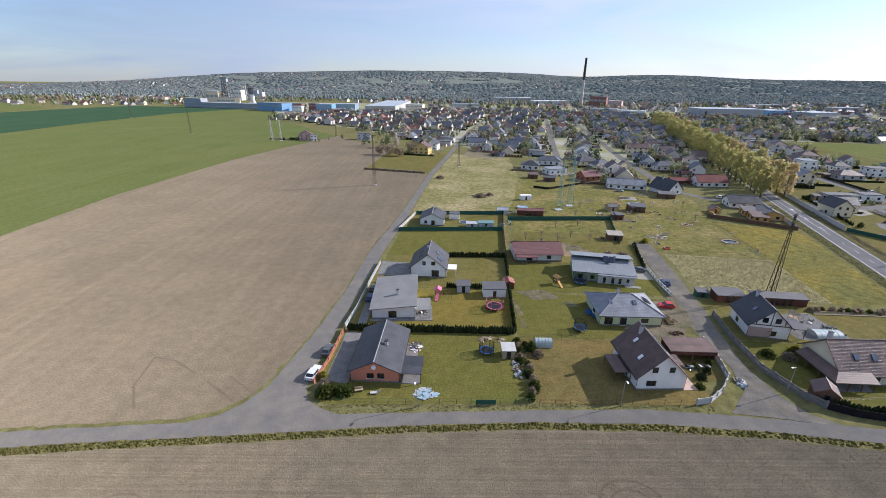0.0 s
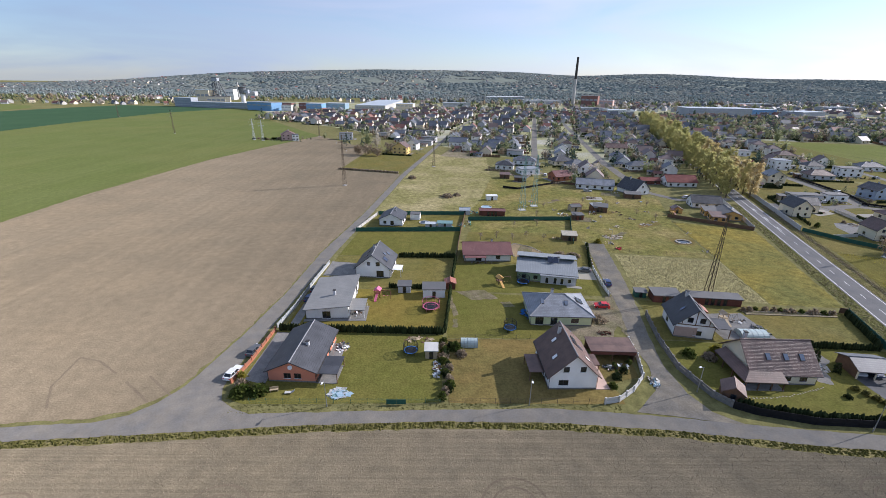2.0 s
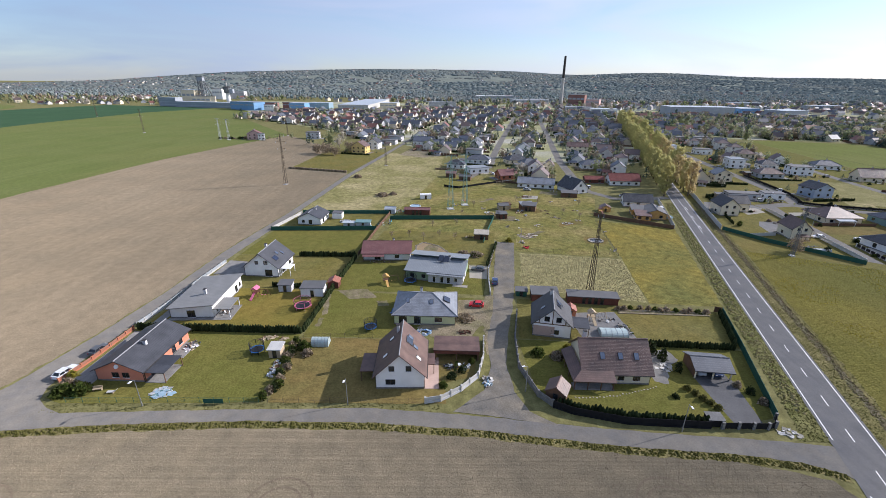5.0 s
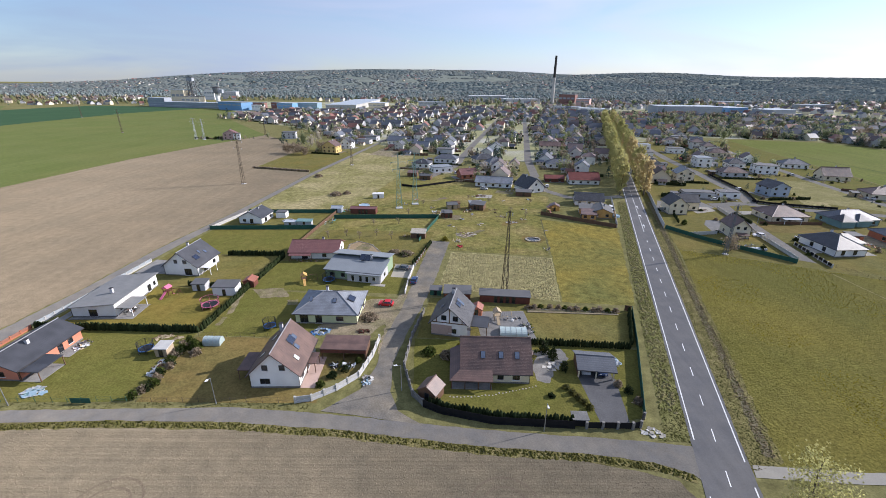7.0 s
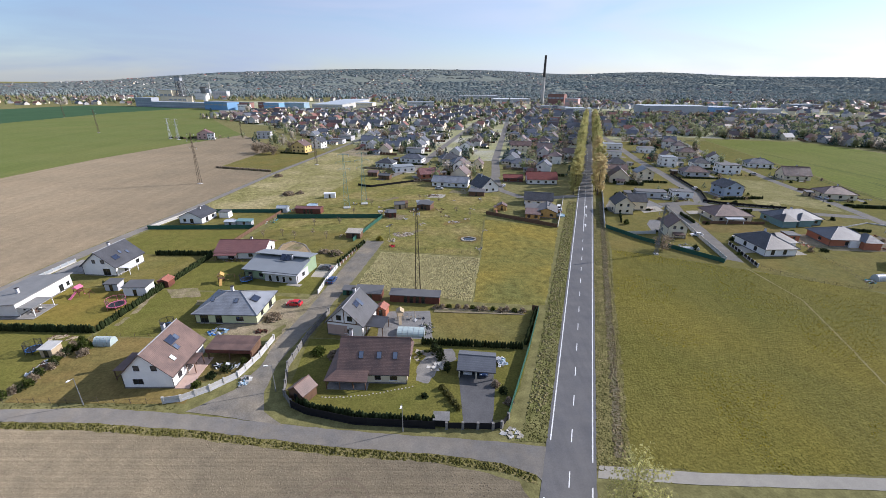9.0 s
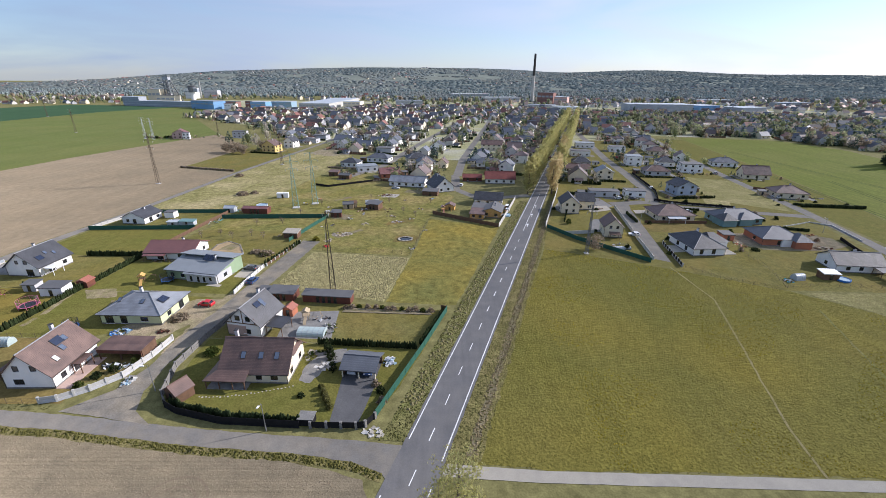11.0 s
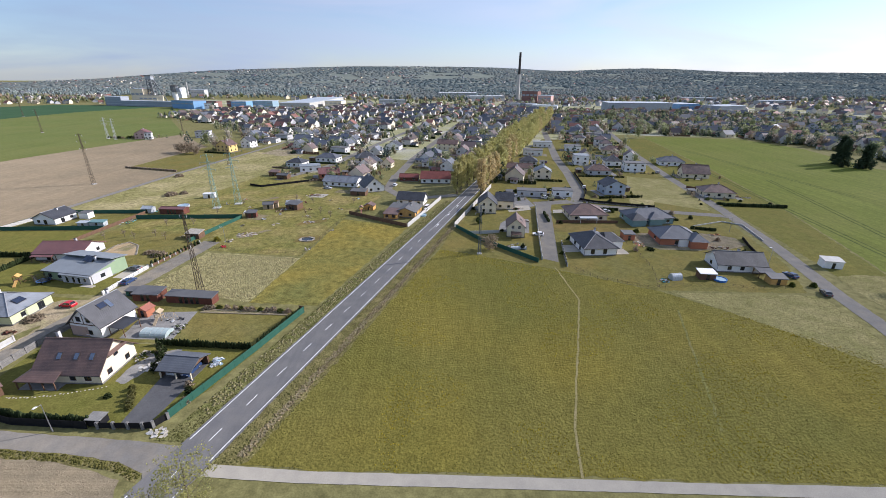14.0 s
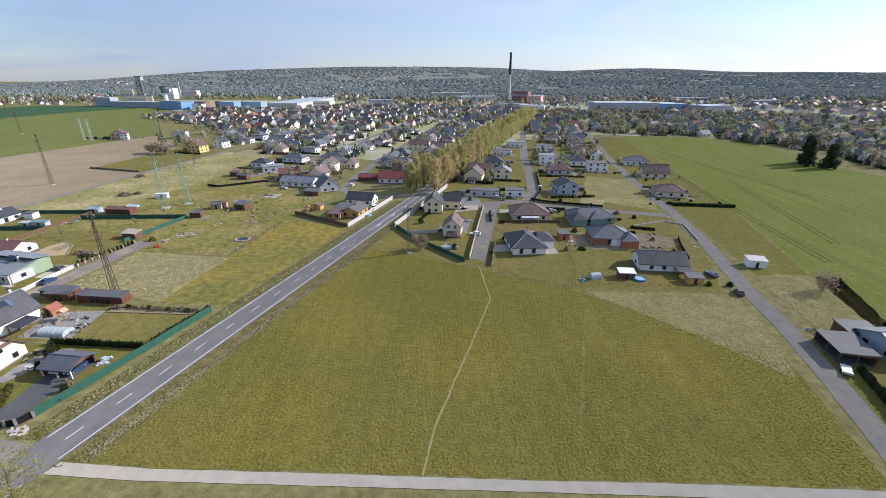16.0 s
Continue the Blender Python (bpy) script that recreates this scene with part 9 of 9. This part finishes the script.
v, f = [], []
NX, NY = 320, 72
for j in range(NY + 1):
    for i in range(NX + 1):
        x, y = -4700 + 9400 * i / NX, 1500 + 2500 * j / NY
        bump = 6.0 * noise.noise((x * 0.013, y * 0.011, 1.0)) + 4.0 * noise.noise((x * 0.03, y * 0.022, 2.0))
        v.append((x, y, hill_height(x, y) + bump * min(1.0, max(0.0, (y - 1560) / 300)) - 0.3))
for j in range(NY):
    for i in range(NX):
        k = j * (NX + 1) + i
        f.append((k, k + 1, k + NX + 2, k + NX + 1))
tagged(new("backdrop_hills", hill_mesh(v, f)), "low wooded hills along the horizon, hazed in colour", "hills", kind="structure")
def woods(name, label, spots, mat, seed):
    """Broad low crowns that close into a canopy, with soft shading."""
    rng = np.random.default_rng(seed)
    p = np.array(spots)
    n = len(p)
    a = rng.random((n, 1)) * 6.28 + np.arange(4) * 1.571
    v = np.empty((n, 9, 3))
    for k, (wide, up) in enumerate(((1.0, 0.0), (0.6, 0.72))):
        r = p[:, 3:4] * wide * (0.75 + 0.5 * rng.random((n, 4)))
        ring = slice(4 * k, 4 * k + 4)
        v[:, ring, 0], v[:, ring, 1], v[:, ring, 2] = p[:, :1] + r * np.cos(a), p[:, 1:2] + r * np.sin(a), p[:, 2:3] + p[:, 4:5] * up
    v[:, 8] = p[:, :3]
    v[:, 8, 2] += p[:, 4]
    k = np.arange(n)[:, None] * 9
    f = [q for i in range(4) for q in np.hstack([k + i, k + (i + 1) % 4, k + 4 + (i + 1) % 4, k + 4 + i]).tolist() + np.hstack([k + 4 + i, k + 4 + (i + 1) % 4, k + 8]).tolist()]
    me = plain_mesh(name, v.reshape(-1, 3).tolist(), f, mat)
    me.polygons.foreach_set("use_smooth", [True] * len(me.polygons))
    return tagged(new(name, me), label, "woods", kind="stuff")


rng = np.random.default_rng(31)
slope, belt = [], []
conifer, bud = [], []
for _ in range(36000):
    x, y = rng.uniform(-4000, 4200), 1650 + 2150 * rng.random() ** 0.8
    if abs(x) > 500 + y * 1.08:
        continue
    open_land = noise.noise((x * 0.0022, y * 0.0032, 2.0)) + 0.6 * noise.noise((x * 0.006, y * 0.009, 6.0))
    if y < 3500 and open_land < (-0.3 if x < 500 else -0.5):
        continue
    stand = noise.noise((x * 0.0016, y * 0.002, 12.0)) + (0.3 if x > 700 else 0.0)
    row = conifer if stand > 0.22 + 0.2 * rng.normal() else bud if rng.random() < 0.4 else slope
    row.append((x, y, hill_height(x, y) - 2.0, 12 + 9 * rng.random(), 5.5 + 4.0 * rng.random()))
for _ in range(20000):
    x, y = rng.uniform(-2400, 2900), 1180 + 720 * rng.random()
    if abs(x) > 300 + y * 1.05 or (x < -250 and y < 1420):
        continue
    if noise.noise((x * 0.0022, y * 0.003, 8.0)) < (-0.1 if x < 900 else -0.45):
        continue
    belt.append((x, y, (hill_height(x, y) if y > 1500 else 0.0) - 1.5, 7 + 5 * rng.random(), 6.5 + 5 * rng.random()))
# these woods carry the haze of distance in their base colours
woods("far_woods", "distant woods on the hills, greyed by painted haze", slope, "hill_woods", 32)
woods("conifer_woods", "dark stands of conifers on the hills, hazed in colour", conifer, "woods_conifer", 34)
woods("budding_woods", "budding broadleaf woods on the hills, paled by painted haze", bud, "woods_bud", 35)
woods("woodland_belt", "darker belt of bare woodland at the foot of the hills, hazed in colour", belt, "woods_belt", 33)

# ---- works and chimney ----
c = thing("factory_chimney", "very tall slender concrete works chimney, darker above", "chimney", 351, 1135)
part("lower_shaft", Geo().rod((0, 0, 0), (0, 0, 62), 4.4, 3.2, 18), "concrete", c)
part("upper_shaft", Geo().rod((0, 0, 62), (0, 0, 112), 3.25, 2.6, 18), "dark_frame", c)


def hall(label, x, y, w, d, h, ang, wall, cover, bands=6, stripes=()):
    t = thing("industrial_hall", label, "hall", x, y, ang)
    part("wall", Geo().box(-w / 2, -d / 2, 0, w / 2, d / 2, h), wall, t)
    part("roof", Geo().slab([(-w / 2 - 0.4, -d / 2 - 0.4, h + 0.5), (w / 2 + 0.4, -d / 2 - 0.4, h + 0.5), (w / 2 + 0.4, d / 2 + 0.4, h + 0.5), (-w / 2 - 0.4, d / 2 + 0.4, h + 0.5)], 0.5), cover, t)
    for k in range(bands):
        u = -w / 2 + w * (k + 0.5) / bands
        part("window_band", Geo().box(u - w / bands * 0.38, -d / 2 - 0.1, h * 0.58, u + w / bands * 0.38, -d / 2 - 0.01, h * 0.74), "glass_grey", t)
    for z in stripes:
        part("pale_band", Geo().box(-w / 2 - 0.12, -d / 2 - 0.14, h * z, w / 2 + 0.12, -d / 2 - 0.02, h * z + 0.9), "white_sheet", t)
    return t


hall("long slate-blue works building with pale bands", -420, 891, 134, 18, 10, -15, "hall_slate", "white_sheet", 12, (0.3,))
hall("slate-blue office block of the works", -508, 920, 42, 18, 17, -15, "hall_slate", "white_sheet", 5, (0.2, 0.48))
hall("tall bright blue works hall", -317, 841, 62, 26, 14, -26, "hall_blue", "roof_seam", 5)
hall("brown brick works building", -279, 858, 24, 16, 12, -10, "brick_dark", "roof_felt", 3)
hall("small white works building", -268, 826, 20, 12, 10, -12, "plaster_white", "roof_brown", 3)
hall("low brown brick workshop", -246, 886, 36, 16, 11, -8, "brick_dark", "roof_felt", 4)
hall("bright blue works hall", -224, 856, 30, 24, 12, -6, "hall_blue", "white_sheet", 3)
hall("pale blue works hall", -192, 890, 42, 26, 11, -6, "blue_pale", "white_sheet", 3)
hall("long pale works hall with white roof", -112, 958, 58, 236, 10, -3, "concrete", "white_sheet", 9)
hall("cream works hall with broad doors", -56, 905, 34, 30, 11, -6, "plaster_cream", "white_sheet", 4)
hall("low grey works hall with metal roof", 50, 1000, 60, 30, 9, 4, "plaster_grey", "roof_seam")
hall("cream works building with white frame", -500, 986, 32, 20, 30, -12, "plaster_cream", "white_sheet", 3)
hall("cream works building beside the headframe", -452, 944, 44, 18, 19, -12, "plaster_cream", "roof_felt", 4, (0.3,))
hall("white works block behind the tower", -560, 1232, 30, 18, 27, -12, "plaster_white", "roof_felt", 4, (0.3,))
hall("pale works block on the slope behind the stack", -526, 1272, 42, 16, 20, -8, "plaster_grey", "white_sheet", 5)
hall("red brick works building beside the chimney", 372, 1068, 38, 24, 25, -30, "brick_dark", "roof_felt", 4)
hall("lower red works building with pale front", 398, 1030, 30, 20, 17, -30, "plaster_rose", "white_sheet", 3)
hall("pale works hall with white roof", 268, 1118, 92, 26, 12, 12, "plaster_grey", "white_paint", 6)
hall("long flat works hall far behind the trees", 205, 1330, 110, 24, 12, 4, "concrete", "white_paint", 6)
hall("flat white workshop in the town", 352, 830, 46, 26, 8, -16, "plaster_white", "white_sheet", 5)
hall("flat grey workshop in the town", 320, 880, 52, 22, 8, -16, "plaster_grey", "roof_seam", 5)
hall("long pale industrial hall with white roof", 508, 800, 108, 46, 15, -4, "hall_slate", "white_sheet", 12)
hall("blue industrial hall beside the long hall", 592, 806, 44, 40, 13, 18, "hall_blue", "white_sheet", 4)
hall("pale industrial hall beyond the gardens", 648, 770, 58, 36, 12, 20, "hall_slate", "white_sheet", 5)
hall("low pale works hall by the woods", 905, 1000, 90, 30, 9, 18, "hall_slate", "roof_seam", 8)
hall("low blue works hall by the woods", 800, 1120, 90, 30, 9, 10, "hall_slate", "roof_seam", 6)
w = thing("works_tower", "white works tower with a dark boxed head", "tower", -402, 948)
part("shaft", Geo().rod((0, 0, 0), (0, 0, 26), 4.6, 4.0, 16), "plaster_white", w)
part("head", Geo().rod((0, 0, 25), (0, 0, 36.5), 6.0, 8.0, 12), "frame_grey", w)
part("side_cabin", Geo().box(5, -4, 26, 13, 4, 33), "hall_slate", w)
part("head_roof", Geo().rod((0, 0, 36.52), (0, 0, 38.4), 8.4, 5.5, 12), "dark_frame", w)
w = thing("works_stack", "slender grey metal stack beside the works tower", "chimney", -548, 1254)
part("shaft", Geo().rod((0, 0, 0), (0, 0, 44), 1.9, 1.4, 10), "concrete", w)
part("rim", Geo().rod((0, 0, 44.01), (0, 0, 45.2), 1.8, 1.8, 10), "frame_grey", w)
k = thing("mobile_crane", "tall lattice-boom crane behind the works hall", "crane", 606, 745, 12)
part("cab", Geo().box(-6, -2, 0, 4, 2, 4.5), "yellow", k)
for sx in (-0.9, 0.9):
    for sy in (-0.9, 0.9):
        part("boom_rail", Geo().rod((sx, sy, 3), (24 + sx * 0.4, sy * 0.4, 58), 0.22, 0.18, 4), "steel", k)
for q in range(14):
    a, b = q / 14, (q + 1) / 14
    part("boom_lacing", Geo().rod((24 * a, -0.9 + 0.5 * a, 3 + 55 * a), (24 * b, 0.9 - 0.5 * b, 3 + 55 * b), 0.12, n=4), "steel", k)
part("boom_head", Geo().rod((23.5, 0, 57), (30, 0, 60), 0.9, 0.5, 6), "frame_grey", k)
part("guy_mast", Geo().rod((-4, 0, 4), (-12, 0, 40), 0.45, 0.3, 5), "steel", k)
part("guy_rope", Geo().rod((-12, 0, 40), (24, 0, 58), 0.12, n=4), "steel", k)
t = thing("mine_headframe", "tall steel mine headframe with sheave cabin", "tower", -474, 986)
for sx in (-1, 1):
    for sy in (-1, 1):
        part("tower_leg", Geo().rod((sx * 7, sy * 6, 0), (sx * 4.5, sy * 4.5, 50), 1.1, 0.9, 6), "frame_grey", t)
    part("back_leg", Geo().rod((sx * 14, 26, 0), (sx * 4, 5, 50), 1.3, 1.0, 6), "frame_grey", t)
for k in range(6):
    z = 7 + 7.2 * k
    w = 7 - 2.5 * z / 50
    part("cross_beam", Geo().box(-w, -w, z, w, w, z + 0.9), "frame_grey", t)
    part("brace", Geo().rod((-w, -w, z + 0.9), (w, -w, z + 7), 0.5, n=5), "frame_grey", t)
part("cabin", Geo().box(-6, -5, 49, 6, 5, 56), "hall_slate", t)
part("cabin_roof", Geo().box(-7.5, -6, 56.01, 7.5, 6, 57.4), "frame_grey", t)
part("shaft_house", Geo().box(-4, -4, 0, 4, 4, 22), "plaster_grey", t)

# ---- grass tufts and clods ----
rng = np.random.default_rng(77)
scatter("meadow_tufts", MEADOW, 5.0, 0.26, "tuft_meadow", "rough tufts of meadow grass", "grass", rng, tall=0.11)
scatter("dandelions", MEADOW, 2.2, 0.22, "dandelion", "yellow dandelions in the meadow", "flowers", rng, tall=0.5, keep=lambda x, y: noise.noise((x * 0.05, y * 0.05, 7.0)) > 0.05 and x > 150)
scatter("straw_tufts", [(74.6, 110.6), (78.8, 137), (112.4, 132.4), (107.6, 102.2)], 5.0, 0.5, "tuft_straw", "straw-coloured grass tussocks", "grass", rng, tall=0.15, blades=5)
scatter("weed_tufts", [(228, 108.4), (270, 106.5), (266, 85), (259.5, 70.5), (247, 87)], 3.0, 0.4, "tuft_weeds", "straw-coloured weeds", "grass", rng, tall=0.08, blades=4)
scatter("weed_tufts", [(284, 118.5), (292, 120.5), (310, 118), (298, 88.5), (279.5, 88.4)], 3.0, 0.4, "tuft_weeds", "straw-coloured weeds", "grass", rng, tall=0.08, blades=4)
scatter("verge_tufts", [(x, y - 0.15) for x, y in FRONT_S[1:-1]] + [(x, y - 1.5) for x, y in FRONT_S[-2:0:-1]], 11.0, 0.5, "tuft_green", "rank grass on the field verge", "grass", rng, tall=0.3, keep=lambda x, y: noise.noise((x * 0.5, y * 0.5, 2.0)) > -0.5)
scatter("verge_tufts", [(main_x(y) - 4.1, y) for y in (54, 100, 165, 205)] + [(main_x(y) - 8.5, y) for y in (205, 165, 100, 60)] + [(113.5, 56.5), (112, 54.3)], 8.0, 0.4, "tuft_verge", "rank grass on the road verge", "grass", rng, tall=0.17)
scatter("ditch_tufts", [(main_x(y) + 4.1, y) for y in (48, 100, 165, 205)] + [(main_x(y) + 9.8, y) for y in (205, 165, 100, 50)], 5.0, 0.36, "tuft_verge", "dry grass in the roadside ditch", "grass", rng, tall=0.22)
scatter("verge_tufts", [(x, y + 0.1) for x, y in FRONT_N[4:10]] + [(51, 62.4), (36, 62.8), (2, 62.2), (-20, 61.8), (-36, 59.6)], 4.0, 0.3, "tuft_verge", "grass between road and gardens", "grass", rng, tall=0.09, keep=lambda x, y: not -38 < x < -22 and x < 52)
scatter("clods", [(-60, 30), (108, 30), (108, 46), (99, 49), (75, 53), (38, 56), (-7, 55), (-60, 50)], 6.5, 0.2, "clod", "clods on the harrowed field", "soil", rng, tall=0.27, z=0.02)
scatter("clods", [(-120, 58), (-40, 62), (-32, 90), (-29, 130), (-40, 200), (-150, 200), (-150, 70)], 0.9, 0.24, "clod", "clods on the wide brown field", "soil", rng, tall=0.16, z=0.02)
scatter("ditch_tufts", [(main_x(y) + 6.9, y) for y in (51, 100, 165, 205)] + [(main_x(y) + 8.8, y) for y in (205, 165, 100, 51)], 7.0, 0.5, "tuft_dry", "dry brown weeds in the roadside ditch", "grass", rng, tall=0.26)
scatter("verge_tussocks", [(main_x(y) - 5.2, y) for y in (60, 100, 165, 205)] + [(main_x(y) - 8.3, y) for y in (205, 165, 100, 62)], 2.2, 0.6, "tuft_straw", "pale tussocks on the road verge", "grass", rng, tall=0.3, blades=4)
